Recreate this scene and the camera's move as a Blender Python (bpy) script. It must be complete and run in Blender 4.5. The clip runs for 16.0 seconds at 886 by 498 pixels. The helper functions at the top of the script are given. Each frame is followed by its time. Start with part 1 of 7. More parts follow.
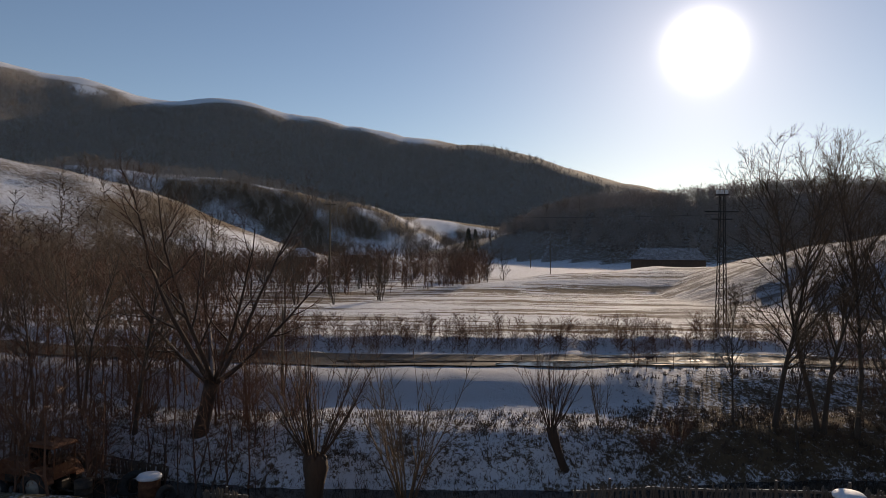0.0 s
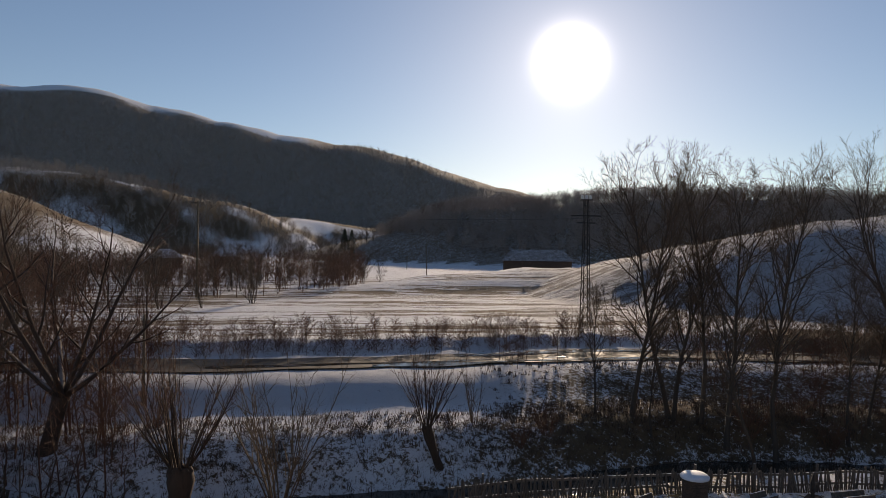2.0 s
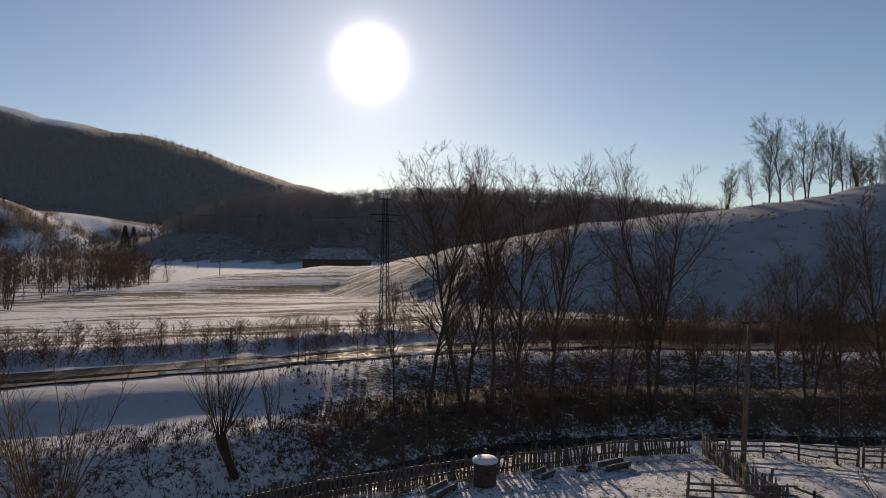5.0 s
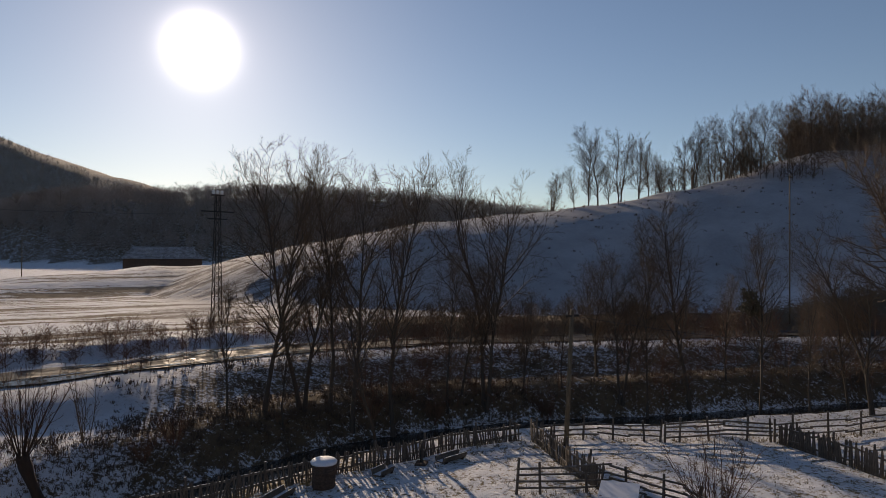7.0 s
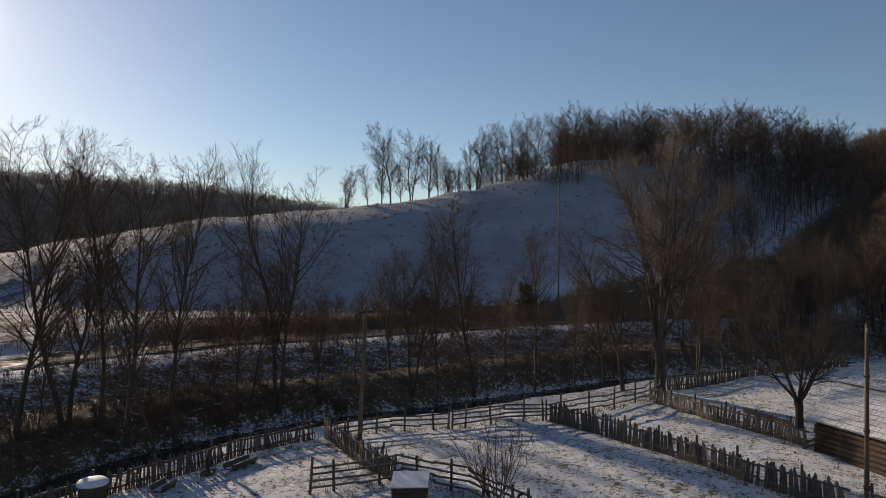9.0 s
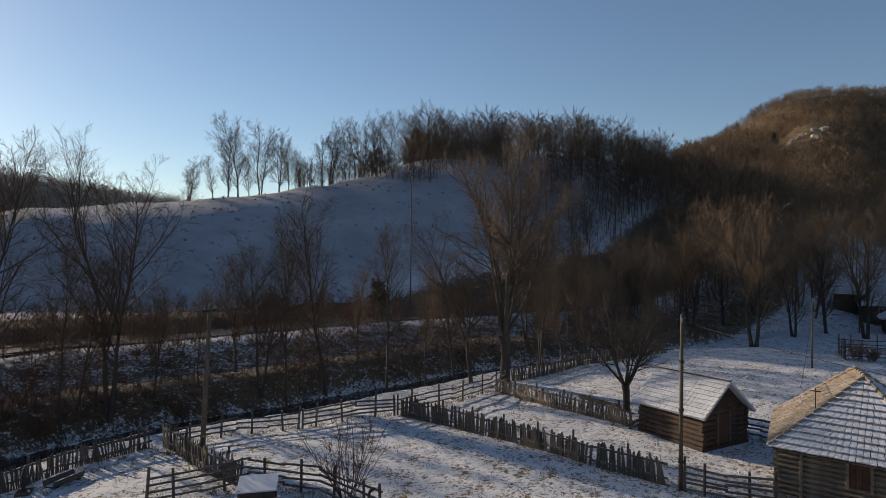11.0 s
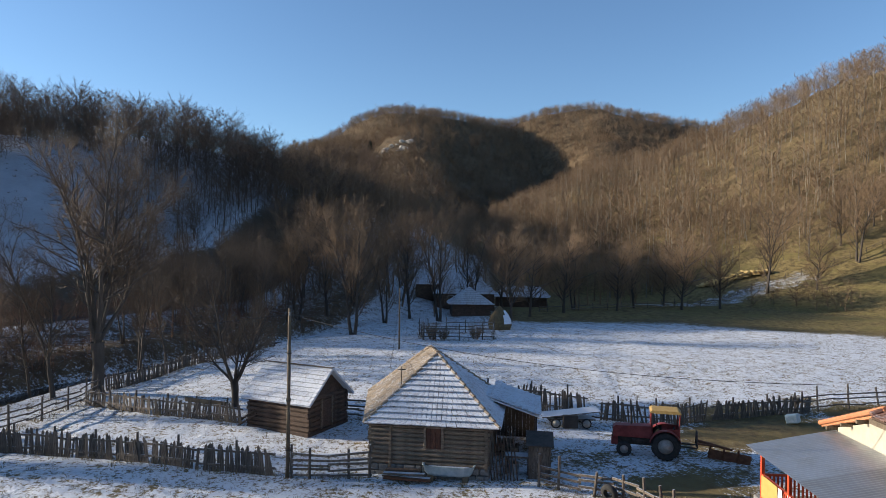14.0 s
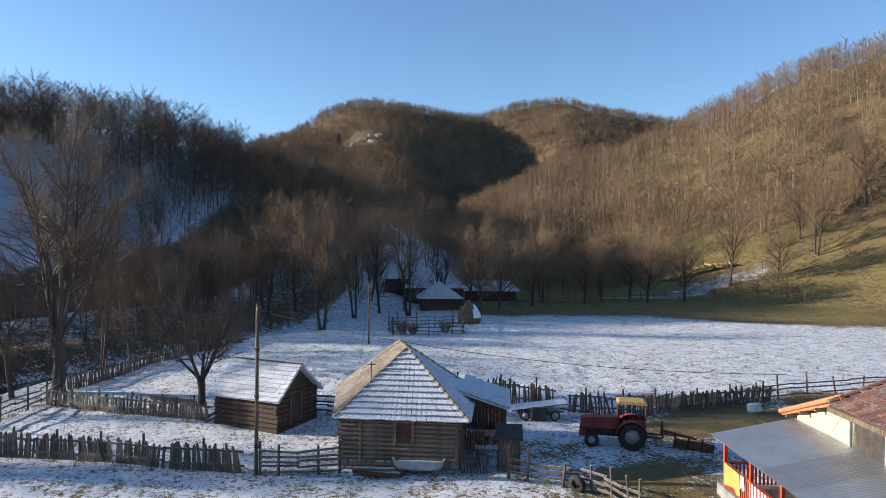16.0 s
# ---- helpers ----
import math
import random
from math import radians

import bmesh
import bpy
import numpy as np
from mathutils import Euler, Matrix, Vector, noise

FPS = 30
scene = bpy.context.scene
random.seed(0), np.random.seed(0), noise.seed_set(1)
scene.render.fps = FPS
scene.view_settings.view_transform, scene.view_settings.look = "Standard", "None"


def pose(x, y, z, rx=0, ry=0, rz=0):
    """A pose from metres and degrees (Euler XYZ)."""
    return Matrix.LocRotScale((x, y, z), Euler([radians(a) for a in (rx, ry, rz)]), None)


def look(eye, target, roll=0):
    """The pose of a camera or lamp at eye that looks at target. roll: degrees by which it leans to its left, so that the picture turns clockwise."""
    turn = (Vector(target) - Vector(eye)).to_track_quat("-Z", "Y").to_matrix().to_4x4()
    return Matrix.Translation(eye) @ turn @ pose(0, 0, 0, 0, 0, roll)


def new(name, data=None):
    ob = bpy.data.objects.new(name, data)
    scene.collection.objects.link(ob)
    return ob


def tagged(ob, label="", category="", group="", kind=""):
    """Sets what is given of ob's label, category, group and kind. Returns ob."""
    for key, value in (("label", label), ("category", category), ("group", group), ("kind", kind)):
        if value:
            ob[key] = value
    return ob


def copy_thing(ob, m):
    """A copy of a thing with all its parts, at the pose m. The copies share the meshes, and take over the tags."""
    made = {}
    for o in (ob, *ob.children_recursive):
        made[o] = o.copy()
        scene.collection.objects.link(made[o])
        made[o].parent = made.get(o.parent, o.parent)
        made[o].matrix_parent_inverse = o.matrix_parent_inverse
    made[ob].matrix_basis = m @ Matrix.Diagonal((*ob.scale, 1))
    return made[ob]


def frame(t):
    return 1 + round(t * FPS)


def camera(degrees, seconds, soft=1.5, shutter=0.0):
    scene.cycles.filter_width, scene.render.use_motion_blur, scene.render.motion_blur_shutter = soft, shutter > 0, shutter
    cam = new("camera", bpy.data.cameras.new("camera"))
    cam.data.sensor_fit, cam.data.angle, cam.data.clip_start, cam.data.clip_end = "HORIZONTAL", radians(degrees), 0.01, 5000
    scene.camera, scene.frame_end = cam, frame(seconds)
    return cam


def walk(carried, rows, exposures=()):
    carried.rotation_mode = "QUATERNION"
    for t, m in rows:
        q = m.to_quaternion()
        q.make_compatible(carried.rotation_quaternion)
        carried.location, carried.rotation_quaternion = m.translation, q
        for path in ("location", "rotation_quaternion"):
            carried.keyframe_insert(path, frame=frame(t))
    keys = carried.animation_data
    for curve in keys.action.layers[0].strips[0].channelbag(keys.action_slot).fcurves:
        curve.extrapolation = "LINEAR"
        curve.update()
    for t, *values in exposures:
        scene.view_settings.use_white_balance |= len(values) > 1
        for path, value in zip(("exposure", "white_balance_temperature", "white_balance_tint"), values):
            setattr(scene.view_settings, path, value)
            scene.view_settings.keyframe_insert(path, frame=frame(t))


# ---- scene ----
# ------------------------------------------------------------ camera and path
cam = camera(68.0, 16.0, 0.65)
PATH = [
    (0.0, pose(0, 0, 9.2, 90.31, -0.65, 1.90)),
    (0.5, pose(0, 0, 9.2, 90.38, -0.67, -0.04)),
    (1.0, pose(0, 0, 9.2, 90.46, -0.73, -2.82)),
    (1.5, pose(0, 0, 9.2, 90.53, -0.79, -5.82)),
    (2.0, pose(0, 0, 9.2, 90.56, -0.75, -8.83)),
    (2.5, pose(0, 0, 9.2, 90.56, -0.79, -11.40)),
    (3.0, pose(0, 0, 9.2, 90.61, -0.84, -13.93)),
    (3.5, pose(0, 0, 9.2, 90.60, -0.72, -16.64)),
    (6.0, pose(0, 0, 9.2, 90.65, -0.53, -32.98)),
    (6.5, pose(0, 0, 9.2, 90.65, -0.49, -36.38)),
    (7.0, pose(0, 0, 9.2, 90.63, -0.44, -40.07)),
    (7.5, pose(0, 0, 9.2, 90.63, -0.36, -44.67)),
    (8.0, pose(0, 0, 9.2, 90.60, -0.31, -49.65)),
    (8.5, pose(0, 0, 9.2, 90.56, -0.27, -54.10)),
    (9.0, pose(0, 0, 9.2, 90.48, -0.30, -57.90)),
    (11.5, pose(0, 0, 9.2, 90.21, -0.65, -74.47)),
    (12.0, pose(0, 0, 9.2, 90.17, -0.74, -78.85)),
    (12.5, pose(0, 0, 9.2, 90.22, -0.75, -84.06)),
    (13.0, pose(0, 0, 9.2, 90.27, -0.70, -91.05)),
    (13.5, pose(0, 0, 9.2, 90.27, -0.78, -98.23)),
    (14.0, pose(0, 0, 9.2, 90.25, -0.68, -103.81)),
    (14.5, pose(0, 0, 9.2, 90.17, -0.61, -105.48)),
    (15.0, pose(0, 0, 9.2, 90.07, -0.53, -106.13)),
    (15.5, pose(0, 0, 9.2, 89.94, -0.53, -106.37)),
    (16.0, pose(0, 0, 9.2, 89.79, -0.47, -106.48)),
]
EXPOSURES = [(0.0, -0.18, 7400, 17), (3.5, -0.2, 7400, 17), (7.0, -0.32, 7400, 18), (9.0, -0.15, 7200, 15), (11.5, 0.12, 6900, 12), (12.5, 0.33, 6600, 10), (14.0, 0.66, 6050, 9), (15.0, 0.78, 6000, 9), (16.0, 0.86, 6000, 9)]
walk(cam, PATH, EXPOSURES)

# ------------------------------------------------------------ sky and sun
SUN_BEARING, SUN_HEIGHT = 19.6, 16.4          # degrees: clockwise from +y, above the horizon
SUN_WAY = Vector((math.sin(radians(SUN_BEARING)) * math.cos(radians(SUN_HEIGHT)),
                  math.cos(radians(SUN_BEARING)) * math.cos(radians(SUN_HEIGHT)),
                  math.sin(radians(SUN_HEIGHT))))
world = bpy.data.worlds.new("winter_sky")
scene.world = world
world.use_nodes = True
wt = world.node_tree
wt.nodes.clear()


def wnode(kind, **inputs):
    n = wt.nodes.new(kind)
    for key, value in inputs.items():
        n.inputs[int(key[1:])].default_value = value
    return n


sky = wt.nodes.new("ShaderNodeTexSky")
sky.sky_type = "NISHITA"
sky.sun_disc = False
sky.sun_elevation = radians(SUN_HEIGHT)
sky.sun_rotation = radians(SUN_BEARING)
sky.altitude = 600
sky.air_density, sky.dust_density, sky.ozone_density = 1.0, 0.2, 2.9
coord = wt.nodes.new("ShaderNodeTexCoord")
near_sun = wt.nodes.new("ShaderNodeVectorMath")
near_sun.operation = "DOT_PRODUCT"
near_sun.inputs[1].default_value = SUN_WAY
wt.links.new(coord.outputs["Generated"], near_sun.inputs[0])


def wmath(op, a, b=None, c=None):
    n = wt.nodes.new("ShaderNodeMath")
    n.operation = op
    for k, v in enumerate((a, b, c)):
        if v is None:
            continue
        if isinstance(v, (int, float)):
            n.inputs[k].default_value = v
        else:
            wt.links.new(v, n.inputs[k])
    return n.outputs[0]


dot = wmath("MAXIMUM", near_sun.outputs["Value"], 0.0)
# the sun's dazzle in thin haze: a white core and two wide, weak rings of scattered light
glow = wmath("ADD", wmath("MULTIPLY", wmath("POWER", dot, 1850.0), 40.0),
             wmath("ADD", wmath("MULTIPLY", wmath("POWER", dot, 240.0), 1.8),
                   wmath("MULTIPLY", wmath("POWER", dot, 30.0), 0.95)))
warm = wt.nodes.new("ShaderNodeVectorMath")
warm.operation = "SCALE"
warm.inputs[0].default_value = (1.0, 0.97, 0.95)
wt.links.new(glow, warm.inputs["Scale"])
both = wt.nodes.new("ShaderNodeVectorMath")
both.operation = "ADD"
wt.links.new(sky.outputs[0], both.inputs[0])
wt.links.new(warm.outputs[0], both.inputs[1])
back = wt.nodes.new("ShaderNodeBackground")
back.inputs["Strength"].default_value = 0.11
wt.links.new(both.outputs[0], back.inputs["Color"])
wout = wt.nodes.new("ShaderNodeOutputWorld")
wt.links.new(back.outputs[0], wout.inputs["Surface"])

sun_data = bpy.data.lights.new("sun", "SUN")
sun_data.energy, sun_data.angle, sun_data.color = 5.0, radians(0.6), (1.0, 0.855, 0.67)
sun = new("sun", sun_data)
sun.matrix_world = look(SUN_WAY * 100, (0, 0, 0))


# ------------------------------------------------------------ materials
class Mat:
    """A node material, built by short calls."""

    def __init__(self, name, rough=0.8, metal=0.0):
        self.m = bpy.data.materials.new(name)
        self.m.use_nodes = True
        self.t = self.m.node_tree
        self.b = self.t.nodes["Principled BSDF"]
        self.b.inputs["Roughness"].default_value = rough
        self.b.inputs["Metallic"].default_value = metal

    def put(self, socket, v):
        if isinstance(v, (int, float)):
            socket.default_value = v
        elif isinstance(v, tuple):
            socket.default_value = (*v, 1.0)[:len(socket.default_value)] if hasattr(socket.default_value, "__len__") else v[0]
        else:
            self.t.links.new(v, socket)

    def coords(self, scale=(1, 1, 1), space="Object"):
        c = self.t.nodes.new("ShaderNodeTexCoord")
        mp = self.t.nodes.new("ShaderNodeMapping")
        mp.inputs["Scale"].default_value = scale
        self.t.links.new(c.outputs[space], mp.inputs["Vector"])
        return mp.outputs[0]

    def noise(self, scale, detail=4, rough=0.55, stretch=(1, 1, 1), distort=0.0):
        n = self.t.nodes.new("ShaderNodeTexNoise")
        n.inputs["Scale"].default_value = scale
        n.inputs["Detail"].default_value = detail
        n.inputs["Roughness"].default_value = rough
        n.inputs["Distortion"].default_value = distort
        self.t.links.new(self.coords(stretch), n.inputs["Vector"])
        return n.outputs["Fac"]

    def wave(self, scale, stretch=(1, 1, 1), distort=1.0, detail=2):
        n = self.t.nodes.new("ShaderNodeTexWave")
        n.inputs["Scale"].default_value = scale
        n.inputs["Distortion"].default_value = distort
        n.inputs["Detail"].default_value = detail
        self.t.links.new(self.coords(stretch), n.inputs["Vector"])
        return n.outputs["Fac"]

    def attr(self, name):
        n = self.t.nodes.new("ShaderNodeAttribute")
        n.attribute_name = name
        return n.outputs["Fac"]

    def rand(self, island=False):
        if island:
            return self.t.nodes.new("ShaderNodeNewGeometry").outputs["Random Per Island"]
        return self.t.nodes.new("ShaderNodeObjectInfo").outputs["Random"]

    def up(self):
        n = self.t.nodes.new("ShaderNodeNewGeometry")
        s = self.t.nodes.new("ShaderNodeSeparateXYZ")
        self.t.links.new(n.outputs["Normal"], s.inputs[0])
        return s.outputs["Z"]

    def math(self, op, a, b=0.0, c=0.0):
        n = self.t.nodes.new("ShaderNodeMath")
        n.operation = op
        for k, v in enumerate((a, b, c)):
            self.put(n.inputs[k], v)
        return n.outputs[0]

    def ramp(self, v, lo, hi, to_lo=0.0, to_hi=1.0):
        n = self.t.nodes.new("ShaderNodeMapRange")
        n.interpolation_type = "SMOOTHSTEP"
        for k, w in enumerate((v, lo, hi, to_lo, to_hi)):
            self.put(n.inputs[k], w)
        return n.outputs[0]

    def mix(self, f, a, b):
        n = self.t.nodes.new("ShaderNodeMix")
        n.data_type = "RGBA"
        self.put(n.inputs["Factor"], f)
        self.put(n.inputs[6], a)
        self.put(n.inputs[7], b)
        return n.outputs[2]

    def bump(self, h, strength=0.3, dist=0.02):
        n = self.t.nodes.new("ShaderNodeBump")
        n.inputs["Strength"].default_value = strength
        n.inputs["Distance"].default_value = dist
        self.t.links.new(h, n.inputs["Height"])
        self.t.links.new(n.outputs[0], self.b.inputs["Normal"])
        return self

    def base(self, v):
        self.put(self.b.inputs["Base Color"], v)
        return self

    def rough(self, v):
        self.put(self.b.inputs["Roughness"], v)
        return self


SNOW = (0.69, 0.71, 0.745)


def snow_over(mat, colour, cover, fine=9.0, patch=0.9, soft=0.05):
    """Thin snow that lies in fine spots over a colour; cover, 0 to 1, is its share."""
    n = mat.math("ADD", mat.math("MULTIPLY", mat.noise(fine, 8, 0.80, (1, 1, 1), 0.4), 0.62), mat.math("MULTIPLY", mat.noise(patch, 8, 0.80), 0.38))
    edge = mat.math("SUBTRACT", 0.74, mat.math("MULTIPLY", cover, 0.48))
    f = mat.ramp(mat.math("SUBTRACT", n, edge), -soft, soft)
    return mat.mix(f, colour, SNOW), f


def ground_material():
    m = Mat("snowy_ground", 0.9)
    cover, litter, grass, furrow = m.attr("snow"), m.attr("litter"), m.attr("grass"), m.attr("furrow")
    soil = m.mix(m.noise(3.0, 5), (0.075, 0.052, 0.034), (0.16, 0.115, 0.07))
    turf = m.mix(m.ramp(m.noise(1.2, 9, 0.82), 0.36, 0.64), (0.075, 0.056, 0.026), (0.30, 0.225, 0.090))
    turf = m.mix(m.ramp(m.noise(0.12, 8, 0.75), 0.46, 0.62, 0.0, 0.75), turf, (0.215, 0.175, 0.060))
    leaf = m.mix(m.ramp(m.noise(0.5, 9, 0.8), 0.35, 0.65), (0.070, 0.048, 0.028), (0.20, 0.14, 0.078))
    c = m.mix(grass, soil, turf)
    c = m.mix(litter, c, leaf)
    m.b.inputs["Specular IOR Level"].default_value = 0.2
    rows = m.math("ADD", m.math("MULTIPLY", m.noise(1.0, 5, 0.68, (0.05, 0.9, 0.9)), 0.5), m.math("MULTIPLY", m.noise(1.0, 4, 0.6, (0.03, 0.28, 0.28)), 0.5))
    tilled = m.math("MULTIPLY", m.math("SUBTRACT", rows, 0.5), m.math("MULTIPLY", furrow, 4.6))
    cover2 = m.math("ADD", cover, tilled)
    colour, f = snow_over(m, c, cover2, 5.0, 0.9, 0.03)
    # spur, field and drift snow is greyed here in place of deeper shade
    shade_grey = m.mix(m.noise(2.2, 6, 0.7), (0.13, 0.12, 0.115), (0.29, 0.29, 0.31))
    colour = m.mix(m.math("MULTIPLY", m.attr("thin"), m.ramp(m.noise(0.16, 5, 0.6), 0.25, 0.7, 0.70, 0.95)), colour, shade_grey)
    m.base(colour)
    m.rough(m.mix(f, (0.95, 0.95, 0.95), (0.85, 0.85, 0.85)))
    h = m.math("ADD", m.noise(7.0, 6, 0.7), m.math("MULTIPLY", rows, m.math("MULTIPLY", furrow, 14.0)))
    h = m.math("ADD", h, m.math("MULTIPLY", m.noise(0.9, 3), 2.0))
    return m.bump(h, 0.75, 0.12).m


def bark_material(name, dark, light, snow=0.25):
    m = Mat(name, 0.9)
    n = m.noise(9.0, 5, 0.65, (1, 1, 0.25))
    c = m.mix(n, dark, light)
    f = m.math("MULTIPLY", m.ramp(m.math("ADD", m.up(), m.math("MULTIPLY", m.noise(3.0, 3), 0.6)), 0.85, 1.15), snow)
    m.base(m.mix(f, c, SNOW))
    return m.bump(n, 0.6, 0.03).m


def twig_material(name, a, b):
    """Twigs: each tree has its own tone, with a slow drift over the slope and a little from twig to twig."""
    m = Mat(name, 0.85)
    own = m.math("FRACT", m.math("ADD", m.attr("tone"), m.rand()))
    f = m.math("ADD", m.math("MULTIPLY", m.rand(True), 0.20), m.math("MULTIPLY", own, 0.42))
    f = m.math("ADD", f, m.math("MULTIPLY", m.ramp(m.noise(0.05, 5, 0.65), 0.3, 0.7), 0.38))
    m.base(m.mix(f, a, b))
    return m.m


M_GROUND = ground_material()
M_BARK = bark_material("grey_bark", (0.032, 0.025, 0.020), (0.105, 0.085, 0.066), 0.18)
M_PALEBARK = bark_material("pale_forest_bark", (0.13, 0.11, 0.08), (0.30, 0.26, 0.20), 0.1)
M_ASHBARK = bark_material("pale_ash_bark", (0.042, 0.034, 0.028), (0.13, 0.106, 0.084), 0.20)
M_WILLOW = bark_material("willow_bark", (0.028, 0.018, 0.013), (0.090, 0.060, 0.042))
M_TWIG = twig_material("bare_twigs", (0.070, 0.048, 0.032), (0.18, 0.125, 0.075))
M_REDTWIG = twig_material("reddish_twigs", (0.09, 0.042, 0.026), (0.20, 0.105, 0.06))
M_FOREST = twig_material("forest_twigs", (0.105, 0.067, 0.037), (0.295, 0.195, 0.11))
M_DARKWOOD = twig_material("dark_forest_twigs", (0.060, 0.040, 0.028), (0.16, 0.108, 0.070))
# far twigs are lightened: the haze of distance is in their colour
M_VALLEYWOOD = twig_material("hazy_valley_twigs", (0.22, 0.175, 0.15), (0.42, 0.36, 0.32))
M_FARWOOD = twig_material("hazy_far_twigs", (0.19, 0.16, 0.14), (0.38, 0.34, 0.31))


# ------------------------------------------------------------ the lie of the land
class Lattice:
    """Smooth noise over the plan, from a table of random values."""

    def __init__(self, seed):
        self.v = np.random.RandomState(seed).rand(128, 128)

    def __call__(self, x, y):
        i, j = np.floor(x).astype(int), np.floor(y).astype(int)
        u, v = x - i, y - j
        u, v = u * u * (3 - 2 * u), v * v * (3 - 2 * v)
        a, b, c, d = (self.v[(i + p) % 128, (j + q) % 128] for p, q in ((0, 0), (1, 0), (0, 1), (1, 1)))
        return (a * (1 - u) + b * u) * (1 - v) + (c * (1 - u) + d * u) * v - 0.5


LAT = [Lattice(k) for k in range(5)]


def rough_ground(x, y, size, octaves=4):
    out, amp = 0.0, 1.0
    for k in range(octaves):
        out = out + amp * LAT[k](x / size * 2 ** k + 17.3 * k, y / size * 2 ** k + 5.1 * k)
        amp *= 0.5
    return out


# ridges: bearing from the eye, distance, height and half width of the slope
RIDGES = {
    "field_and_spur": [(-14, 105, 3, 45), (0, 100, 4.2, 24), (8.6, 110, 5.9, 28), (16.9, 118, 7.2, 32), (20.4, 120, 7.5, 34), (26, 115, 9.6, 38), (31.2, 107, 11.5, 44),
                       (36.5, 106, 13.3, 48), (40.5, 107, 14.8, 50), (47, 110, 16.5, 52), (53.3, 113, 18, 54), (60.9, 118, 20.5, 56), (66.5, 124, 23.3, 62), (70.8, 136, 28, 70),
                       (74, 152, 29.5, 84), (76.5, 160, 32.5, 92), (79, 170, 34.2, 98), (82.2, 176, 29, 102), (84.7, 182, 24.6, 104), (88, 198, 25.5, 108), (91, 218, 26.5, 112), (94, 262, 32, 120)],
    "peak_one": [(93, 330, 45, 150), (97.2, 380, 69, 180), (101.5, 430, 95, 190), (103.2, 440, 96.5, 190), (105.2, 452, 93, 190), (107.2, 460, 95, 190), (110.1, 475, 90, 190)],
    "peak_one_nose": [(101.5, 430, 95, 105), (100.4, 345, 70, 80), (100, 265, 36, 70), (99, 195, 12, 55)],
    "peak_two": [(110.1, 475, 97, 140), (113.5, 455, 102, 150), (116.9, 450, 105, 160), (119.7, 455, 100, 170), (121.6, 458, 95, 180), (124, 465, 86, 190), (128, 470, 80, 200)],
    "peak_two_nose": [(116.9, 450, 105, 100), (117.5, 385, 72, 80), (118, 330, 42, 70)],
    "right_hill": [(111, 185, 5, 55), (113.6, 205, 18, 70), (115.9, 225, 23, 85), (119.9, 255, 36, 105), (123, 280, 46, 125), (127.4, 290, 50.5, 145), (131.9, 280, 55, 150),
                   (134.3, 270, 61, 150), (138, 265, 67, 150), (140.3, 262, 72, 150), (150, 262, 90, 150), (168, 280, 95, 160), (190, 420, 95, 200)],
    "far_wood": [(4, 345, 18, 90), (8.6, 335, 24, 100), (10.9, 330, 29, 100), (12.8, 320, 33.5, 110), (16.9, 310, 33, 110), (21.2, 305, 35, 110), (26, 302, 36, 110), (33.6, 302, 34.5, 110),
                 (39.7, 300, 31, 110), (47, 300, 26, 110), (54, 300, 18, 110)],
    "white_hill": [(-70, 230, 44, 130), (-45, 232, 38, 120), (-35.6, 240, 34, 115), (-32, 245, 31, 115), (-29, 250, 26, 110), (-26.5, 255, 21, 105), (-23.3, 262, 16.5, 100), (-18, 270, 9, 90)],
    "mid_hill": [(-30, 480, 62, 150), (-20.8, 480, 58, 150), (-16.8, 482, 55, 150), (-11.2, 490, 47, 140), (-8.8, 500, 36, 130), (-4.7, 520, 37, 110), (0, 540, 34, 110), (6, 560, 28, 120)],
    "mountain": [(-75, 1300, 300, 680), (-36.1, 1250, 292, 660), (-31.8, 1250, 284, 655), (-25.9, 1250, 263, 650), (-22.5, 1240, 265, 640), (-20.3, 1230, 271, 640), (-15.8, 1230, 255, 640),
                 (-11, 1225, 235, 640), (-6.1, 1220, 216, 640), (-0.2, 1200, 197, 620), (3.7, 1190, 169, 600), (8.6, 1170, 136, 560), (12.8, 1150, 104, 520), (19, 1120, 76, 500), (30, 1100, 55, 500)],
    "behind": [(200, 520, 80, 260), (240, 720, 75, 300), (280, 720, 80, 300), (300, 900, 160, 420)],
}
CREEK = [(-220, 75), (-60, 36), (-30, 28.0), (-7, 25.9), (4, 26.4), (10, 27.4), (17, 28.5), (22, 28.3), (26, 27.2), (30, 25.3), (35.5, 22.0),
         (40.7, 20), (45, 17.6), (51, 15), (62, 7.4), (72, -0.5), (82, -7.0), (98, -15), (140, -26), (260, -60)]


def on_bearing(bearing, distance):
    return math.sin(radians(bearing)) * distance, math.cos(radians(bearing)) * distance


def along(x, y, points):
    """Distance to a line of points, signed (positive to the left of its way), and the place along it in steps."""
    best = np.full(np.shape(x), 1e9)
    side, where = np.ones(np.shape(x)), np.zeros(np.shape(x))
    for k, (a, b) in enumerate(zip(points, points[1:])):
        dx, dy = b[0] - a[0], b[1] - a[1]
        t = np.clip(((x - a[0]) * dx + (y - a[1]) * dy) / (dx * dx + dy * dy), 0, 1)
        px, py = x - a[0] - t * dx, y - a[1] - t * dy
        d = np.hypot(px, py)
        near = d < best
        best = np.where(near, d, best)
        side = np.where(near, np.where(dx * py - dy * px > 0, 1.0, -1.0), side)
        where = np.where(near, k + t, where)
    return best * side, where


def smooth(v, lo, hi):
    t = np.clip((v - lo) / (hi - lo), 0, 1)
    return t * t * (3 - 2 * t)


RIDGE_LINES = {name: [(*on_bearing(b, d), h, w) for b, d, h, w in rows] for name, rows in RIDGES.items()}


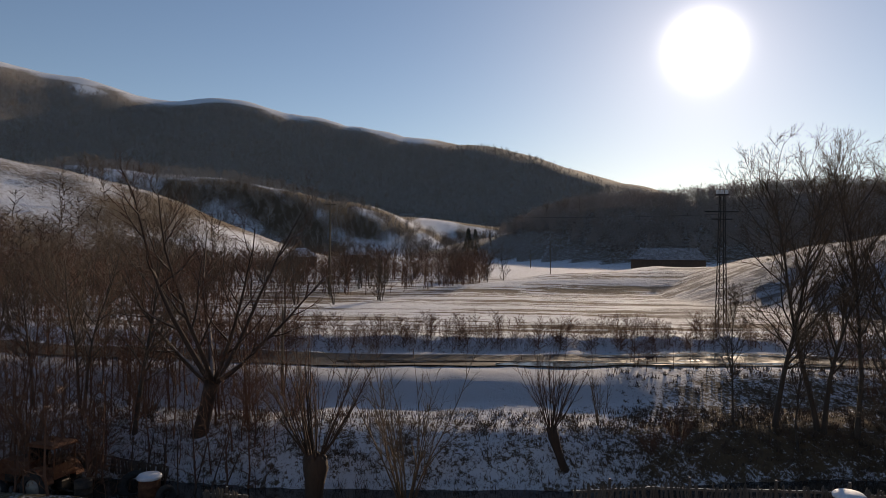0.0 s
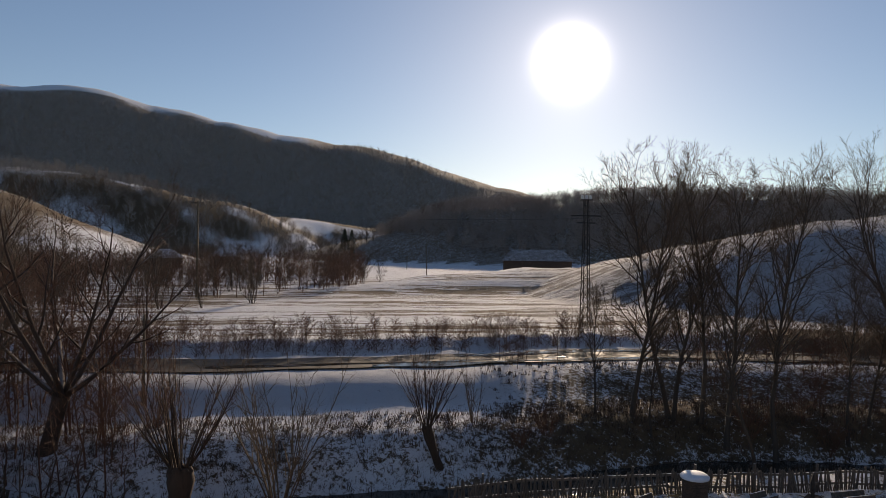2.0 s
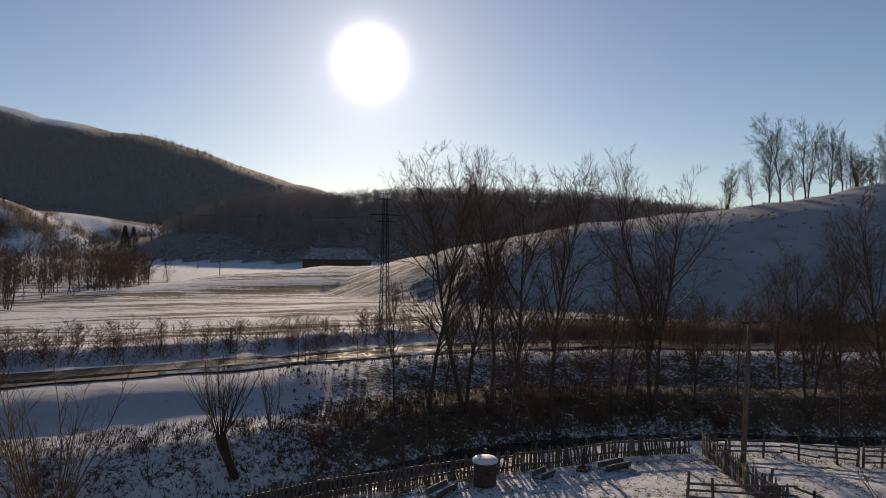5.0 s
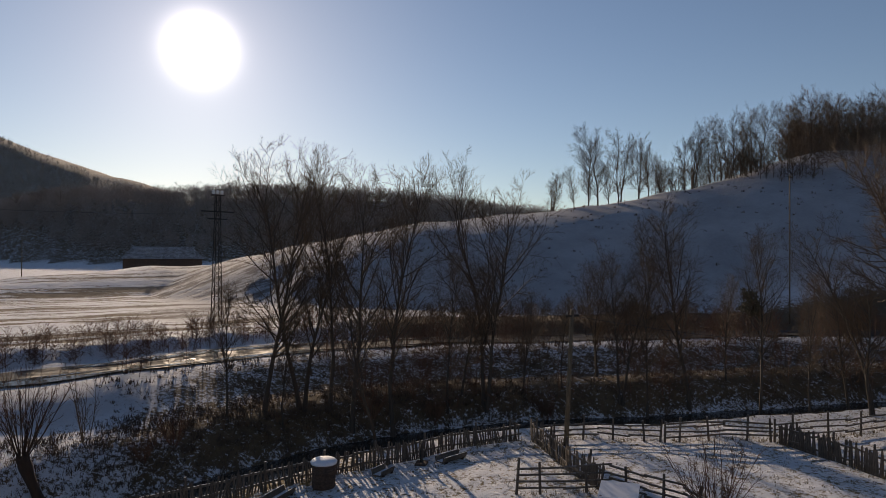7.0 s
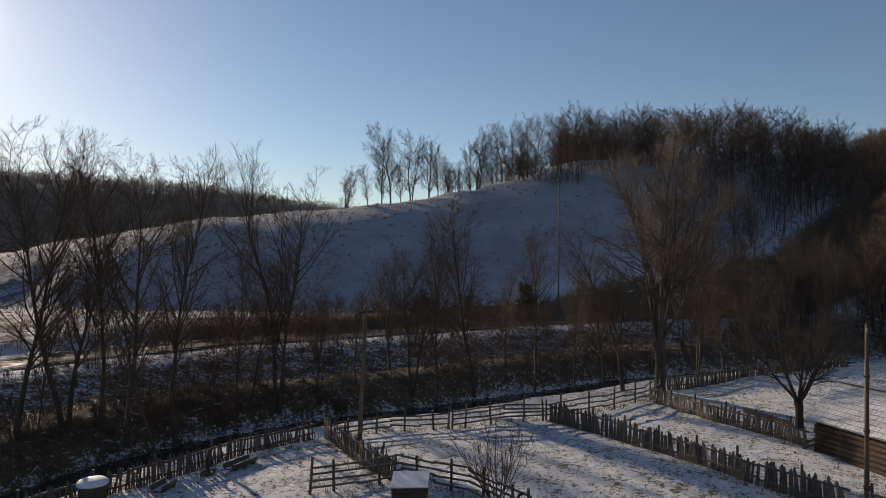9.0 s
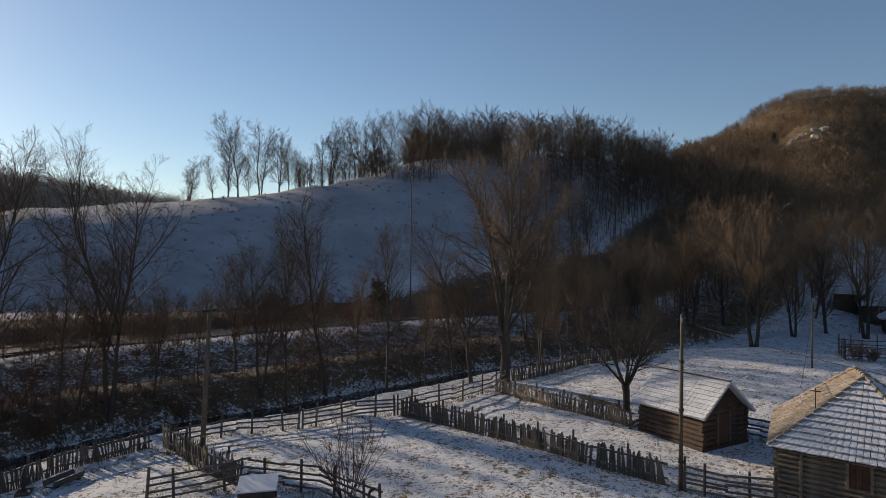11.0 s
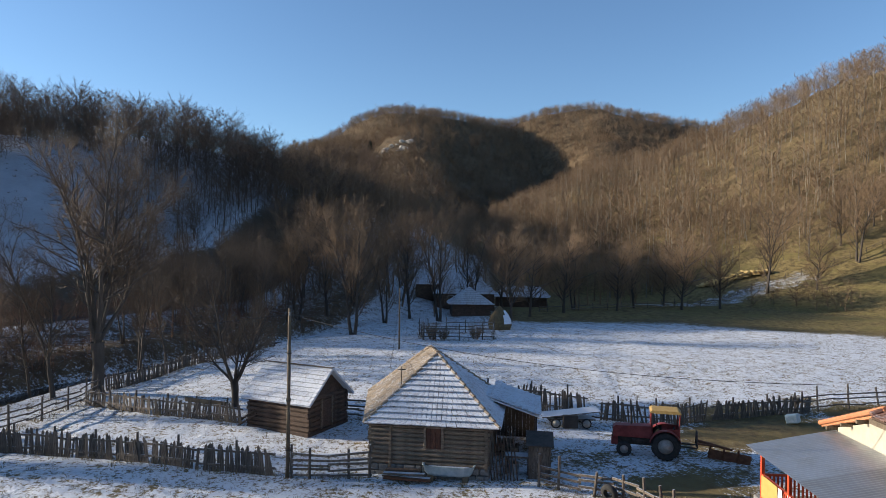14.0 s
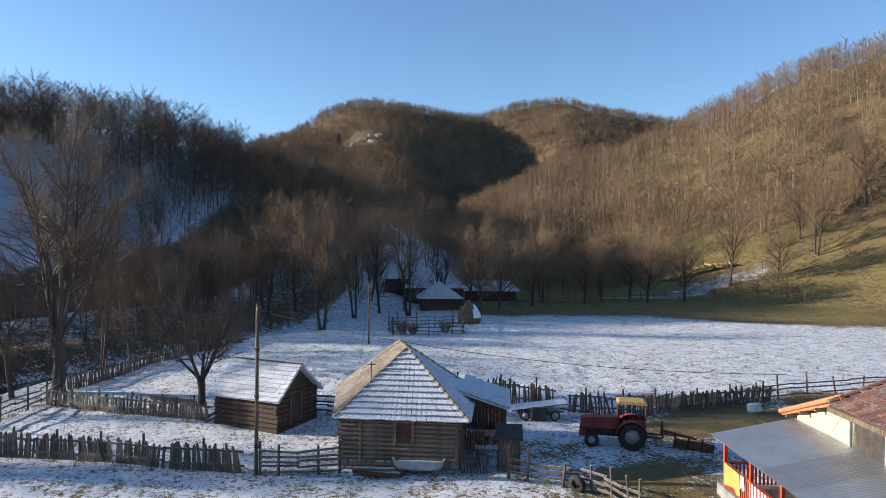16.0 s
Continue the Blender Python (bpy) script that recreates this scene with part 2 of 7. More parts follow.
def ridge_height(x, y, name):
    rows = RIDGE_LINES[name]
    out = np.zeros(np.shape(x))
    for a, b in zip(rows, rows[1:]):
        dx, dy = b[0] - a[0], b[1] - a[1]
        t = np.clip(((x - a[0]) * dx + (y - a[1]) * dy) / (dx * dx + dy * dy), 0, 1)
        d = np.hypot(x - a[0] - t * dx, y - a[1] - t * dy)
        u = np.clip(d / (a[3] + t * (b[3] - a[3])), 0, 1)
        out = np.maximum(out, (a[2] + t * (b[2] - a[2])) * (0.5 + 0.5 * np.cos(np.pi * u)))
    return out


def blend_max(a, b, k):
    return np.maximum(a, b) + k * np.log1p(np.exp(-np.abs(a - b) / k)) - k * 0.6931 * np.exp(-np.abs(a - b) / k)


def land(x, y):
    """Height of the ground."""
    x, y = np.asarray(x, float), np.asarray(y, float)
    s, _ = along(x, y, CREEK)
    d = np.hypot(x, y)
    bank = 1.15 * smooth(s + 0.5 * rough_ground(x, y, 5, 3), 0.7, 4.2) + 1.35 * smooth(s + 0.6 * rough_ground(y, x, 6, 3), 6.0, 11.2) + 0.9 * smooth(s, 17.6, 20.4) + 3.0 * smooth(s, 60, 260) + 6 * smooth(s, 250, 900)
    base = bank - 0.85 * (1 - np.where(s > 0, smooth(s, 0.9, 2.4), smooth(-s, 0.7, 2.9))) + 3.5 * smooth(-s, 95, 170) * smooth(x, 20, 60)
    hill = np.zeros(np.shape(x))
    for name in RIDGE_LINES:
        hill = np.maximum(hill, ridge_height(x, y, name))
    hill = hill * (1 + 0.09 * rough_ground(x, y, 60, 4) * smooth(d, 120, 260) * (1 - 0.8 * smooth(d, 600, 900))) + 0.02 * hill * rough_ground(x, y, 14, 3) * (1 - smooth(d, 300, 600))
    z = blend_max(base, hill - 1.2 * (1 - smooth(hill, 0, 2.5)), 0.35)
    z = z + smooth(d, 60, 120) * 0.5 * rough_ground(x, y, 18, 3) + 0.16 * rough_ground(x, y, 3.2, 3) * (1 - smooth(d, 150, 300))
    z = z + 7 * rough_ground(x, y, 150, 3) * smooth(d, 380, 700) * smooth(hill, 8, 40)
    return z


def level(x, y):
    return float(land(np.array([x]), np.array([y]))[0])


def build_ground():
    bearings = np.radians(np.concatenate([np.arange(-44, 150, 0.36), np.arange(150, 316, 3.2)]))
    rings = np.concatenate([[0.0], 4.0 * (3600 / 4.0) ** (np.arange(290) / 289.0)])
    n, r = len(bearings), len(rings)
    B, D = np.meshgrid(bearings, rings)
    X, Y = (np.sin(B) * D).ravel(), (np.cos(B) * D).ravel()
    Z = land(X, Y)
    i = np.arange((r - 1) * n).reshape(r - 1, n)
    nxt = np.roll(i, -1, axis=1)
    faces = np.stack([i, i + n, nxt + n, nxt], axis=-1).reshape(-1, 4)
    me = bpy.data.meshes.new("ground")
    me.from_pydata(np.stack([X, Y, Z], 1), [], faces)
    d = np.hypot(X, Y)
    bear = np.degrees(np.arctan2(X, Y))
    s, _ = along(X, Y, CREEK)
    patch = rough_ground(X, Y, 22, 4)
    right = ridge_height(X, Y, "right_hill")
    peaks = np.maximum.reduce([ridge_height(X, Y, k) for k in ("peak_one", "peak_one_nose", "peak_two", "peak_two_nose")])
    mount, spur, fwood = ridge_height(X, Y, "mountain"), ridge_height(X, Y, "field_and_spur"), ridge_height(X, Y, "far_wood")
    white, mid = ridge_height(X, Y, "white_hill"), ridge_height(X, Y, "mid_hill")
    snow = np.full(len(X), 0.57) - 0.025 * smooth(34 - d, 0, 8) * smooth(bear, 60, 80) - 0.01 * smooth(-s, 24, 40) * smooth(X, 20, 45) - 0.12 * smooth(s, -5, -3.5) * smooth(38 - bear, 0, 6)
    snow = np.where(s > 1, 0.62, snow)                                             # shaded bank and spur
    clean = smooth(s, 24, 32) * smooth(bear, 12, 20) * smooth(150 - d, 0, 25)
    snow = snow + 0.24 * clean                                                     # unbroken snow on the spur's flank
    drift = smooth(s, 6.5, 8) * smooth(12.6 - s, 0, 1.2) * smooth(22 - bear, 0, 8)
    snow = snow + 0.06 * drift                                                     # smooth snow between bank and road
    brush = smooth(s, 0.5, 2) * smooth(13 - s, 0, 5) * smooth(bear + 8 * patch, 11, 20)
    snow = snow - 0.19 * brush - 0.07 * smooth(s, 0.5, 2) * smooth(6.5 - s, 0, 2)
    snow = snow - 0.34 * smooth(s, 12.0, 13) * smooth(27 - s, 0, 4) * smooth(bear, 30, 38)
    field = smooth(s, 19.5, 21.5) * smooth(31 - bear + 8 * patch, 0, 6) * smooth(150 - d, 0, 20)
    snow = snow * (1 - field) + (0.60 + 0.3 * patch) * field                       # the tilled field
    meadow = smooth(-s, 24, 40) * smooth(X, 20, 45)
    thaw = np.clip(smooth(d + 16 * patch, 86, 96) * smooth(bear, 106, 112), 0, 1) * (s < 0)
    snow = snow * (1 - thaw) + 0.03 * thaw
    for px, py, pr, share in ((30, -25.5, 5.5, 0.72), (24.2, -17.0, 3.2, 0.38), (22.6, -15.6, 2.0, 0.6), (31.5, -33, 4, 0.7), (20.5, -13.2, 2.5, 0.45), (29.0, -20.0, 3.0, 0.36), (25.6, -14.6, 2.2, 0.30), (27.6, -12.6, 1.6, 0.2)):
        bare = smooth(pr - np.hypot(X - px, Y - py) + 4.0 * rough_ground(X, Y, 4, 4), -0.6, 2.6) * share
        snow = snow * (1 - bare) + 0.10 * bare
    lit = smooth(right, 4, 12)
    snow = snow * (1 - lit) + 0.06 * lit
    track, _ = along(X, Y, [(106, -66), (105, -83), (103.5, -95)])
    trail = smooth(4.2 - np.abs(track) + 3 * patch, 0, 2)
    snow = snow * (1 - trail) + 0.46 * trail
    snow = np.where(peaks > np.maximum(spur, 12), 0.10, snow)
    snow = np.where((spur > np.maximum(20, peaks)) & (bear > 66), 0.66, snow)
    snow = np.where(fwood > np.maximum(mid, 6), 0.42, snow)
    snow = np.where(white > np.maximum(mount, 3), 0.41 + 0.4 * patch, snow)
    snow = np.where(mid > np.maximum(mount, 4), 0.46 + 0.7 * patch, snow)
    top = smooth(mount / np.maximum(1, np.interp(bear, [row[0] for row in RIDGES["mountain"]], [row[2] for row in RIDGES["mountain"]])) + 0.12 * rough_ground(X, Y, 90, 3), 0.85, 0.93) * smooth(-bear, 1, 7)
    # snow under the mountain woods, its share raised in place of haze
    snow = np.where((mount > np.maximum(mid, white)) & (d > 420), 0.42 + 0.45 * top, snow)
    litter = np.zeros(len(X))
    litter = np.maximum(litter, smooth(peaks, 8, 20))
    litter = np.maximum(litter, smooth(right, 5, 18) * 0.7)
    litter = np.maximum(litter, smooth(mount, 20, 60) * (d > 520))
    litter = np.maximum(litter, smooth(fwood, 8, 18))
    litter = np.maximum(litter, smooth(spur, 18, 26) * (bear > 66))
    litter = np.maximum(litter, brush * 0.6)
    grass = np.maximum(thaw, lit)
    grass = np.maximum(grass, 0.55 * (s < 0))
    furrow = field
    thin = np.maximum(np.maximum(0.80 * clean, 0.18 * field), 0.45 * drift)                                  # grey that puts the slopes' shade into the snow's colour
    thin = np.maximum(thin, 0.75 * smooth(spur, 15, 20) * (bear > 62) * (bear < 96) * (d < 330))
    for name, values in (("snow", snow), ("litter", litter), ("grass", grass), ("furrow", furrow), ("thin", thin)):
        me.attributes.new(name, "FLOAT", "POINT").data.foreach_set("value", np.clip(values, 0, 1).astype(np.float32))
    me.polygons.foreach_set("use_smooth", np.ones(len(me.polygons), bool))
    me.materials.append(M_GROUND)
    me.update()
    tagged(new("ground", me), "snow-dusted winter valley floor, slopes and far mountains", "ground", kind="structure")


build_ground()


# ------------------------------------------------------------ trees
def mesh_object(name, verts, faces, material, parent=None, shade=False):
    me = bpy.data.meshes.new(name)
    me.from_pydata(verts, [], faces)
    if shade:
        me.polygons.foreach_set("use_smooth", np.ones(len(me.polygons), bool))
    me.materials.append(material)
    ob = new(name, me)
    ob.parent = parent
    return ob


class Wood:
    """Tapered branches, gathered into one mesh."""

    def __init__(self):
        self.verts, self.faces = [], []

    def tube(self, pts, radii, sides):
        first = len(self.verts)
        for k, p in enumerate(pts):
            way = (pts[min(k + 1, len(pts) - 1)] - pts[max(k - 1, 0)]).normalized()
            u = way.orthogonal().normalized()
            v = way.cross(u)
            if k == len(pts) - 1 and radii[k] < 0.012:
                self.verts.append(tuple(p))
                break
            for j in range(sides):
                a = 2 * math.pi * j / sides
                self.verts.append(tuple(p + radii[k] * (math.cos(a) * u + math.sin(a) * v)))
        for k in range(len(pts) - 1):
            a = first + k * sides
            b = a + sides
            for j in range(sides):
                if b + sides <= len(self.verts):
                    self.faces.append((a + j, a + (j + 1) % sides, b + (j + 1) % sides, b + j))
                else:
                    self.faces.append((a + j, a + (j + 1) % sides, b))


def limb(rng, start, way, length, segs, wander, lift):
    pts, d, p = [start.copy()], way.normalized(), start.copy()
    for _ in range(segs):
        d = (d + wander * Vector((rng.gauss(0, 1), rng.gauss(0, 1), rng.gauss(0, 0.7))) + Vector((0, 0, lift))).normalized()
        p = p + d * (length / segs)
        pts.append(p)
    return pts


def tapered(r0, r1, n):
    return [r0 + (r1 - r0) * (k / (n - 1)) ** 0.85 for k in range(n)]


def place_on(pts, f):
    x = f * (len(pts) - 1)
    k = min(int(x), len(pts) - 2)
    return pts[k].lerp(pts[k + 1], x - k), (pts[k + 1] - pts[k]).normalized()


def fork_way(rng, way, angle):
    u = way.orthogonal().normalized()
    v = way.cross(u)
    a = rng.uniform(0, 2 * math.pi)
    return way * math.cos(angle) + (u * math.cos(a) + v * math.sin(a)) * math.sin(angle)


def sprout(rng, wood, pts, r, count, lo, length, angle, wander, lift, segs, sides, thin=0.5, taper=0.6, dome=False, fine=0.007):
    """Branches along a branch; gives each one's points and radius."""
    out = []
    for k in range(count):
        f = lo + (1 - lo) * (k + rng.random()) / count
        p, way = place_on(pts, min(f, 0.99))
        u = (f - lo) / (1 - lo)
        ln = length * (0.42 + 0.72 * math.sin(math.pi * (0.16 + 0.76 * u)) if dome else 1 - taper * u) * rng.uniform(0.7, 1.25)
        q = limb(rng, p, fork_way(rng, way, radians(rng.gauss(angle, 9))), ln, segs, wander, lift)
        r0 = max(fine, min(r * (1 - 0.8 * f) * thin * 1.6, r * thin))
        wood.tube(q, tapered(r0, max(fine * 0.55, r0 * 0.25), len(q)), sides)
        out.append((q, r0))
    return out


def finish_tree(name, label, trunk, crown, bark, twig, m, group, height=None):
    if height:
        k = height / float(np.percentile([v[2] for v in crown.verts], 98.5))
        for w in (trunk, crown):
            w.verts = [(x * k, y * k, z * k) for x, y, z in w.verts]
    root = new(name)
    root.matrix_world = m
    mesh_object("trunk", trunk.verts, trunk.faces, bark, root, True)
    mesh_object("crown", crown.verts, crown.faces, twig, root)
    return tagged(root, label, "tree", group)


def alder(seed, name, label, m, height=14.0, radius=0.12, stems=1, lean=0.05, boughs=24, reach=0.27, low=0.30, angle=40, twigs=(7, 5), crown_taper=0.35, bark=None, twig=None, group="bare alders by the creek", fine=0.0105, tips=4):
    """A slender trunk with many boughs that sweep up into a fine, rounded crown."""
    rng = random.Random(seed)
    trunk, crown = Wood(), Wood()
    for k in range(stems):
        a = 2 * math.pi * (k + rng.random()) / stems
        tilt = lean if stems == 1 else lean + 0.10 + 0.08 * rng.random()
        way = Vector((math.cos(a) * tilt, math.sin(a) * tilt, 1))
        h = height * (1 if k == 0 else rng.uniform(0.72, 0.98))
        start = Vector((math.cos(a), math.sin(a), 0)) * (0.0 if stems == 1 else radius * 1.2) + Vector((0, 0, -0.3))
        pts = limb(rng, start, way, h, 12, 0.05, 0.03)
        trunk.tube(pts, [radius * 1.35] + tapered(radius, 0.02, len(pts) - 1), 7)
        first = sprout(rng, trunk, pts, radius, boughs, low, h * reach, angle, 0.10, 0.075, 6, 4, 0.40, crown_taper, True, fine * 1.4)
        for q, r in first:
            ln = (q[0] - q[-1]).length
            for q2, r2 in sprout(rng, crown, q, r, twigs[0], 0.18, ln * 0.46, 42, 0.15, 0.06, 3, 3, 0.5, 0.45, False, fine):
                for q3, r3 in sprout(rng, crown, q2, r2, twigs[1], 0.2, ln * 0.21, 40, 0.16, 0.07, 2, 3, 0.6, 0.4, False, fine * 0.75):
                    if tips:
                        sprout(rng, crown, q3, r3, tips, 0.25, ln * 0.10, 36, 0.15, 0.05, 1, 3, 0.7, 0.4, False, fine * 0.6)
        for q2, r2 in sprout(rng, crown, pts, radius * 0.3, 18, 0.66, h * 0.10, 42, 0.14, 0.07, 3, 3, 0.4, 0.5, False, fine):
            for q3, r3 in sprout(rng, crown, q2, r2, 5, 0.2, h * 0.045, 40, 0.15, 0.06, 2, 3, 0.6, 0.5, False, fine * 0.75):
                if tips:
                    sprout(rng, crown, q3, r3, tips, 0.25, h * 0.022, 36, 0.15, 0.05, 1, 3, 0.7, 0.4, False, fine * 0.6)
    return finish_tree(name, label, trunk, crown, bark or M_BARK, twig or M_TWIG, m, group, height)


def pollard(seed, name, label, m, stump=2.0, radius=0.34, shoots=34, length=4.6, lean=(0.1, 0.0), group="pollarded willows by the creek"):
    rng = random.Random(seed)
    trunk, crown = Wood(), Wood()
    pts = limb(rng, Vector((0, 0, -0.3)), Vector((lean[0], lean[1], 1)), stump + 0.3, 5, 0.05, 0.0)
    trunk.tube(pts, [radius * 1.2, radius * 0.9, radius * 0.85, radius * 0.95, radius * 1.2, radius * 1.05], 10)
    head = pts[-1]
    for k in range(7):                                        # knobs of the head
        a = k * 0.9 + rng.random()
        p = head + Vector((math.cos(a), math.sin(a), rng.uniform(-0.6, 0.3))) * radius * 0.7
        trunk.tube([p - Vector((0, 0, 0.16)), p, p + Vector((0, 0, 0.16))], [radius * 0.3, radius * 0.5, radius * 0.22], 6)
    for k in range(shoots):
        a = 2 * math.pi * rng.random()
        out = rng.uniform(0.1, 0.75)
        q = limb(rng, head + Vector((math.cos(a), math.sin(a), 0)) * radius * 0.7, Vector((math.cos(a) * out, math.sin(a) * out, 1)), length * rng.uniform(0.6, 1.1), 6, 0.05, 0.05)
        r = rng.uniform(0.018, 0.045)
        trunk.tube(q, tapered(r, 0.006, len(q)), 4)
        for q2, r2 in sprout(rng, crown, q, r, 8, 0.3, 0.85, 24, 0.08, 0.06, 3, 3, 0.45):
            sprout(rng, crown, q2, r2, 3, 0.3, 0.35, 26, 0.1, 0.05, 1, 3, 0.6)
    return finish_tree(name, label, trunk, crown, M_WILLOW, M_REDTWIG, m, group)


def spreading(seed, name, label, m, stump=2.4, radius=0.36, limbs=6, length=8.5, out=(0.35, 0.8), lean=(0.25, 0.1), twigs=(9, 6, 4), lift=0.06, bark=None, twig=None, group="old trees", height=None, fine=0.008):
    """A short bole that breaks into heavy limbs."""
    rng = random.Random(seed)
    trunk, crown = Wood(), Wood()
    pts = limb(rng, Vector((0, 0, -0.3)), Vector((lean[0], lean[1], 1)), stump + 0.3, 5, 0.05, 0.0)
    trunk.tube(pts, [radius * 1.4, radius * 1.05, radius, radius * 0.95, radius, radius * 1.1], 10)
    for k in range(limbs):
        a = 2 * math.pi * (k + 0.5 * rng.random()) / limbs
        o = rng.uniform(*out)
        q = limb(rng, pts[-1] - Vector((0, 0, 0.15)), Vector((math.cos(a) * o, math.sin(a) * o, 0.75)), length * rng.uniform(0.7, 1.15), 9, 0.09, lift)
        r = radius * rng.uniform(0.36, 0.52)
        trunk.tube(q, tapered(r, 0.02, len(q)), 6)
        for q1, r1 in sprout(rng, trunk, q, r, twigs[0], 0.22, length * 0.34, 44, 0.12, lift, 5, 4, 0.45, 0.6, False, fine * 1.5):
            for q2, r2 in sprout(rng, crown, q1, r1, twigs[1], 0.2, length * 0.15, 40, 0.14, 0.05, 2, 3, 0.5, 0.6, False, fine):
                sprout(rng, crown, q2, r2, twigs[2], 0.2, length * 0.075, 38, 0.15, 0.05, 1, 3, 0.6, 0.6, False, fine)
    return finish_tree(name, label, trunk, crown, bark or M_BARK, twig or M_TWIG, m, group, height)


def shrub(seed, name, label, m, stems=16, height=3.2, spread=0.5, radius=0.022, twig=None, group="bare shrubs"):
    rng = random.Random(seed)
    trunk, crown = Wood(), Wood()
    for k in range(stems):
        a, o = 2 * math.pi * rng.random(), spread * math.sqrt(rng.random())
        q = limb(rng, Vector((math.cos(a) * 0.18, math.sin(a) * 0.18, -0.15)), Vector((math.cos(a) * o, math.sin(a) * o, 1)), height * rng.uniform(0.65, 1.1), 6, 0.06, 0.03)
        trunk.tube(q, tapered(radius, 0.006, len(q)), 4)
        for q2, r2 in sprout(rng, crown, q, radius, 8, 0.2, height * 0.26, 28, 0.09, 0.05, 3, 3, 0.5):
            sprout(rng, crown, q2, r2, 4, 0.2, height * 0.12, 28, 0.1, 0.05, 1, 3, 0.6)
    return tagged(finish_tree(name, label, trunk, crown, twig or M_REDTWIG, twig or M_REDTWIG, m, group), category="shrub")


def stand(x, y, turn=0.0, size=1.0, sink=0.0):
    """A pose upright on the ground."""
    return Matrix.LocRotScale((x, y, level(x, y) - sink), Euler((0, 0, radians(turn))), (size, size, size))


def standing(b, d, turn=0.0, size=1.0, sink=0.1):
    """Upright on the ground at a bearing and distance from the eye."""
    return stand(*on_bearing(b, d), turn, size, sink)


ALDERS = [
    alder(1, "alder_tree", "tall bare alder with a slender grey trunk on the creek bank", standing(25.0, 35.4), 13.0, 0.15, 1, 0.02, 30, 0.30, 0.26, 38, (8, 5)),
    alder(2, "alder_tree", "bare alder of two leaning stems on the creek bank", standing(28.2, 36.2), 13.4, 0.135, 2, 0.02, 20, 0.27, 0.30, 36, (8, 5)),
    alder(3, "alder_tree", "bare alder with a narrow crown of upright twigs", standing(35.9, 36.0), 15.0, 0.14, 1, 0.05, 32, 0.25, 0.30, 36, (8, 5)),
    alder(4, "alder_tree", "bare alder with a broad bushy crown by the creek", standing(43.7, 39.6), 14.8, 0.145, 2, 0.02, 23, 0.34, 0.24, 44, (9, 5)),
]
HEIGHTS = [13.0, 13.4, 15.0, 14.8]
bigtree = spreading(11, "ash_tree", "big bare ash tree with snow-lined trunks by the fence", standing(76.2, 46.7, 20), 3.4, 0.36, 8, 13.5, (0.12, 0.42), (0.03, 0.0), (15, 9, 6), 0.06, M_ASHBARK, None, height=17.0, fine=0.011)
alder(5, "alder_tree", "thin bare alder that leans over the creek bank", standing(34.4, 33.6), 9.0, 0.10, 1, 0.42, 14, 0.22, 0.35)

NEAR_TREES = [(30.4, 36.4, 14.4, 2), (32.3, 35.6, 14.0, 0), (40.6, 38.6, 9.4, 2), (41.8, 40.2, 8.0, 0), (55.3, 43.0, 10.6, 3), (57.4, 42.2, 10.2, 2), (60.7, 45.0, 13.4, 0), (53.4, 46.0, 8.0, 3),
              (69.3, 47.0, 9.0, 2), (71.8, 50.0, 10.0, 0), (63.4, 49.0, 7.2, 2), (73.4, 46.2, 11.5, 1), (79.0, 54.0, 10.5, 3), (81.2, 58.0, 10.0, 0), (83.4, 62.0, 10.5, 3), (85.6, 68.0, 10.5, 0),
              (88.0, 72.0, 10.0, 3), (78.0, 62.0, 9.5, 3), (82.3, 70.0, 10.0, 2), (86.5, 78.0, 11.0, 3), (90.5, 78.0, 10.5, 0), (22.0, 35.0, 6.8, 2), (26.6, 34.2, 7.0, 2), (47.0, 41.5, 6.4, 3), (50.4, 42.8, 6.0, 2)]
rng = random.Random(41)
for b, d, h, k in NEAR_TREES:
    copy_thing(ALDERS[k], standing(b, d, rng.uniform(0, 360), h / HEIGHTS[k]))
ivy_tree = copy_thing(ALDERS[2], standing(65.9, 45.8, 70, 0.80))

# along the road and the far fields, up the valley
FIELD_TREES = [
    alder(31, "field_tree", "small bare tree with a rounded crown in the fields", standing(-30, 70), 8.0, 0.10, 1, 0.05, 22, 0.36, 0.12, 44, (6, 4), group="bare field trees", fine=0.012, tips=2),
    alder(32, "field_tree", "bare many-stemmed tree with an upright crown", standing(-22, 80), 8.0, 0.08, 3, 0.05, 10, 0.32, 0.10, 40, (6, 4), group="bare field trees", fine=0.012, tips=2),
]
for x, y, h in [(-15.0, 29.6, 11.8), (-18.5, 31.5, 9.0), (-22.0, 33.0, 8.6), (-26.5, 36.0, 8.0), (-27.0, 44.0, 7.5)]:
    copy_thing(ALDERS[rng.choice((0, 3))], stand(x, y, rng.uniform(0, 360), h / 14, 0.1))
for k in range(70):
    b, d = rng.uniform(-36, 4.5), rng.uniform(72, 135)
    if b > -3 and d < 112:
        continue
    x, y = on_bearing(b, d)
    copy_thing(rng.choice(FIELD_TREES), stand(x, y, rng.uniform(0, 360), rng.uniform(0.6, 1.05), 0.2))

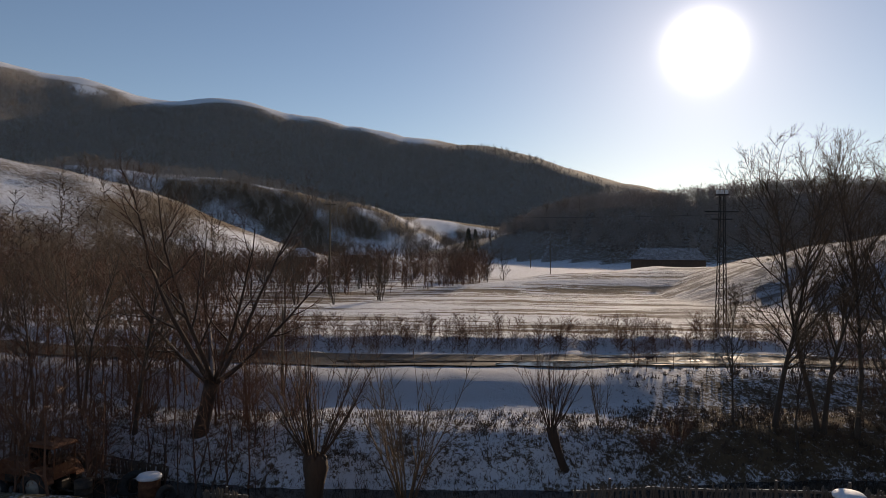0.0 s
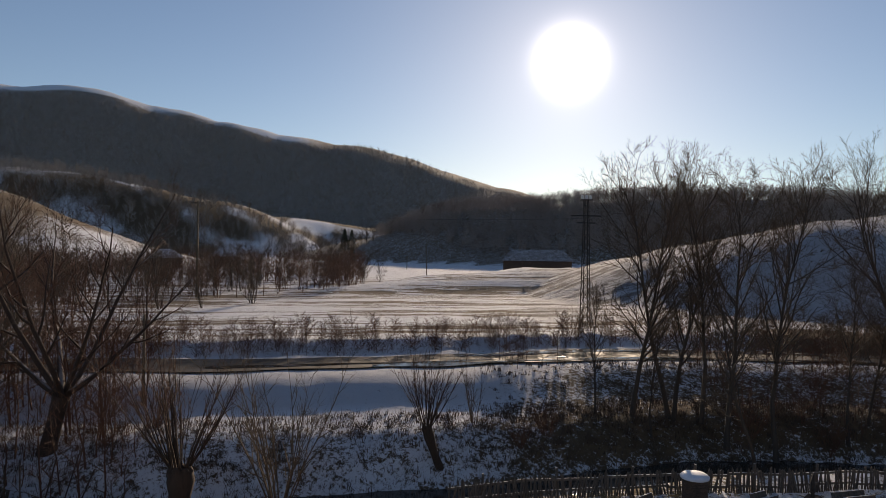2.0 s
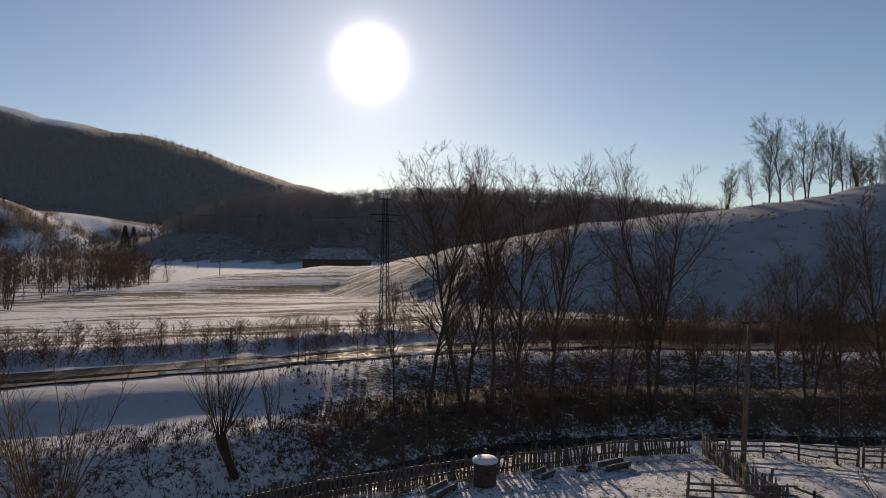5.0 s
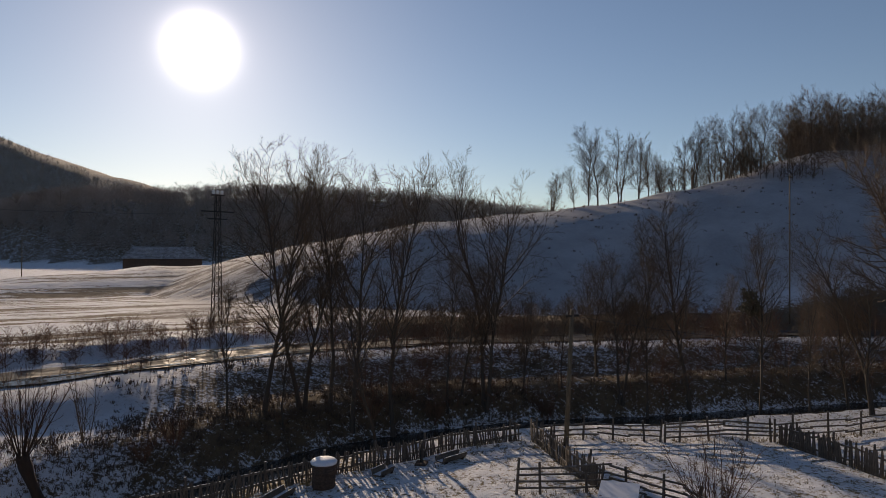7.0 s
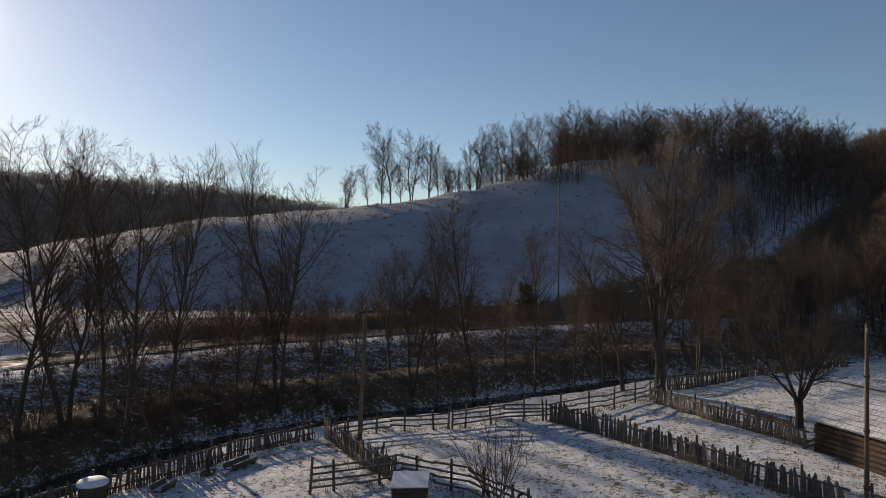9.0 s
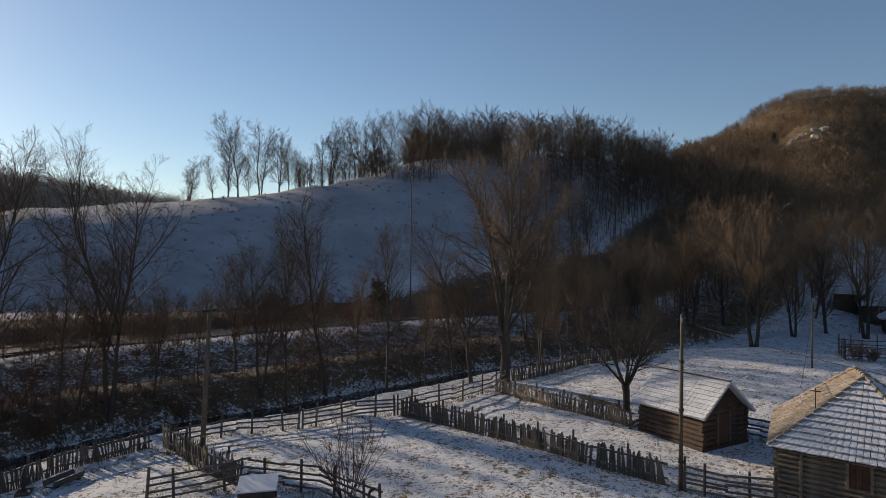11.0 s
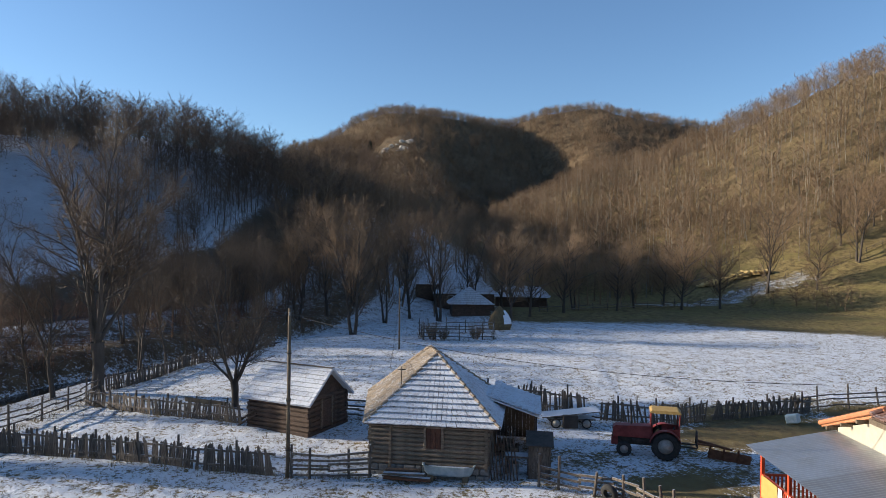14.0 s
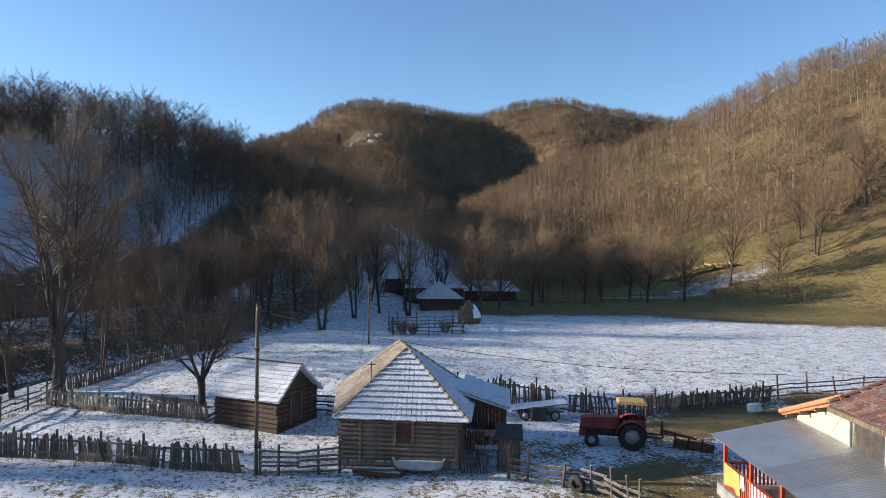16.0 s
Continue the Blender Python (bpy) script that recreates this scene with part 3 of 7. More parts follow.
# the row on the crest of the spur, in clumps with gaps
CREST_TREES = [
    alder(33, "crest_tree", "tall bare tree with a narrow feathery crown on the crest", standing(53.3, 113), 13.5, 0.15, 1, 0.02, 36, 0.29, 0.10, 40, (8, 5), group="bare trees on the crest", fine=0.013, tips=3),
    alder(34, "crest_tree", "bare tree with a broad fan of boughs on the crest", standing(55.1, 114), 12.0, 0.14, 2, 0.02, 22, 0.35, 0.12, 40, (8, 5), group="bare trees on the crest", fine=0.013, tips=3),
    alder(35, "crest_tree", "bushy bare tree with a dense round crown on the crest", standing(60.9, 119), 11.0, 0.15, 3, 0.02, 17, 0.40, 0.05, 44, (8, 5), group="bare trees on the crest", fine=0.014, tips=3),
]
for b, d, h, k in [(49.5, 112, 6.8, 2), (51.3, 113, 7.0, 0), (52.5, 114, 11.5, 0), (54.2, 114, 8.0, 0), (56.6, 115, 10.5, 1), (57.4, 117, 9.0, 0), (58.4, 117, 6.8, 2), (59.2, 118, 6.0, 1),
                   (60.2, 119, 9.0, 0), (62.2, 121, 8.0, 1), (63.0, 122, 11.0, 0), (63.7, 122, 11.2, 1), (64.4, 123, 11.5, 0), (65.2, 124, 11.0, 1), (65.9, 125, 11.5, 0), (64.8, 122, 5.0, 2), (65.6, 123, 4.6, 2),
                   (67.9, 132, 10.0, 1), (68.7, 134, 11.0, 0), (69.5, 137, 12.5, 1), (70.3, 140, 11.5, 0), (71.3, 146, 11.0, 2), (72.4, 152, 11.0, 1)]:
    copy_thing(CREST_TREES[k], standing(b, d, rng.uniform(0, 360), h / (13.5, 12.0, 11.0)[k], 0.2))

# trees behind the meadow
meadow_tree = alder(12, "poplar_tree", "tall bare poplar with a dense upright crown beyond the meadow", stand(72.5, -7.8), 14.8, 0.20, 2, boughs=24, reach=0.30, low=0.16, angle=44, twigs=(7, 5), twig=M_FOREST, group="trees beyond the meadow", fine=0.016)
round_tree = alder(13, "oak_tree", "bare round-crowned oak at the meadow's edge", stand(82.2, -29.5), 12.5, 0.26, 1, boughs=36, reach=0.44, low=0.16, angle=56, twigs=(8, 5), twig=M_FOREST, group="trees beyond the meadow", fine=0.016)
for x, y, h, kind in [(86.0, -6.0, 12.5, 0), (83.0, -13.0, 12, 0), (88.8, -17.4, 15, 0), (84.4, -20.4, 15, 0), (88.0, -34.5, 11, 1), (92.0, -41.5, 12.5, 1), (95.0, -52.0, 10.5, 1),
                      (97.0, -65.0, 12.0, 1), (102.4, -86.0, 17, 0), (97.5, -92.5, 10, 1), (101.2, -105.0, 16.5, 0), (108.0, -116.0, 9.5, 1), (105.6, -122.5, 15, 1),
                      (108.0, -108.0, 11, 1), (96.5, -72.0, 11, 1), (100.0, -58.0, 12, 0), (98.0, -46.0, 12, 0), (95.0, -28.0, 13, 0), (93.0, -10.0, 12.5, 0),
                      (80.0, -2.0, 12, 0), (99.0, -34.0, 13, 1), (104.0, -66.0, 11, 1), (94.0, -118.0, 13, 0), (92.0, -3.0, 13, 1), (112.0, -128.0, 13, 0), (100.0, -18.0, 12, 0)]:
    p, size = ((meadow_tree, h / 14.8), (round_tree, h / 12.0))[kind]
    copy_thing(p, stand(x, y, rng.uniform(0, 360), size, 0.1))

# willows and shrubs on this side of the road
spreading(21, "willow_tree", "old willow with a short leaning trunk and snow-lined limbs", stand(-12.0, 29.6, 200), 2.6, 0.34, 7, 9.6, (0.45, 1.5), (-0.22, 0.12), (8, 6, 4), 0.11, M_WILLOW, M_REDTWIG, height=12.2)
pollard(22, "willow_tree", "pollarded willow with a thick dark stump and long shoots", stand(-5.9, 25.7), 2.0, 0.42, 40, 5.6, (0.06, 0.0))
pollard(23, "willow_tree", "small pollarded willow with a leaning trunk", stand(4.4, 28.4), 1.7, 0.20, 26, 3.6, (-0.45, 0.0))
shrub(24, "willow_shrub", "tall bare willow shrub of many thin stems", stand(-2.2, 25.9), 15, 7.2, 0.42, 0.045, M_TWIG)
shrub(25, "willow_shrub", "thin bare sapling shrub on the snowy bank", stand(6.5, 31.2), 6, 3.6, 0.2, 0.025, M_TWIG)
yard_shrub = shrub(26, "garden_shrub", "bare many-stemmed shrub in the snowy garden", stand(22.0, 11.4), 22, 3.4, 0.62, 0.02, M_REDTWIG)
spreading(27, "apple_tree", "old bare apple tree with crooked low limbs", stand(39.6, 2.5, 60), 1.5, 0.2, 9, 5.4, (0.15, 0.75), (0.05, 0.0), (12, 8, 6), 0.035, M_BARK, M_TWIG, height=7.7)
for x, y, h in [(9.8, 30.2, 2.0), (8.3, 29.4, 1.5), (20.5, 30.4, 2.6), (24.0, 29.2, 2.2), (-8.3, 31.5, 3.4), (-16.2, 27.6, 4.2), (-19.5, 29.0, 4.6), (-23.0, 30.2, 4.6), (-10.8, 33.0, 3.0), (-15.4, 31.4, 4.0), (30.5, 26.5, 2.0)]:
    copy_thing(yard_shrub, stand(x, y, rng.uniform(0, 360), h / 3.4))


# ------------------------------------------------------------ woods, far and near
def blades(p, q, w, r):
    """Thin triangles from points p, of width w, to points q."""
    side = np.cross(q - p, r.normal(size=p.shape))
    side = side / (np.linalg.norm(side, axis=1, keepdims=True) + 1e-9) * (0.5 * w)
    return np.stack([p - side, p + side, q], 1).reshape(-1, 3)


def tree_form(seed, boughs, twigs, width, spread, low, thick):
    """A small bare tree of height 1: a trunk, boughs that sweep up, and twigs along them. Gives its triangles, and how many are trunk."""
    r = np.random.RandomState(seed)
    spine = np.concatenate([np.cumsum(r.normal(0, 0.016, (6, 2)), 0), np.linspace(-0.03, 1, 6)[:, None]], 1)
    tri = []
    radii = thick * np.array([1.3, 1.0, 0.8, 0.6, 0.4, 0.12])
    ring = [np.array([math.cos(a), math.sin(a), 0]) for a in (0, 2.1, 4.2)]
    for k in range(5):
        for a, b in ((0, 1), (1, 2), (2, 0)):
            p = [spine[k] + ring[a] * radii[k], spine[k] + ring[b] * radii[k], spine[k + 1] + ring[b] * radii[k + 1], spine[k + 1] + ring[a] * radii[k + 1]]
            tri += [[p[0], p[1], p[2]], [p[0], p[2], p[3]]]
    trunk = len(tri)
    tri = [np.array(tri).reshape(-1, 3)]
    f = low + (0.96 - low) * (np.arange(boughs) + r.rand(boughs)) / boughs
    at = np.stack([np.interp(f, np.linspace(0, 1, 6), spine[:, c]) for c in range(3)], 1)
    a = np.arange(boughs) * 2.4 + r.rand(boughs)
    ln = spread * np.sqrt(np.clip(1.03 - ((f - 0.43) / 0.56) ** 2, 0.05, 1)) * (0.75 + 0.5 * r.rand(boughs))
    way = np.stack([np.cos(a), np.sin(a), 0.40 + 0.55 * r.rand(boughs)], 1)
    way /= np.linalg.norm(way, axis=1, keepdims=True)
    mid = at + way * ln[:, None] * 0.55
    bent = way + np.array([0, 0, 0.35]) + 0.12 * r.normal(size=way.shape)
    bent /= np.linalg.norm(bent, axis=1, keepdims=True)
    end = mid + bent * ln[:, None] * 0.5
    tri += [blades(at, mid + 0.12 * (end - mid), width * 1.9, r), blades(mid, end, width * 1.3, r)]
    t = np.repeat(np.arange(boughs), twigs)
    u = 0.15 + 0.85 * r.rand(len(t))
    root = np.where((u < 0.55)[:, None], at[t] + (mid - at)[t] * (u / 0.55)[:, None], mid[t] + (end - mid)[t] * ((u - 0.55) / 0.45)[:, None])
    out = way[t] * 0.6 + np.array([0, 0, 0.32]) + 0.50 * r.normal(size=root.shape)
    out /= np.linalg.norm(out, axis=1, keepdims=True)
    tri.append(blades(root, root + out * (ln[t] * (0.2 + 0.3 * r.rand(len(t))))[:, None], width, r))
    return np.concatenate(tri), trunk


def tri_object(name, verts, material, tone=None):
    """One mesh of loose triangles."""
    n = len(verts) // 3
    me = bpy.data.meshes.new(name)
    me.vertices.add(3 * n)
    me.vertices.foreach_set("co", np.ascontiguousarray(verts, np.float32).ravel())
    me.loops.add(3 * n)
    me.loops.foreach_set("vertex_index", np.arange(3 * n, dtype=np.int32))
    me.polygons.add(n)
    me.polygons.foreach_set("loop_start", np.arange(0, 3 * n, 3, dtype=np.int32))
    if tone is not None:
        me.attributes.new("tone", "FLOAT", "POINT").data.foreach_set("value", tone.astype(np.float32))
    me.materials.append(material)
    me.update(calc_edges=True)
    return new(name, me)


def woods(name, label, material, x, y, height, boughs, twigs, width, seed, spread=0.30, low=0.22, trunk=None, thick=0.010, forms=6):
    """Many bare trees in one mesh, after a few forms turned and sized."""
    r = np.random.RandomState(seed)
    z = land(x, y)
    turn, pick, own = r.rand(len(x)) * 2 * math.pi, r.randint(0, forms, len(x)), r.rand(len(x))
    lean = r.normal(0, 0.04, (len(x), 2))
    verts, tones, bark = [], [], []
    for k in range(forms):
        i = np.nonzero(pick == k)[0]
        form, stem = tree_form(seed * 31 + k, boughs, twigs, width / float(np.mean(height)), spread * (0.85 + 0.06 * k), low, thick)
        c, sn, h = np.cos(turn[i])[:, None], np.sin(turn[i])[:, None], height[i][:, None]
        fx, fy, fz = form[:, 0], form[:, 1], form[:, 2]
        v = np.stack([x[i][:, None] + h * (c * fx - sn * fy + lean[i][:, :1] * fz), y[i][:, None] + h * (sn * fx + c * fy + lean[i][:, 1:] * fz), z[i][:, None] + h * fz], -1)
        verts.append(v.reshape(-1, 3))
        tones.append(np.repeat(own[i], len(form)))
        bark.append(np.tile(np.arange(len(form) // 3) < stem, len(i)))
    ob = tri_object(name, np.concatenate(verts), material, np.concatenate(tones))
    if trunk:
        ob.data.materials.append(trunk)
        ob.data.polygons.foreach_set("material_index", np.concatenate(bark).astype(np.int32))
    return tagged(ob, label, "woods", kind="stuff")


def scatter(seed, count, bearings, distances, keep):
    r = np.random.RandomState(seed)
    b = np.radians(r.uniform(bearings[0], bearings[1], count * 8))
    lo, hi = distances
    d = np.sqrt(r.uniform(lo * lo, hi * hi, count * 8))
    x, y = np.sin(b) * d, np.cos(b) * d
    ok = np.nonzero(keep(x, y, np.degrees(b), d))[0][:count]
    return x[ok], y[ok], r


def of(name):
    return lambda x, y: ridge_height(x, y, name)


def facing(x, y, drop=3):
    """Slopes that look towards the valley floor, or their crests."""
    k = 1 + 14 / np.hypot(x, y)
    return land(x * k, y * k) > land(x, y) - drop


LOG_PLACE = lambda x, y: (x > 101) & (x < 120) & (y > -98) & (y < -66)
x, y, r = scatter(51, 2900, (108, 150), (120, 330), lambda x, y, b, d: (of("right_hill")(x, y) > 3.5 + 15 * smooth(b, 126, 140) + 8 * rough_ground(x, y, 40, 3)) & facing(x, y) & ~((b > 137) & (of("right_hill")(x, y) > 50) & (rough_ground(x, y, 50, 2) > 0.0)) & ~LOG_PLACE(x, y))
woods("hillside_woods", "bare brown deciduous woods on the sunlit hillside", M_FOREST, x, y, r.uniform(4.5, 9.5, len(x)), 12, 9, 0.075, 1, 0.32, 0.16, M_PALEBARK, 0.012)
CLEARING = (320, -53)
x, y, r = scatter(52, 5600, (90, 128), (170, 500), lambda x, y, b, d: (np.hypot(x - CLEARING[0], y - CLEARING[1]) > 11 + 8 * rough_ground(x, y, 12, 2)) & (np.maximum.reduce([of(k)(x, y) for k in ("peak_one", "peak_one_nose", "peak_two", "peak_two_nose")]) > 10) & facing(x, y))
woods("mountain_woods", "bare brown woods over the rounded hills", M_FOREST, x, y, r.uniform(3.0, 5.5, len(x)), 9, 6, 0.15, 2, 0.50, 0.10)
x, y, r = scatter(53, 1250, (67, 98), (120, 320), lambda x, y, b, d: (b > 67.5 + 3 * rough_ground(x, y, 20, 3)) & (of("field_and_spur")(x, y) > 21.5 + 5 * rough_ground(x, y, 25, 3) + 3 * smooth(76 - b, 0, 8) - 6 * smooth(b, 84, 92) - 5 * smooth(b, 74, 79)) & facing(x, y, 13))
woods("hilltop_woods", "dark bare woods on the hilltop", M_DARKWOOD, x, y, r.uniform(5, 10.5, len(x)), 22, 34, 0.032, 3, 0.36, 0.12, None, 0.010, 8)
x, y, r = scatter(54, 430, (66, 104), (56, 200), lambda x, y, b, d: (along(x, y, CREEK)[0] > 5) & (of("field_and_spur")(x, y) < 20) & (b > 70 + 0.12 * np.maximum(150 - d, 0)))
woods("slope_thicket", "bare thin trees on the shaded snowy slope", M_TWIG, x, y, r.uniform(4.5, 9, len(x)), 18, 22, 0.020, 4, 0.30, 0.14, None, 0.008, 8)
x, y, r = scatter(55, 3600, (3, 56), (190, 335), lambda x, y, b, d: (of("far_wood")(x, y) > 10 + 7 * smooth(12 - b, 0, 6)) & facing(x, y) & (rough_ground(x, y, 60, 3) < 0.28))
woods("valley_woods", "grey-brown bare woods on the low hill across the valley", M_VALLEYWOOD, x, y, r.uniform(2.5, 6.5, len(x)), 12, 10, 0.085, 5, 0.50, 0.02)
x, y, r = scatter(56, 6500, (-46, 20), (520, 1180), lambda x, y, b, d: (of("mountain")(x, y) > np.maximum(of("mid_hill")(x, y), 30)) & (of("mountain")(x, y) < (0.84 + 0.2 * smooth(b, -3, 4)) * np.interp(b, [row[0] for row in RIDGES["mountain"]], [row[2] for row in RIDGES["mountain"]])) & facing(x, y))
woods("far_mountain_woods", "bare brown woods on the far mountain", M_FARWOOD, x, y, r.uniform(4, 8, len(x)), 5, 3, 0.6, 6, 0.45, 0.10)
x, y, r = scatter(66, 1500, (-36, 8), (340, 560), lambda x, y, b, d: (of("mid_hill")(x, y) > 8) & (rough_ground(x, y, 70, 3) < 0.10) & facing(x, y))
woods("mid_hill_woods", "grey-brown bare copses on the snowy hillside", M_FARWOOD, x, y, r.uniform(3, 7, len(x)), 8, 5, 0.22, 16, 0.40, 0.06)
x, y, r = scatter(57, 900, (-40, 9), (150, 480), lambda x, y, b, d: rough_ground(x, y, 45, 3) > 0.12)
woods("hedgerow_trees", "bare scattered trees and hedges on snowy farmland", M_DARKWOOD, x, y, r.uniform(3, 8, len(x)), 9, 6, 0.14, 7, 0.36, 0.06)
x, y, r = scatter(58, 1750, (-40, 2), (50, 165), lambda x, y, b, d: (along(x, y, CREEK)[0] > 17) & (rough_ground(x, y, 20, 3) > -0.15) & ((b < -20) | (d > 84 + 1.6 * np.clip(b + 10, 0, 20))))
woods("roadside_thicket", "reddish bare bushes along the road and field", M_REDTWIG, x, y, r.uniform(2.0, 6.0, len(x)), 12, 8, 0.036, 8, 0.36, 0.06)
x, y, r = scatter(59, 900, (13, 100), (30, 85), lambda x, y, b, d: (along(x, y, CREEK)[0] > 1.5) & (along(x, y, CREEK)[0] < 14.0 + 4 * smooth(b, 30, 40)) & (rough_ground(x, y, 6, 2) + 0.25 * smooth(b, 24, 34) > 0.02))
woods("bank_brush", "low bare brush on the creek bank", M_REDTWIG, x, y, r.uniform(0.6, 2.8, len(x)), 12, 9, 0.014, 9, 0.45, 0.04)
x, y, r = scatter(60, 560, (-24, 30), (40, 66), lambda x, y, b, d: (along(x, y, CREEK)[0] > 17.6) & (along(x, y, CREEK)[0] < 20.8))
woods("verge_brush", "low dark brush on the road's far verge", M_REDTWIG, x, y, r.uniform(0.5, 1.6, len(x)), 16, 15, 0.011, 10, 0.42, 0.02)
x, y, r = scatter(61, 300, (-42, -15), (28, 48), lambda x, y, b, d: along(x, y, CREEK)[0] > -3)
woods("garden_thicket", "tangled reddish bare bushes at the garden's end", M_REDTWIG, x, y, r.uniform(1.5, 5.0, len(x)), 14, 11, 0.016, 11, 0.38, 0.05)
x, y, r = scatter(62, 200, (90, 121), (84, 190), lambda x, y, b, d: (along(x, y, CREEK)[0] > -62 + 0.25 * (d - 84)) & (d > 88 + 1.3 * np.clip(b - 96, 0, 30)) & ~((d < 118) & (b > 101) & (b < 111)) & ~LOG_PLACE(x, y))
woods("creekside_woods", "brown bare trees crowded behind the meadow", M_FOREST, x, y, r.uniform(8, 13.5, len(x)), 26, 30, 0.030, 12, 0.32, 0.14, None, 0.011, 8)
x, y, r = scatter(63, 430, (48, 78), (106, 150), lambda x, y, b, d: (of("field_and_spur")(x, y) > np.interp(b, [48, 60, 65, 67.5, 73, 78], [16.6, 19.9, 22.2, 19.5, 22, 29])) & facing(x, y) & ((b > 57.5) | (rough_ground(x, y, 8, 2) > 0.1)))
woods("crest_brush", "bare brown brush along the crest of the spur", M_DARKWOOD, x, y, r.uniform(1.5, 5, len(x)), 14, 10, 0.03, 13, 0.34, 0.06)
x, y, r = scatter(64, 520, (30, 66), (44, 80), lambda x, y, b, d: (along(x, y, CREEK)[0] > 16.4) & (along(x, y, CREEK)[0] < 25))
woods("spur_foot_brush", "low bare brush at the foot of the spur", M_TWIG, x, y, r.uniform(0.5, 2.0, len(x)) * (0.5 + 0.7 * r.rand(len(x))), 16, 14, 0.012, 14, 0.40, 0.04)
x, y, r = scatter(65, 800, (112, 146), (95, 215), lambda x, y, b, d: (of("right_hill")(x, y) > 0.8) & (of("right_hill")(x, y) < 26) & (rough_ground(x, y, 28, 3) > -0.12) & ~LOG_PLACE(x, y))
woods("hill_scrub", "brown bare scrub on the hill's lower slope", M_FOREST, x, y, r.uniform(1.5, 5.0, len(x)), 12, 8, 0.04, 15, 0.42, 0.05)


# ------------------------------------------------------------ building kit
class Shape:
    """Boxes, rods and faces, gathered into one mesh."""

    def __init__(self):
        self.v, self.f = [], []

    def add(self, verts, faces):
        n = len(self.v)
        self.v += [tuple(p) for p in verts]
        self.f += [tuple(n + k for k in f) for f in faces]
        return self

    def box(self, lo, hi, m=None, chamfer=0.0):
        (x0, y0, z0), (x1, y1, z1) = lo, hi
        if chamfer:
            c = chamfer
            pts = []
            for z, e in ((z0, c), (z0 + c, 0), (z1 - c, 0), (z1, c)):
                pts += [(x0 + e + c * (e == 0), y0 + e, z), (x1 - e - c * (e == 0), y0 + e, z), (x1 - e, y0 + e + c * (e == 0), z), (x1 - e, y1 - e - c * (e == 0), z),
                        (x1 - e - c * (e == 0), y1 - e, z), (x0 + e + c * (e == 0), y1 - e, z), (x0 + e, y1 - e - c * (e == 0), z), (x0 + e, y0 + e + c * (e == 0), z)]
            faces = [tuple(range(7, -1, -1)), tuple(range(24, 32))]
            for r in range(3):
                for j in range(8):
                    faces.append((8 * r + j, 8 * r + (j + 1) % 8, 8 * r + 8 + (j + 1) % 8, 8 * r + 8 + j))
        else:
            pts = [(x, y, z) for z in (z0, z1) for x, y in ((x0, y0), (x1, y0), (x1, y1), (x0, y1))]
            faces = [(3, 2, 1, 0), (4, 5, 6, 7)] + [(j, (j + 1) % 4, 4 + (j + 1) % 4, 4 + j) for j in range(4)]
        if m is not None:
            pts = [m @ Vector(p) for p in pts]
        return self.add(pts, faces)

    def rod(self, a, b, r0, r1=None, sides=8):
        a, b = Vector(a), Vector(b)
        r1 = r0 if r1 is None else r1
        way = (b - a).normalized()
        u = way.orthogonal().normalized()
        w = way.cross(u)
        pts = []
        for p, r in ((a, r0), (b, r1)):
            pts += [p + r * (math.cos(2 * math.pi * j / sides) * u + math.sin(2 * math.pi * j / sides) * w) for j in range(sides)]
        faces = [tuple(range(sides - 1, -1, -1)), tuple(range(sides, 2 * sides))]
        faces += [(j, (j + 1) % sides, sides + (j + 1) % sides, sides + j) for j in range(sides)]
        return self.add(pts, faces)

    def prism(self, profile, lo, hi, axis="x"):
        """A profile in the two other axes, pushed from lo to hi along an axis."""
        n = len(profile)
        put = {"x": lambda t, p: (t, p[0], p[1]), "y": lambda t, p: (p[0], t, p[1]), "z": lambda t, p: (p[0], p[1], t)}[axis]
        pts = [put(t, p) for t in (lo, hi) for p in profile]
        return self.add(pts, [tuple(range(n - 1, -1, -1)), tuple(range(n, 2 * n))] + [(j, (j + 1) % n, n + (j + 1) % n, n + j) for j in range(n)])

    def slab(self, corners, thick):
        """A flat board from its four upper corners, with thickness downwards along its normal."""
        c = [Vector(p) for p in corners]
        nrm = (c[1] - c[0]).cross(c[3] - c[0] if len(c) > 3 else c[2] - c[0]).normalized()
        if nrm.z < 0:
            nrm = -nrm
        n = len(c)
        pts = c + [p - nrm * thick for p in c]
        return self.add(pts, [tuple(range(n)), tuple(range(2 * n - 1, n - 1, -1))] + [(j, n + j, n + (j + 1) % n, (j + 1) % n) for j in range(n)])

    def turned(self, profile, sides=16, m=None):
        """A lathe shape round z from (radius, height) pairs."""
        pts = [(r * math.cos(2 * math.pi * j / sides), r * math.sin(2 * math.pi * j / sides), z) for r, z in profile for j in range(sides)]
        if m is not None:
            pts = [m @ Vector(p) for p in pts]
        faces = [tuple(range(sides - 1, -1, -1)), tuple(len(pts) - sides + j for j in range(sides))]
        for k in range(len(profile) - 1):
            faces += [(k * sides + j, k * sides + (j + 1) % sides, (k + 1) * sides + (j + 1) % sides, (k + 1) * sides + j) for j in range(sides)]
        return self.add(pts, faces)

    def uncapped(self):
        """Without the two end faces of a lathe shape."""
        self.f = self.f[2:]
        return self

    def mesh(self, name, material, shade=False):
        me = bpy.data.meshes.new(name)
        me.from_pydata(self.v, [], self.f)
        bm = bmesh.new()
        bm.from_mesh(me)
        bmesh.ops.recalc_face_normals(bm, faces=bm.faces)
        bm.to_mesh(me)
        bm.free()
        if shade:
            me.polygons.foreach_set("use_smooth", np.ones(len(me.polygons), bool))
        me.materials.append(material)
        return me


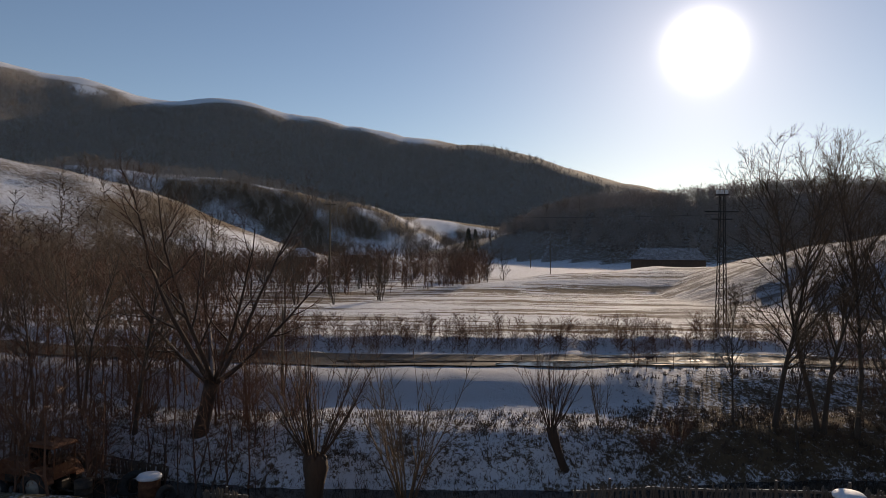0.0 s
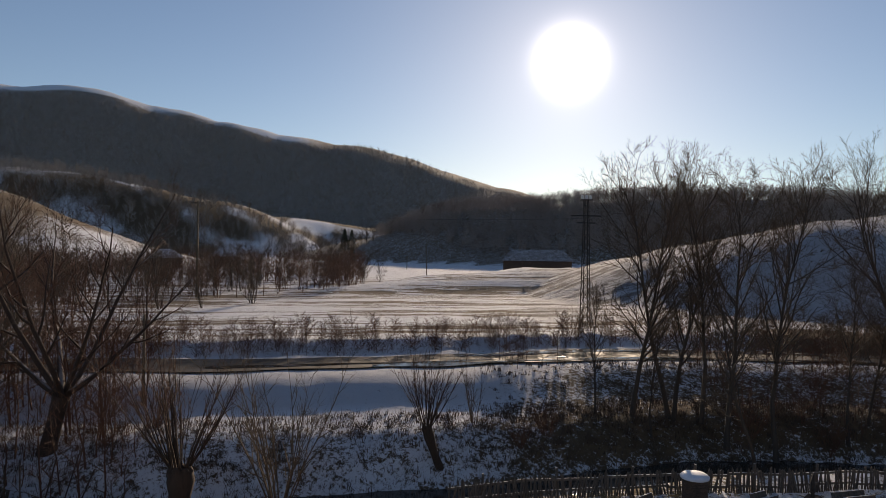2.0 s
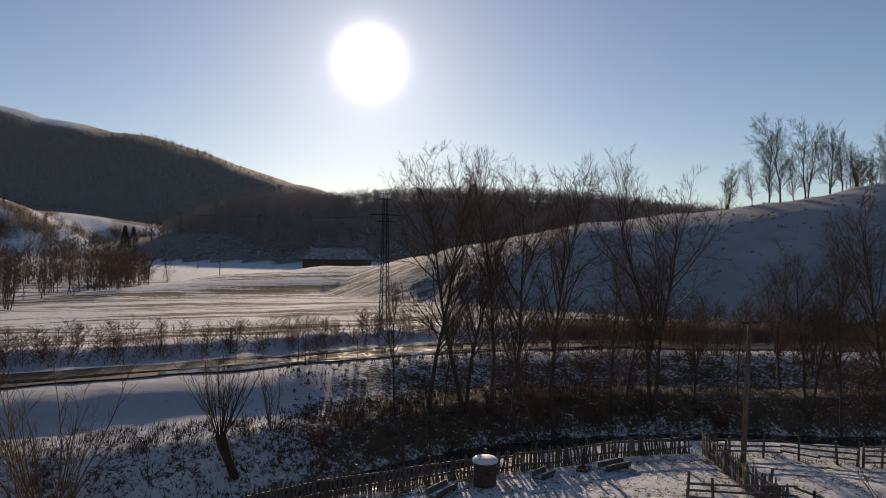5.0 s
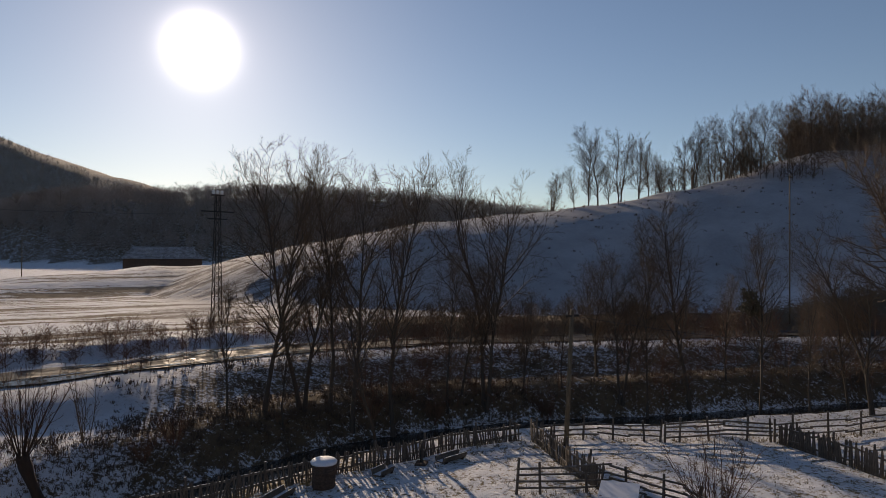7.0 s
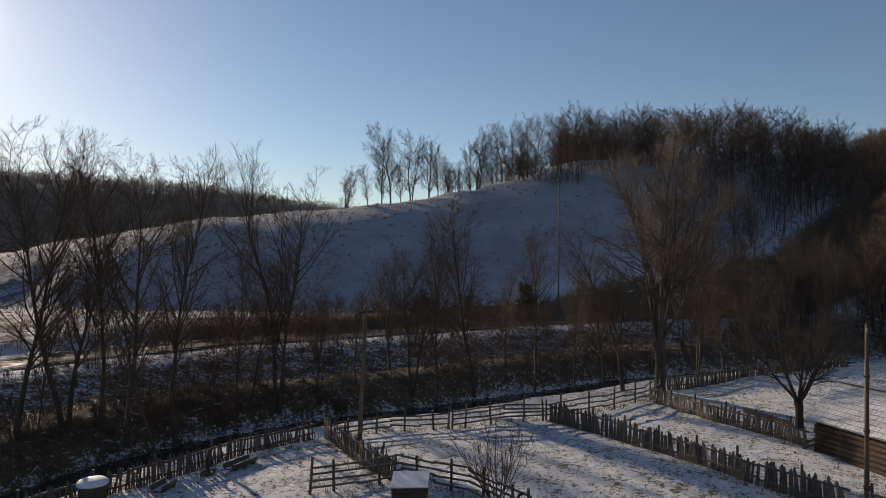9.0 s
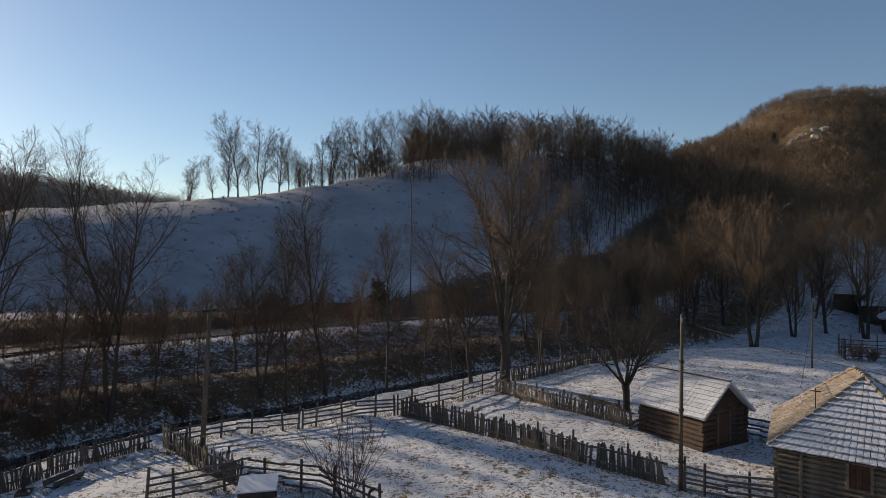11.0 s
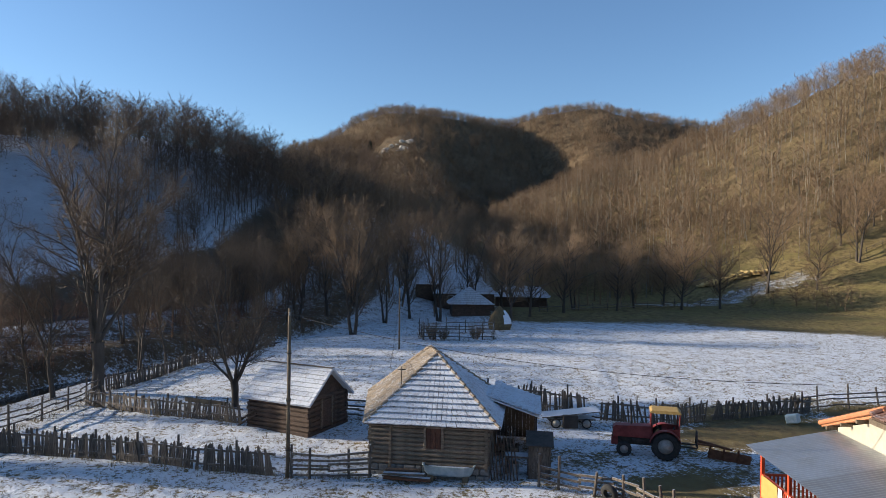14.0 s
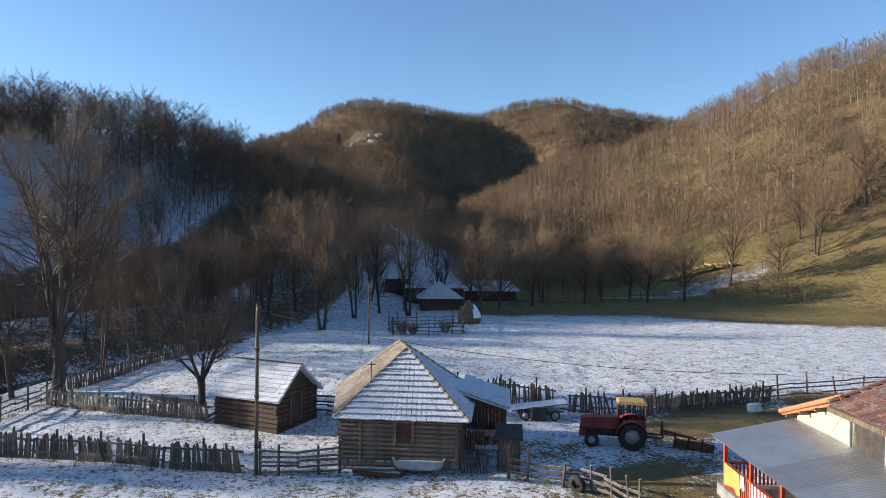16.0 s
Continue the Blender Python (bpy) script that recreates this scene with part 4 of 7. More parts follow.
def part(name, shape, material, parent, label="", shade=False):
    ob = new(name, shape.mesh(name, material, shade))
    ob.parent = parent
    return tagged(ob, label)


def piece(name, mesh, parent, m):
    ob = new(name, mesh)
    ob.parent = parent
    ob.matrix_basis = m
    return ob


def thing(name, label, category, m, group="", kind=""):
    ob = new(name)
    ob.matrix_world = m
    return tagged(ob, label, category, group, kind)


# ------------------------------------------------------------ more materials
def wood_material(name, dark, light, snow=0.0, grain=(6, 6, 1), rough=0.88):
    m = Mat(name, rough)
    n = m.ramp(m.noise(3.0, 8, 0.75, grain), 0.34, 0.66)
    c = m.mix(n, dark, light)
    crack = m.ramp(m.noise(5.0, 5, 0.7, tuple(k * (2.2 if k > 1 else 0.6) for k in grain)), 0.58, 0.66, 0.0, 0.75)
    c = m.mix(crack, c, tuple(0.22 * k for k in dark))
    c = m.mix(m.math("MULTIPLY", m.rand(), 0.45), c, tuple(0.45 * k for k in dark))
    c = m.mix(m.ramp(m.noise(1.3, 4), 0.5, 0.75, 0.0, 0.4), c, tuple(1.25 * k for k in light))
    if snow:
        f = m.math("MULTIPLY", m.ramp(m.math("ADD", m.up(), m.math("MULTIPLY", m.noise(7.0, 3), 0.5)), 0.95, 1.2), snow)
        c = m.mix(f, c, SNOW)
    m.base(c)
    return m.bump(n, 0.5, 0.02).m


def tile_material(name, dark, light, cover):
    m = Mat(name, 0.75)
    c = m.mix(m.rand(True), dark, light)
    c = m.mix(m.ramp(m.noise(2.2, 4), 0.48, 0.72, 0.0, 0.5), c, (0.07, 0.065, 0.05))
    colour, _ = snow_over(m, c, cover, 9.0, 1.1, 0.10)
    m.base(colour)
    return m.bump(m.noise(14.0, 4), 0.3, 0.01).m


def plain_material(name, a, b, rough=0.6, metal=0.0, scale=2.5, bump=0.15):
    m = Mat(name, rough, metal)
    n = m.noise(scale, 5, 0.65)
    m.base(m.mix(m.ramp(n, 0.3, 0.72), a, b))
    return m.bump(m.noise(scale * 6, 4), bump, 0.01).m


def tin_material():
    m = Mat("sheet_metal", 0.38, 0.75)
    n = m.noise(0.8, 5, 0.6)
    c = m.mix(m.ramp(n, 0.35, 0.7), (0.50, 0.53, 0.56), (0.38, 0.40, 0.42))
    c = m.mix(m.ramp(m.noise(3.2, 5, 0.7, (0.3, 2.0, 1)), 0.62, 0.78, 0.0, 0.55), c, (0.36, 0.25, 0.14))
    c = m.mix(m.math("MULTIPLY", m.rand(), 0.6), c, (0.27, 0.255, 0.235))
    m.base(c).rough(m.ramp(n, 0.2, 0.8, 0.32, 0.52))
    return m.m


def water_material(name, colour, rough):
    m = Mat(name, rough)
    m.base(colour)
    m.b.inputs["IOR"].default_value = 1.33
    return m.bump(m.noise(2.5, 3, 0.5), 0.05, 0.02).m


def glass_material():
    m = Mat("window_glass", 0.05)
    m.base((0.02, 0.025, 0.03))
    m.b.inputs["IOR"].default_value = 1.5
    return m.m


def cloth_material(name, a, b, stripes=0.0):
    m = Mat(name, 0.9)
    m.base(m.mix(m.ramp(m.wave(stripes, (1, 0, 0), 0.2), 0.45, 0.55), a, b) if stripes else m.mix(m.noise(4.0, 4), a, b))
    return m.m


M_PICKET = wood_material("weathered_picket_wood", (0.075, 0.058, 0.044), (0.21, 0.17, 0.135), 0.5)
M_LOG = wood_material("old_log_wood", (0.115, 0.085, 0.058), (0.33, 0.255, 0.18), 0.0, (1, 6, 6))
M_DARKLOG = wood_material("dark_log_wood", (0.050, 0.032, 0.022), (0.15, 0.095, 0.065), 0.0, (1, 6, 6))
M_BOARD = wood_material("snowy_boards", (0.09, 0.07, 0.052), (0.25, 0.20, 0.155), 0.85)
M_POLE = wood_material("pole_wood", (0.10, 0.075, 0.048), (0.25, 0.19, 0.12))
M_SHUTTER = wood_material("brown_shutter_wood", (0.075, 0.030, 0.018), (0.16, 0.07, 0.04))
M_CONCRETE = plain_material("concrete", (0.22, 0.21, 0.19), (0.36, 0.34, 0.31), 0.9)
M_STONE = plain_material("rubble_stone", (0.13, 0.12, 0.11), (0.28, 0.26, 0.23), 0.9, 0, 5)
M_TILE_SNOW = tile_material("snowy_roof_tiles", (0.13, 0.085, 0.065), (0.26, 0.18, 0.14), 0.64)
M_TILE_BARE = tile_material("thawed_roof_tiles", (0.15, 0.11, 0.07), (0.29, 0.22, 0.14), 0.34)
M_TILE_RED = tile_material("red_roof_tiles", (0.13, 0.058, 0.038), (0.27, 0.14, 0.095), 0.30)
M_ORANGE = plain_material("orange_verge_tiles", (0.42, 0.15, 0.06), (0.55, 0.24, 0.11), 0.7, 0, 6)
M_SHAKE = tile_material("snowy_shakes", (0.09, 0.075, 0.06), (0.20, 0.165, 0.13), 0.80)
# the far barn's snowy roof, its shade put into a darker colour
M_SHAKE_SHADED = tile_material("shaded_shakes", (0.06, 0.05, 0.045), (0.13, 0.11, 0.095), 0.45)
M_TIN = tin_material()
M_CREAM = plain_material("cream_plaster", (0.40, 0.36, 0.27), (0.48, 0.44, 0.34), 0.9, 0, 1.5)
M_GREYWALL = plain_material("dark_grey_wall", (0.040, 0.033, 0.027), (0.075, 0.062, 0.052), 0.95, 0, 3)
M_RED = plain_material("red_paint", (0.50, 0.055, 0.020), (0.62, 0.10, 0.035), 0.45, 0, 5)
M_WHITE = plain_material("white_paint", (0.72, 0.72, 0.70), (0.82, 0.82, 0.80), 0.45, 0, 3)
M_GLASS = glass_material()
M_TRACTOR = plain_material("faded_red_paint", (0.17, 0.020, 0.018), (0.30, 0.055, 0.045), 0.5, 0, 3)
M_CABROOF = plain_material("ochre_cab_roof", (0.36, 0.22, 0.06), (0.46, 0.31, 0.11), 0.7, 0, 4)
M_RUBBER = plain_material("tyre_rubber", (0.018, 0.017, 0.016), (0.045, 0.042, 0.038), 0.85, 0, 8)
M_RIM = plain_material("grey_rim_steel", (0.34, 0.31, 0.27), (0.50, 0.47, 0.42), 0.6, 0.3, 8)
M_IRON = plain_material("dark_greasy_iron", (0.028, 0.025, 0.022), (0.075, 0.060, 0.048), 0.6, 0.4, 7)
M_RUST = plain_material("rusty_steel", (0.12, 0.045, 0.022), (0.22, 0.095, 0.045), 0.85, 0.2, 6)
M_HAY = plain_material("hay", (0.09, 0.065, 0.032), (0.20, 0.145, 0.072), 0.95, 0, 7, 0.8)
M_FRESHLOG = plain_material("fresh_cut_logs", (0.46, 0.31, 0.10), (0.62, 0.46, 0.20), 0.85, 0, 8)
M_WATER = water_material("creek_water", (0.045, 0.038, 0.032), 0.12)
M_PUDDLE = water_material("meltwater", (0.03, 0.028, 0.025), 0.05)
M_WOOL = plain_material("grey_zinc", (0.30, 0.32, 0.33), (0.44, 0.45, 0.45), 0.45, 0.6, 4)
M_ENAMEL = plain_material("chipped_enamel", (0.36, 0.43, 0.44), (0.58, 0.62, 0.62), 0.4, 0, 3)
M_WIRE = plain_material("black_cable", (0.012, 0.012, 0.012), (0.03, 0.03, 0.03), 0.6)
M_SNOWCAP = plain_material("snow_cap", (0.72, 0.75, 0.80), (0.82, 0.85, 0.89), 0.6, 0, 4, 0.4)
M_IVY = twig_material("dark_evergreen", (0.065, 0.052, 0.028), (0.13, 0.10, 0.055))
M_FIR = twig_material("fir_needles", (0.018, 0.030, 0.016), (0.045, 0.060, 0.030))
M_OCHRE = cloth_material("ochre_cloth", (0.42, 0.28, 0.06), (0.52, 0.38, 0.12))
M_STRIPED = cloth_material("red_white_cloth", (0.62, 0.04, 0.05), (0.72, 0.62, 0.58), 1.4)


def road_material():
    m = Mat("wet_road", 0.5)
    m.b.inputs["Specular IOR Level"].default_value = 0.15
    n = m.noise(0.7, 5, 0.6)
    c = m.mix(m.noise(8.0, 5), (0.030, 0.027, 0.025), (0.070, 0.062, 0.055))
    colour, _ = snow_over(m, c, 0.22, 6.0, 0.5)
    m.base(colour).rough(m.ramp(n, 0.42, 0.6, 0.62, 0.9))
    return m.bump(m.noise(9.0, 4), 0.4, 0.02).m


M_ROAD = road_material()


# ------------------------------------------------------------ creek and road
def offset_line(points, side, step=2.0):
    """Evenly spaced points along a line, pushed to its left."""
    pts = [Vector((*p, 0)) for p in points]
    dense = []
    for a, b in zip(pts, pts[1:]):
        n = max(1, int((b - a).length / step))
        dense += [a.lerp(b, k / n) for k in range(n)]
    dense.append(pts[-1])
    ways = [(dense[min(k + 3, len(dense) - 1)] - dense[max(k - 3, 0)]).normalized() for k in range(len(dense))]
    return [p + Vector((-w.y, w.x, 0)) * side for p, w in zip(dense, ways)], ways


def strip(name, label, points, side, half, lift, material, category, flat=None, wobble=0.0, across=4):
    line, ways = offset_line(points, side)
    verts, faces = [], []
    for k, (p, w) in enumerate(zip(line, ways)):
        h = half * (1 + wobble * math.sin(k * 0.9) * math.sin(k * 0.37 + 1))
        for j in range(across + 1):
            q = p + Vector((-w.y, w.x, 0)) * h * (2 * j / across - 1)
            verts.append((q.x, q.y, 0.0))
        if k:
            a, b = (k - 1) * (across + 1), k * (across + 1)
            faces += [(a + j, a + j + 1, b + j + 1, b + j) for j in range(across)]
    v = np.array(verts)
    v[:, 2] = land(v[:, 0], v[:, 1]) + lift if flat is None else flat
    ob = mesh_object(name, v, faces, material, None, True)
    return tagged(ob, label, category, kind="structure")


strip("creek", "dark narrow creek between snowy banks", CREEK[1:16], -0.1, 1.7, 0, M_WATER, "creek", -0.66, 0.1)
strip("road", "wet dark country road with thin snow on its edges", [p for p in CREEK if -60 <= p[0] <= 64], 14.3, 2.1, 0.10, M_ROAD, "road", None, 0.06, 8)
for side, half, part_of in ((12.6, 0.30, [p for p in CREEK if 4 <= p[0] <= 31]), (13.5, 0.24, [p for p in CREEK if -8 <= p[0] <= 18]), (15.5, 0.30, [p for p in CREEK if 9 <= p[0] <= 36])):
    strip("puddle", "shining meltwater in the wheel track of the road", part_of, side, half, 0.125, M_PUDDLE, "puddle", None, 0.95, 4)


# ------------------------------------------------------------ fences
def picket_shapes():
    out = []
    r = random.Random(7)
    for k in range(5):
        h, w, t = 1.0 + 0.06 * r.uniform(-1, 1), 0.048 + 0.018 * r.random(), 0.014
        bend = r.uniform(-0.03, 0.03)
        s = Shape()
        s.add([(-w, -t, -0.15), (w, -t, -0.15), (w, t, -0.15), (-w, t, -0.15), (-w + bend, -t, h * 0.93), (w + bend, -t, h * 0.9), (w + bend, t, h * 0.9), (-w + bend, t, h * 0.93),
               (bend + 0.3 * w, -t, h), (bend + 0.3 * w, t, h)],
              [(3, 2, 1, 0), (0, 1, 5, 4), (1, 2, 6, 5), (2, 3, 7, 6), (3, 0, 4, 7), (4, 5, 8), (7, 9, 6), (5, 6, 9, 8), (7, 4, 8, 9)])
        out.append(s.mesh("picket", M_PICKET))
    return out


PICKETS = picket_shapes()
POST = Shape().rod((0, 0, -0.2), (0.02, 0, 1.12), 0.062, 0.05, 7).mesh("post", M_PICKET)
RAIL = Shape().box((0, -0.02, -0.045), (1, 0.02, 0.045)).mesh("rail", M_BOARD)
LOGRAIL = Shape().rod((0, 0, 0), (1, 0, 0), 0.05, 0.04, 6).mesh("rail", M_PICKET)


def runs(points, step):
    """Places at even steps along a line of points, with the way there."""
    out = []
    for a, b in zip(points, points[1:]):
        a, b = Vector((*a, 0)), Vector((*b, 0))
        n = max(1, round((b - a).length / step))
        out += [(a.lerp(b, (k + 0.5) / n), (b - a).normalized()) for k in range(n)]
    return out


FENCE_LINES = []


def fence_base(name, label, points):
    FENCE_LINES.append(points)
    x, y = points[0]
    return thing(name, label, "fence", Matrix.Translation((x, y, level(x, y))), "farm fences"), Vector((x, y, level(x, y)))


def put_rails(root, o, points, heights, mesh, r, span=2.4):
    for a, b in zip(points, points[1:]):
        a, b = Vector((*a, 0)), Vector((*b, 0))
        n = max(1, round((b - a).length / span))
        for k in range(n):
            p, q = a.lerp(b, k / n), a.lerp(b, (k + 1) / n)
            for h in heights:
                p1 = Vector((p.x, p.y, level(p.x, p.y) + h + r.uniform(-0.05, 0.05)))
                q1 = Vector((q.x, q.y, level(q.x, q.y) + h + r.uniform(-0.07, 0.07)))
                d = q1 - p1
                m = Matrix.Translation(p1 - o) @ d.to_track_quat("X", "Z").to_matrix().to_4x4() @ Matrix.Diagonal((d.length + 0.1, 1, 1, 1))
                piece("rail", mesh, root, m)


def picket_fence(label, points, height=1.1, step=0.17, sway=4.0, seed=1, gaps=0.04, slim=1.0):
    root, o = fence_base("picket_fence", label, points)
    r = random.Random(seed)
    wave = r.random() * 6
    for k, (p, w) in enumerate(runs(points, step)):
        if r.random() < gaps:
            continue
        lean = radians(r.gauss(0, sway) + 5 * math.sin(k * 0.13 + wave))
        m = (Matrix.Translation(Vector((p.x + r.uniform(-0.02, 0.02), p.y, level(p.x, p.y))) - o) @ Matrix.Rotation(math.atan2(w.y, w.x), 4, "Z")
             @ Matrix.Rotation(lean, 4, "Y") @ Matrix.Rotation(radians(r.gauss(0, 2.5)), 4, "X") @ Matrix.Diagonal((slim * r.uniform(0.8, 1.25), 1, height * r.uniform(0.84, 1.1), 1)))
        piece("picket", r.choice(PICKETS), root, m)
    for p, w in runs(points, 2.4):
        q = p + Vector((-w.y, w.x, 0)) * 0.09
        piece("post", POST, root, Matrix.Translation(Vector((q.x, q.y, level(q.x, q.y))) - o) @ Matrix.Rotation(radians(r.gauss(0, 3)), 4, "Y") @ Matrix.Diagonal((1, 1, height * 1.04, 1)))
    shift = [(a[0] + 0.02, a[1] + 0.03) for a in points]
    put_rails(root, o, shift, (0.28 * height, 0.76 * height), RAIL, r)
    return root


def rail_fence(label, points, heights=(0.3, 0.6, 0.9), mesh=None, seed=1, step=2.4, post_height=1.15):
    root, o = fence_base("rail_fence", label, points)
    r = random.Random(seed)
    put_rails(root, o, points, heights, mesh or RAIL, r, step)
    ends = [(Vector((*points[0], 0)), None)] + [(p, w) for p, w in runs(points, step)] + [(Vector((*points[-1], 0)), None)]
    for p, w in ends:
        piece("post", POST, root, Matrix.Translation(Vector((p.x, p.y, level(p.x, p.y))) - o) @ Matrix.Rotation(radians(r.gauss(0, 5)), 4, "Y") @ Matrix.Diagonal((1, 1, post_height * r.uniform(0.85, 1.15), 1)))
    return root


picket_fence("crooked picket fence along the creek, some pickets leaning", [(4.0, 24.0), (6.7, 24.2), (10.0, 24.2), (12.6, 23.9), (15.1, 23.8), (17.3, 23.6), (20.6, 23.8), (23.4, 23.2), (24.4, 22.9)], 0.95, 0.105, 7.0, 1, 0.05, 0.58)
picket_fence("dark close-set picket fence between two garden plots", [(24.9, 22.6), (24.2, 21.2), (22.4, 18.0), (21.6, 15.8)], 1.15, 0.115, 3.0, 2, 0.0, 0.85)
picket_fence("weathered picket fence between meadow and path", [(34.0, 14.3), (32.8, 10.7), (31.2, 6.9), (29.2, 3.3), (27.7, 0.2)], 1.12, 0.122, 3.0, 3)
picket_fence("crooked old picket fence behind the garden strip", [(42.2, 11.0), (39.0, 6.8), (37.2, 3.6), (35.9, 1.9)], 1.05, 0.145, 6.0, 4)
picket_fence("dark picket fence at the foot of the wooded slope", [(46.0, 10.8), (52.8, 7.6), (59.2, 4.2), (64.5, 0.5)], 1.05, 0.15, 6.0, 5)
picket_fence("tall dark picket fence behind the farmyard", [(38.0, -10.6), (36.2, -13.2), (33.6, -16.6)], 1.5, 0.145, 3.0, 6)
picket_fence("broken dark picket fence behind the tractor", [(33.2, -17.2), (31.4, -20.8), (32.0, -23.0)], 1.2, 0.15, 6.0, 7, 0.10)
picket_fence("brushy leaning picket fence along the meadow", [(32.0, -23.4), (32.2, -26.4), (32.1, -30.0)], 1.05, 0.115, 12.0, 8, 0.03)
rail_fence("log rail fence along the meadow's edge", [(32.1, -29.5), (32.2, -34.0), (32.6, -41.0)], (0.35, 0.7, 1.0), LOGRAIL, 9, 2.6, 1.25)
rail_fence("thin pale rail fence across the snowy garden", [(24.9, 22.0), (27.7, 20.6), (29.6, 18.2)], (0.3, 0.55, 0.8), LOGRAIL, 10, 1.6, 1.0)
rail_fence("old board fence with snow on its rails", [(29.7, 18.0), (32.1, 16.2), (34.0, 14.7)], (0.25, 0.5, 0.75, 0.95), RAIL, 11, 1.7, 1.1)
rail_fence("long log rail fence beside the creek path", [(34.2, 14.6), (37.9, 12.6), (42.3, 11.3), (45.6, 10.9)], (0.3, 0.6, 0.9), LOGRAIL, 12, 2.2, 1.15)
rail_fence("grey board gate and fence beside the log hut", [(27.2, -0.5), (26.6, -1.9), (26.7, -3.6)], (0.15, 0.36, 0.57, 0.78, 0.97), RAIL, 13, 1.6, 1.1)
rail_fence("dark board fence between the shed and the hut", [(36.6, -2.9), (35.4, -5.4)], (0.2, 0.45, 0.7, 0.95), RAIL, 14, 1.4, 1.1)
rail_fence("sagging pale board fence in front of the farmyard", [(24.1, -9.9), (23.3, -11.2), (22.6, -12.2), (21.6, -12.7), (19.6, -12.9)], (0.25, 0.5, 0.75), RAIL, 15, 1.3, 1.05)
rail_fence("dark rail pen with four rails", [(18.6, 17.6), (21.9, 15.7), (21.7, 12.4), (20.6, 9.4)], (0.25, 0.5, 0.75, 1.0), LOGRAIL, 16, 1.7, 1.15)
rail_fence("old rail pen around the hay beyond the meadow", [(66.4, -14.4), (65.8, -21.8), (71.0, -23.4), (72.0, -15.0), (66.4, -14.4)], (0.4, 0.8, 1.2), LOGRAIL, 17, 2.2, 1.5)
rail_fence("low old fence at the hill's foot", [(93.0, -38.0), (100.5, -62.0), (106.0, -84.0), (101.0, -120.0), (95.0, -140.0)], (0.4, 0.8), LOGRAIL, 18, 3.2, 1.2)
board_lean = Shape().box((0, -0.03, -0.12), (2.6, 0.03, 0.12), None, 0.01)
ob = new("plank", board_lean.mesh("plank", M_POLE))
ob.matrix_world = pose(38.0, 5.0, level(38.0, 5.0) + 1.0, 8, 2, -120)
tagged(ob, "long pale plank laid along the picket fence", "plank")


# ------------------------------------------------------------ poles and cables
def utility_pole(label, x, y, top, lean=(0.0, 0.0), stub=False, arm=0.0, radius=0.085, name="utility_pole"):
    z = level(x, y)
    root = thing(name, label, "pole", Matrix.Translation((x, y, z)), "power line poles")
    h = top - z
    part("shaft", Shape().rod((0, 0, -0.3), (lean[0], lean[1], h), radius, radius * 0.72, 10), M_POLE, root, "", True)
    if stub:
        part("concrete_stub", Shape().box((0.11, -0.07, -0.3), (0.28, 0.07, 5.4), None, 0.015), M_CONCRETE, root, "square concrete stub")
        for k in (1.1, 3.1, 5.0):
            part("strap", Shape().box((-0.10, -0.10, k), (0.30, 0.10, k + 0.05)), M_IRON, root)
    if arm:
        part("crossarm", Shape().box((lean[0] - arm, lean[1] - 0.04, h - 0.32), (lean[0] + arm, lean[1] + 0.04, h - 0.22)), M_IRON, root)
    for k in (-1, 1):
        part("insulator", Shape().turned([(0.02, 0), (0.045, 0.04), (0.03, 0.08), (0.045, 0.11), (0.015, 0.16)], 8, Matrix.Translation((lean[0] + k * max(arm * 0.85, 0.12), lean[1], h - (0.22 if arm else 0.3)))), M_CONCRETE, root)
    return root


utility_pole("old wooden utility pole strapped to a concrete stub", 27.3, -0.35, 6.85, stub=True)
utility_pole("leaning wooden utility pole in the garden", 23.2, 19.0, 6.85, (0.16, -0.24), arm=0.42, radius=0.12)
utility_pole("slim wooden utility pole in the snowy meadow", 60.7, -10.8, 5.75)
utility_pole("tall pale pole beside the far farmhouse", 91.0, -21.2, 7.6, radius=0.1)
utility_pole("wooden utility pole on the creek bank", -9.5, 34.2, 6.1)
utility_pole("tall concrete line pole with crossarms", -18.2, 88.0, 15.8, arm=0.8, radius=0.16)
utility_pole("slim steel pole with lamps on the snowy slope", *on_bearing(67.9, 72.0), 17.4, arm=0.4, radius=0.07)
for b, d, top in ((7.4, 150, 12.0), (-0.3, 150, 8.6), (5.7, 190, 10.5), (0.0, 330, 22), (8.6, 300, 34), (9.8, 300, 34)):
    utility_pole("distant wooden power pole in the valley", *on_bearing(b, d), top, radius=0.11)


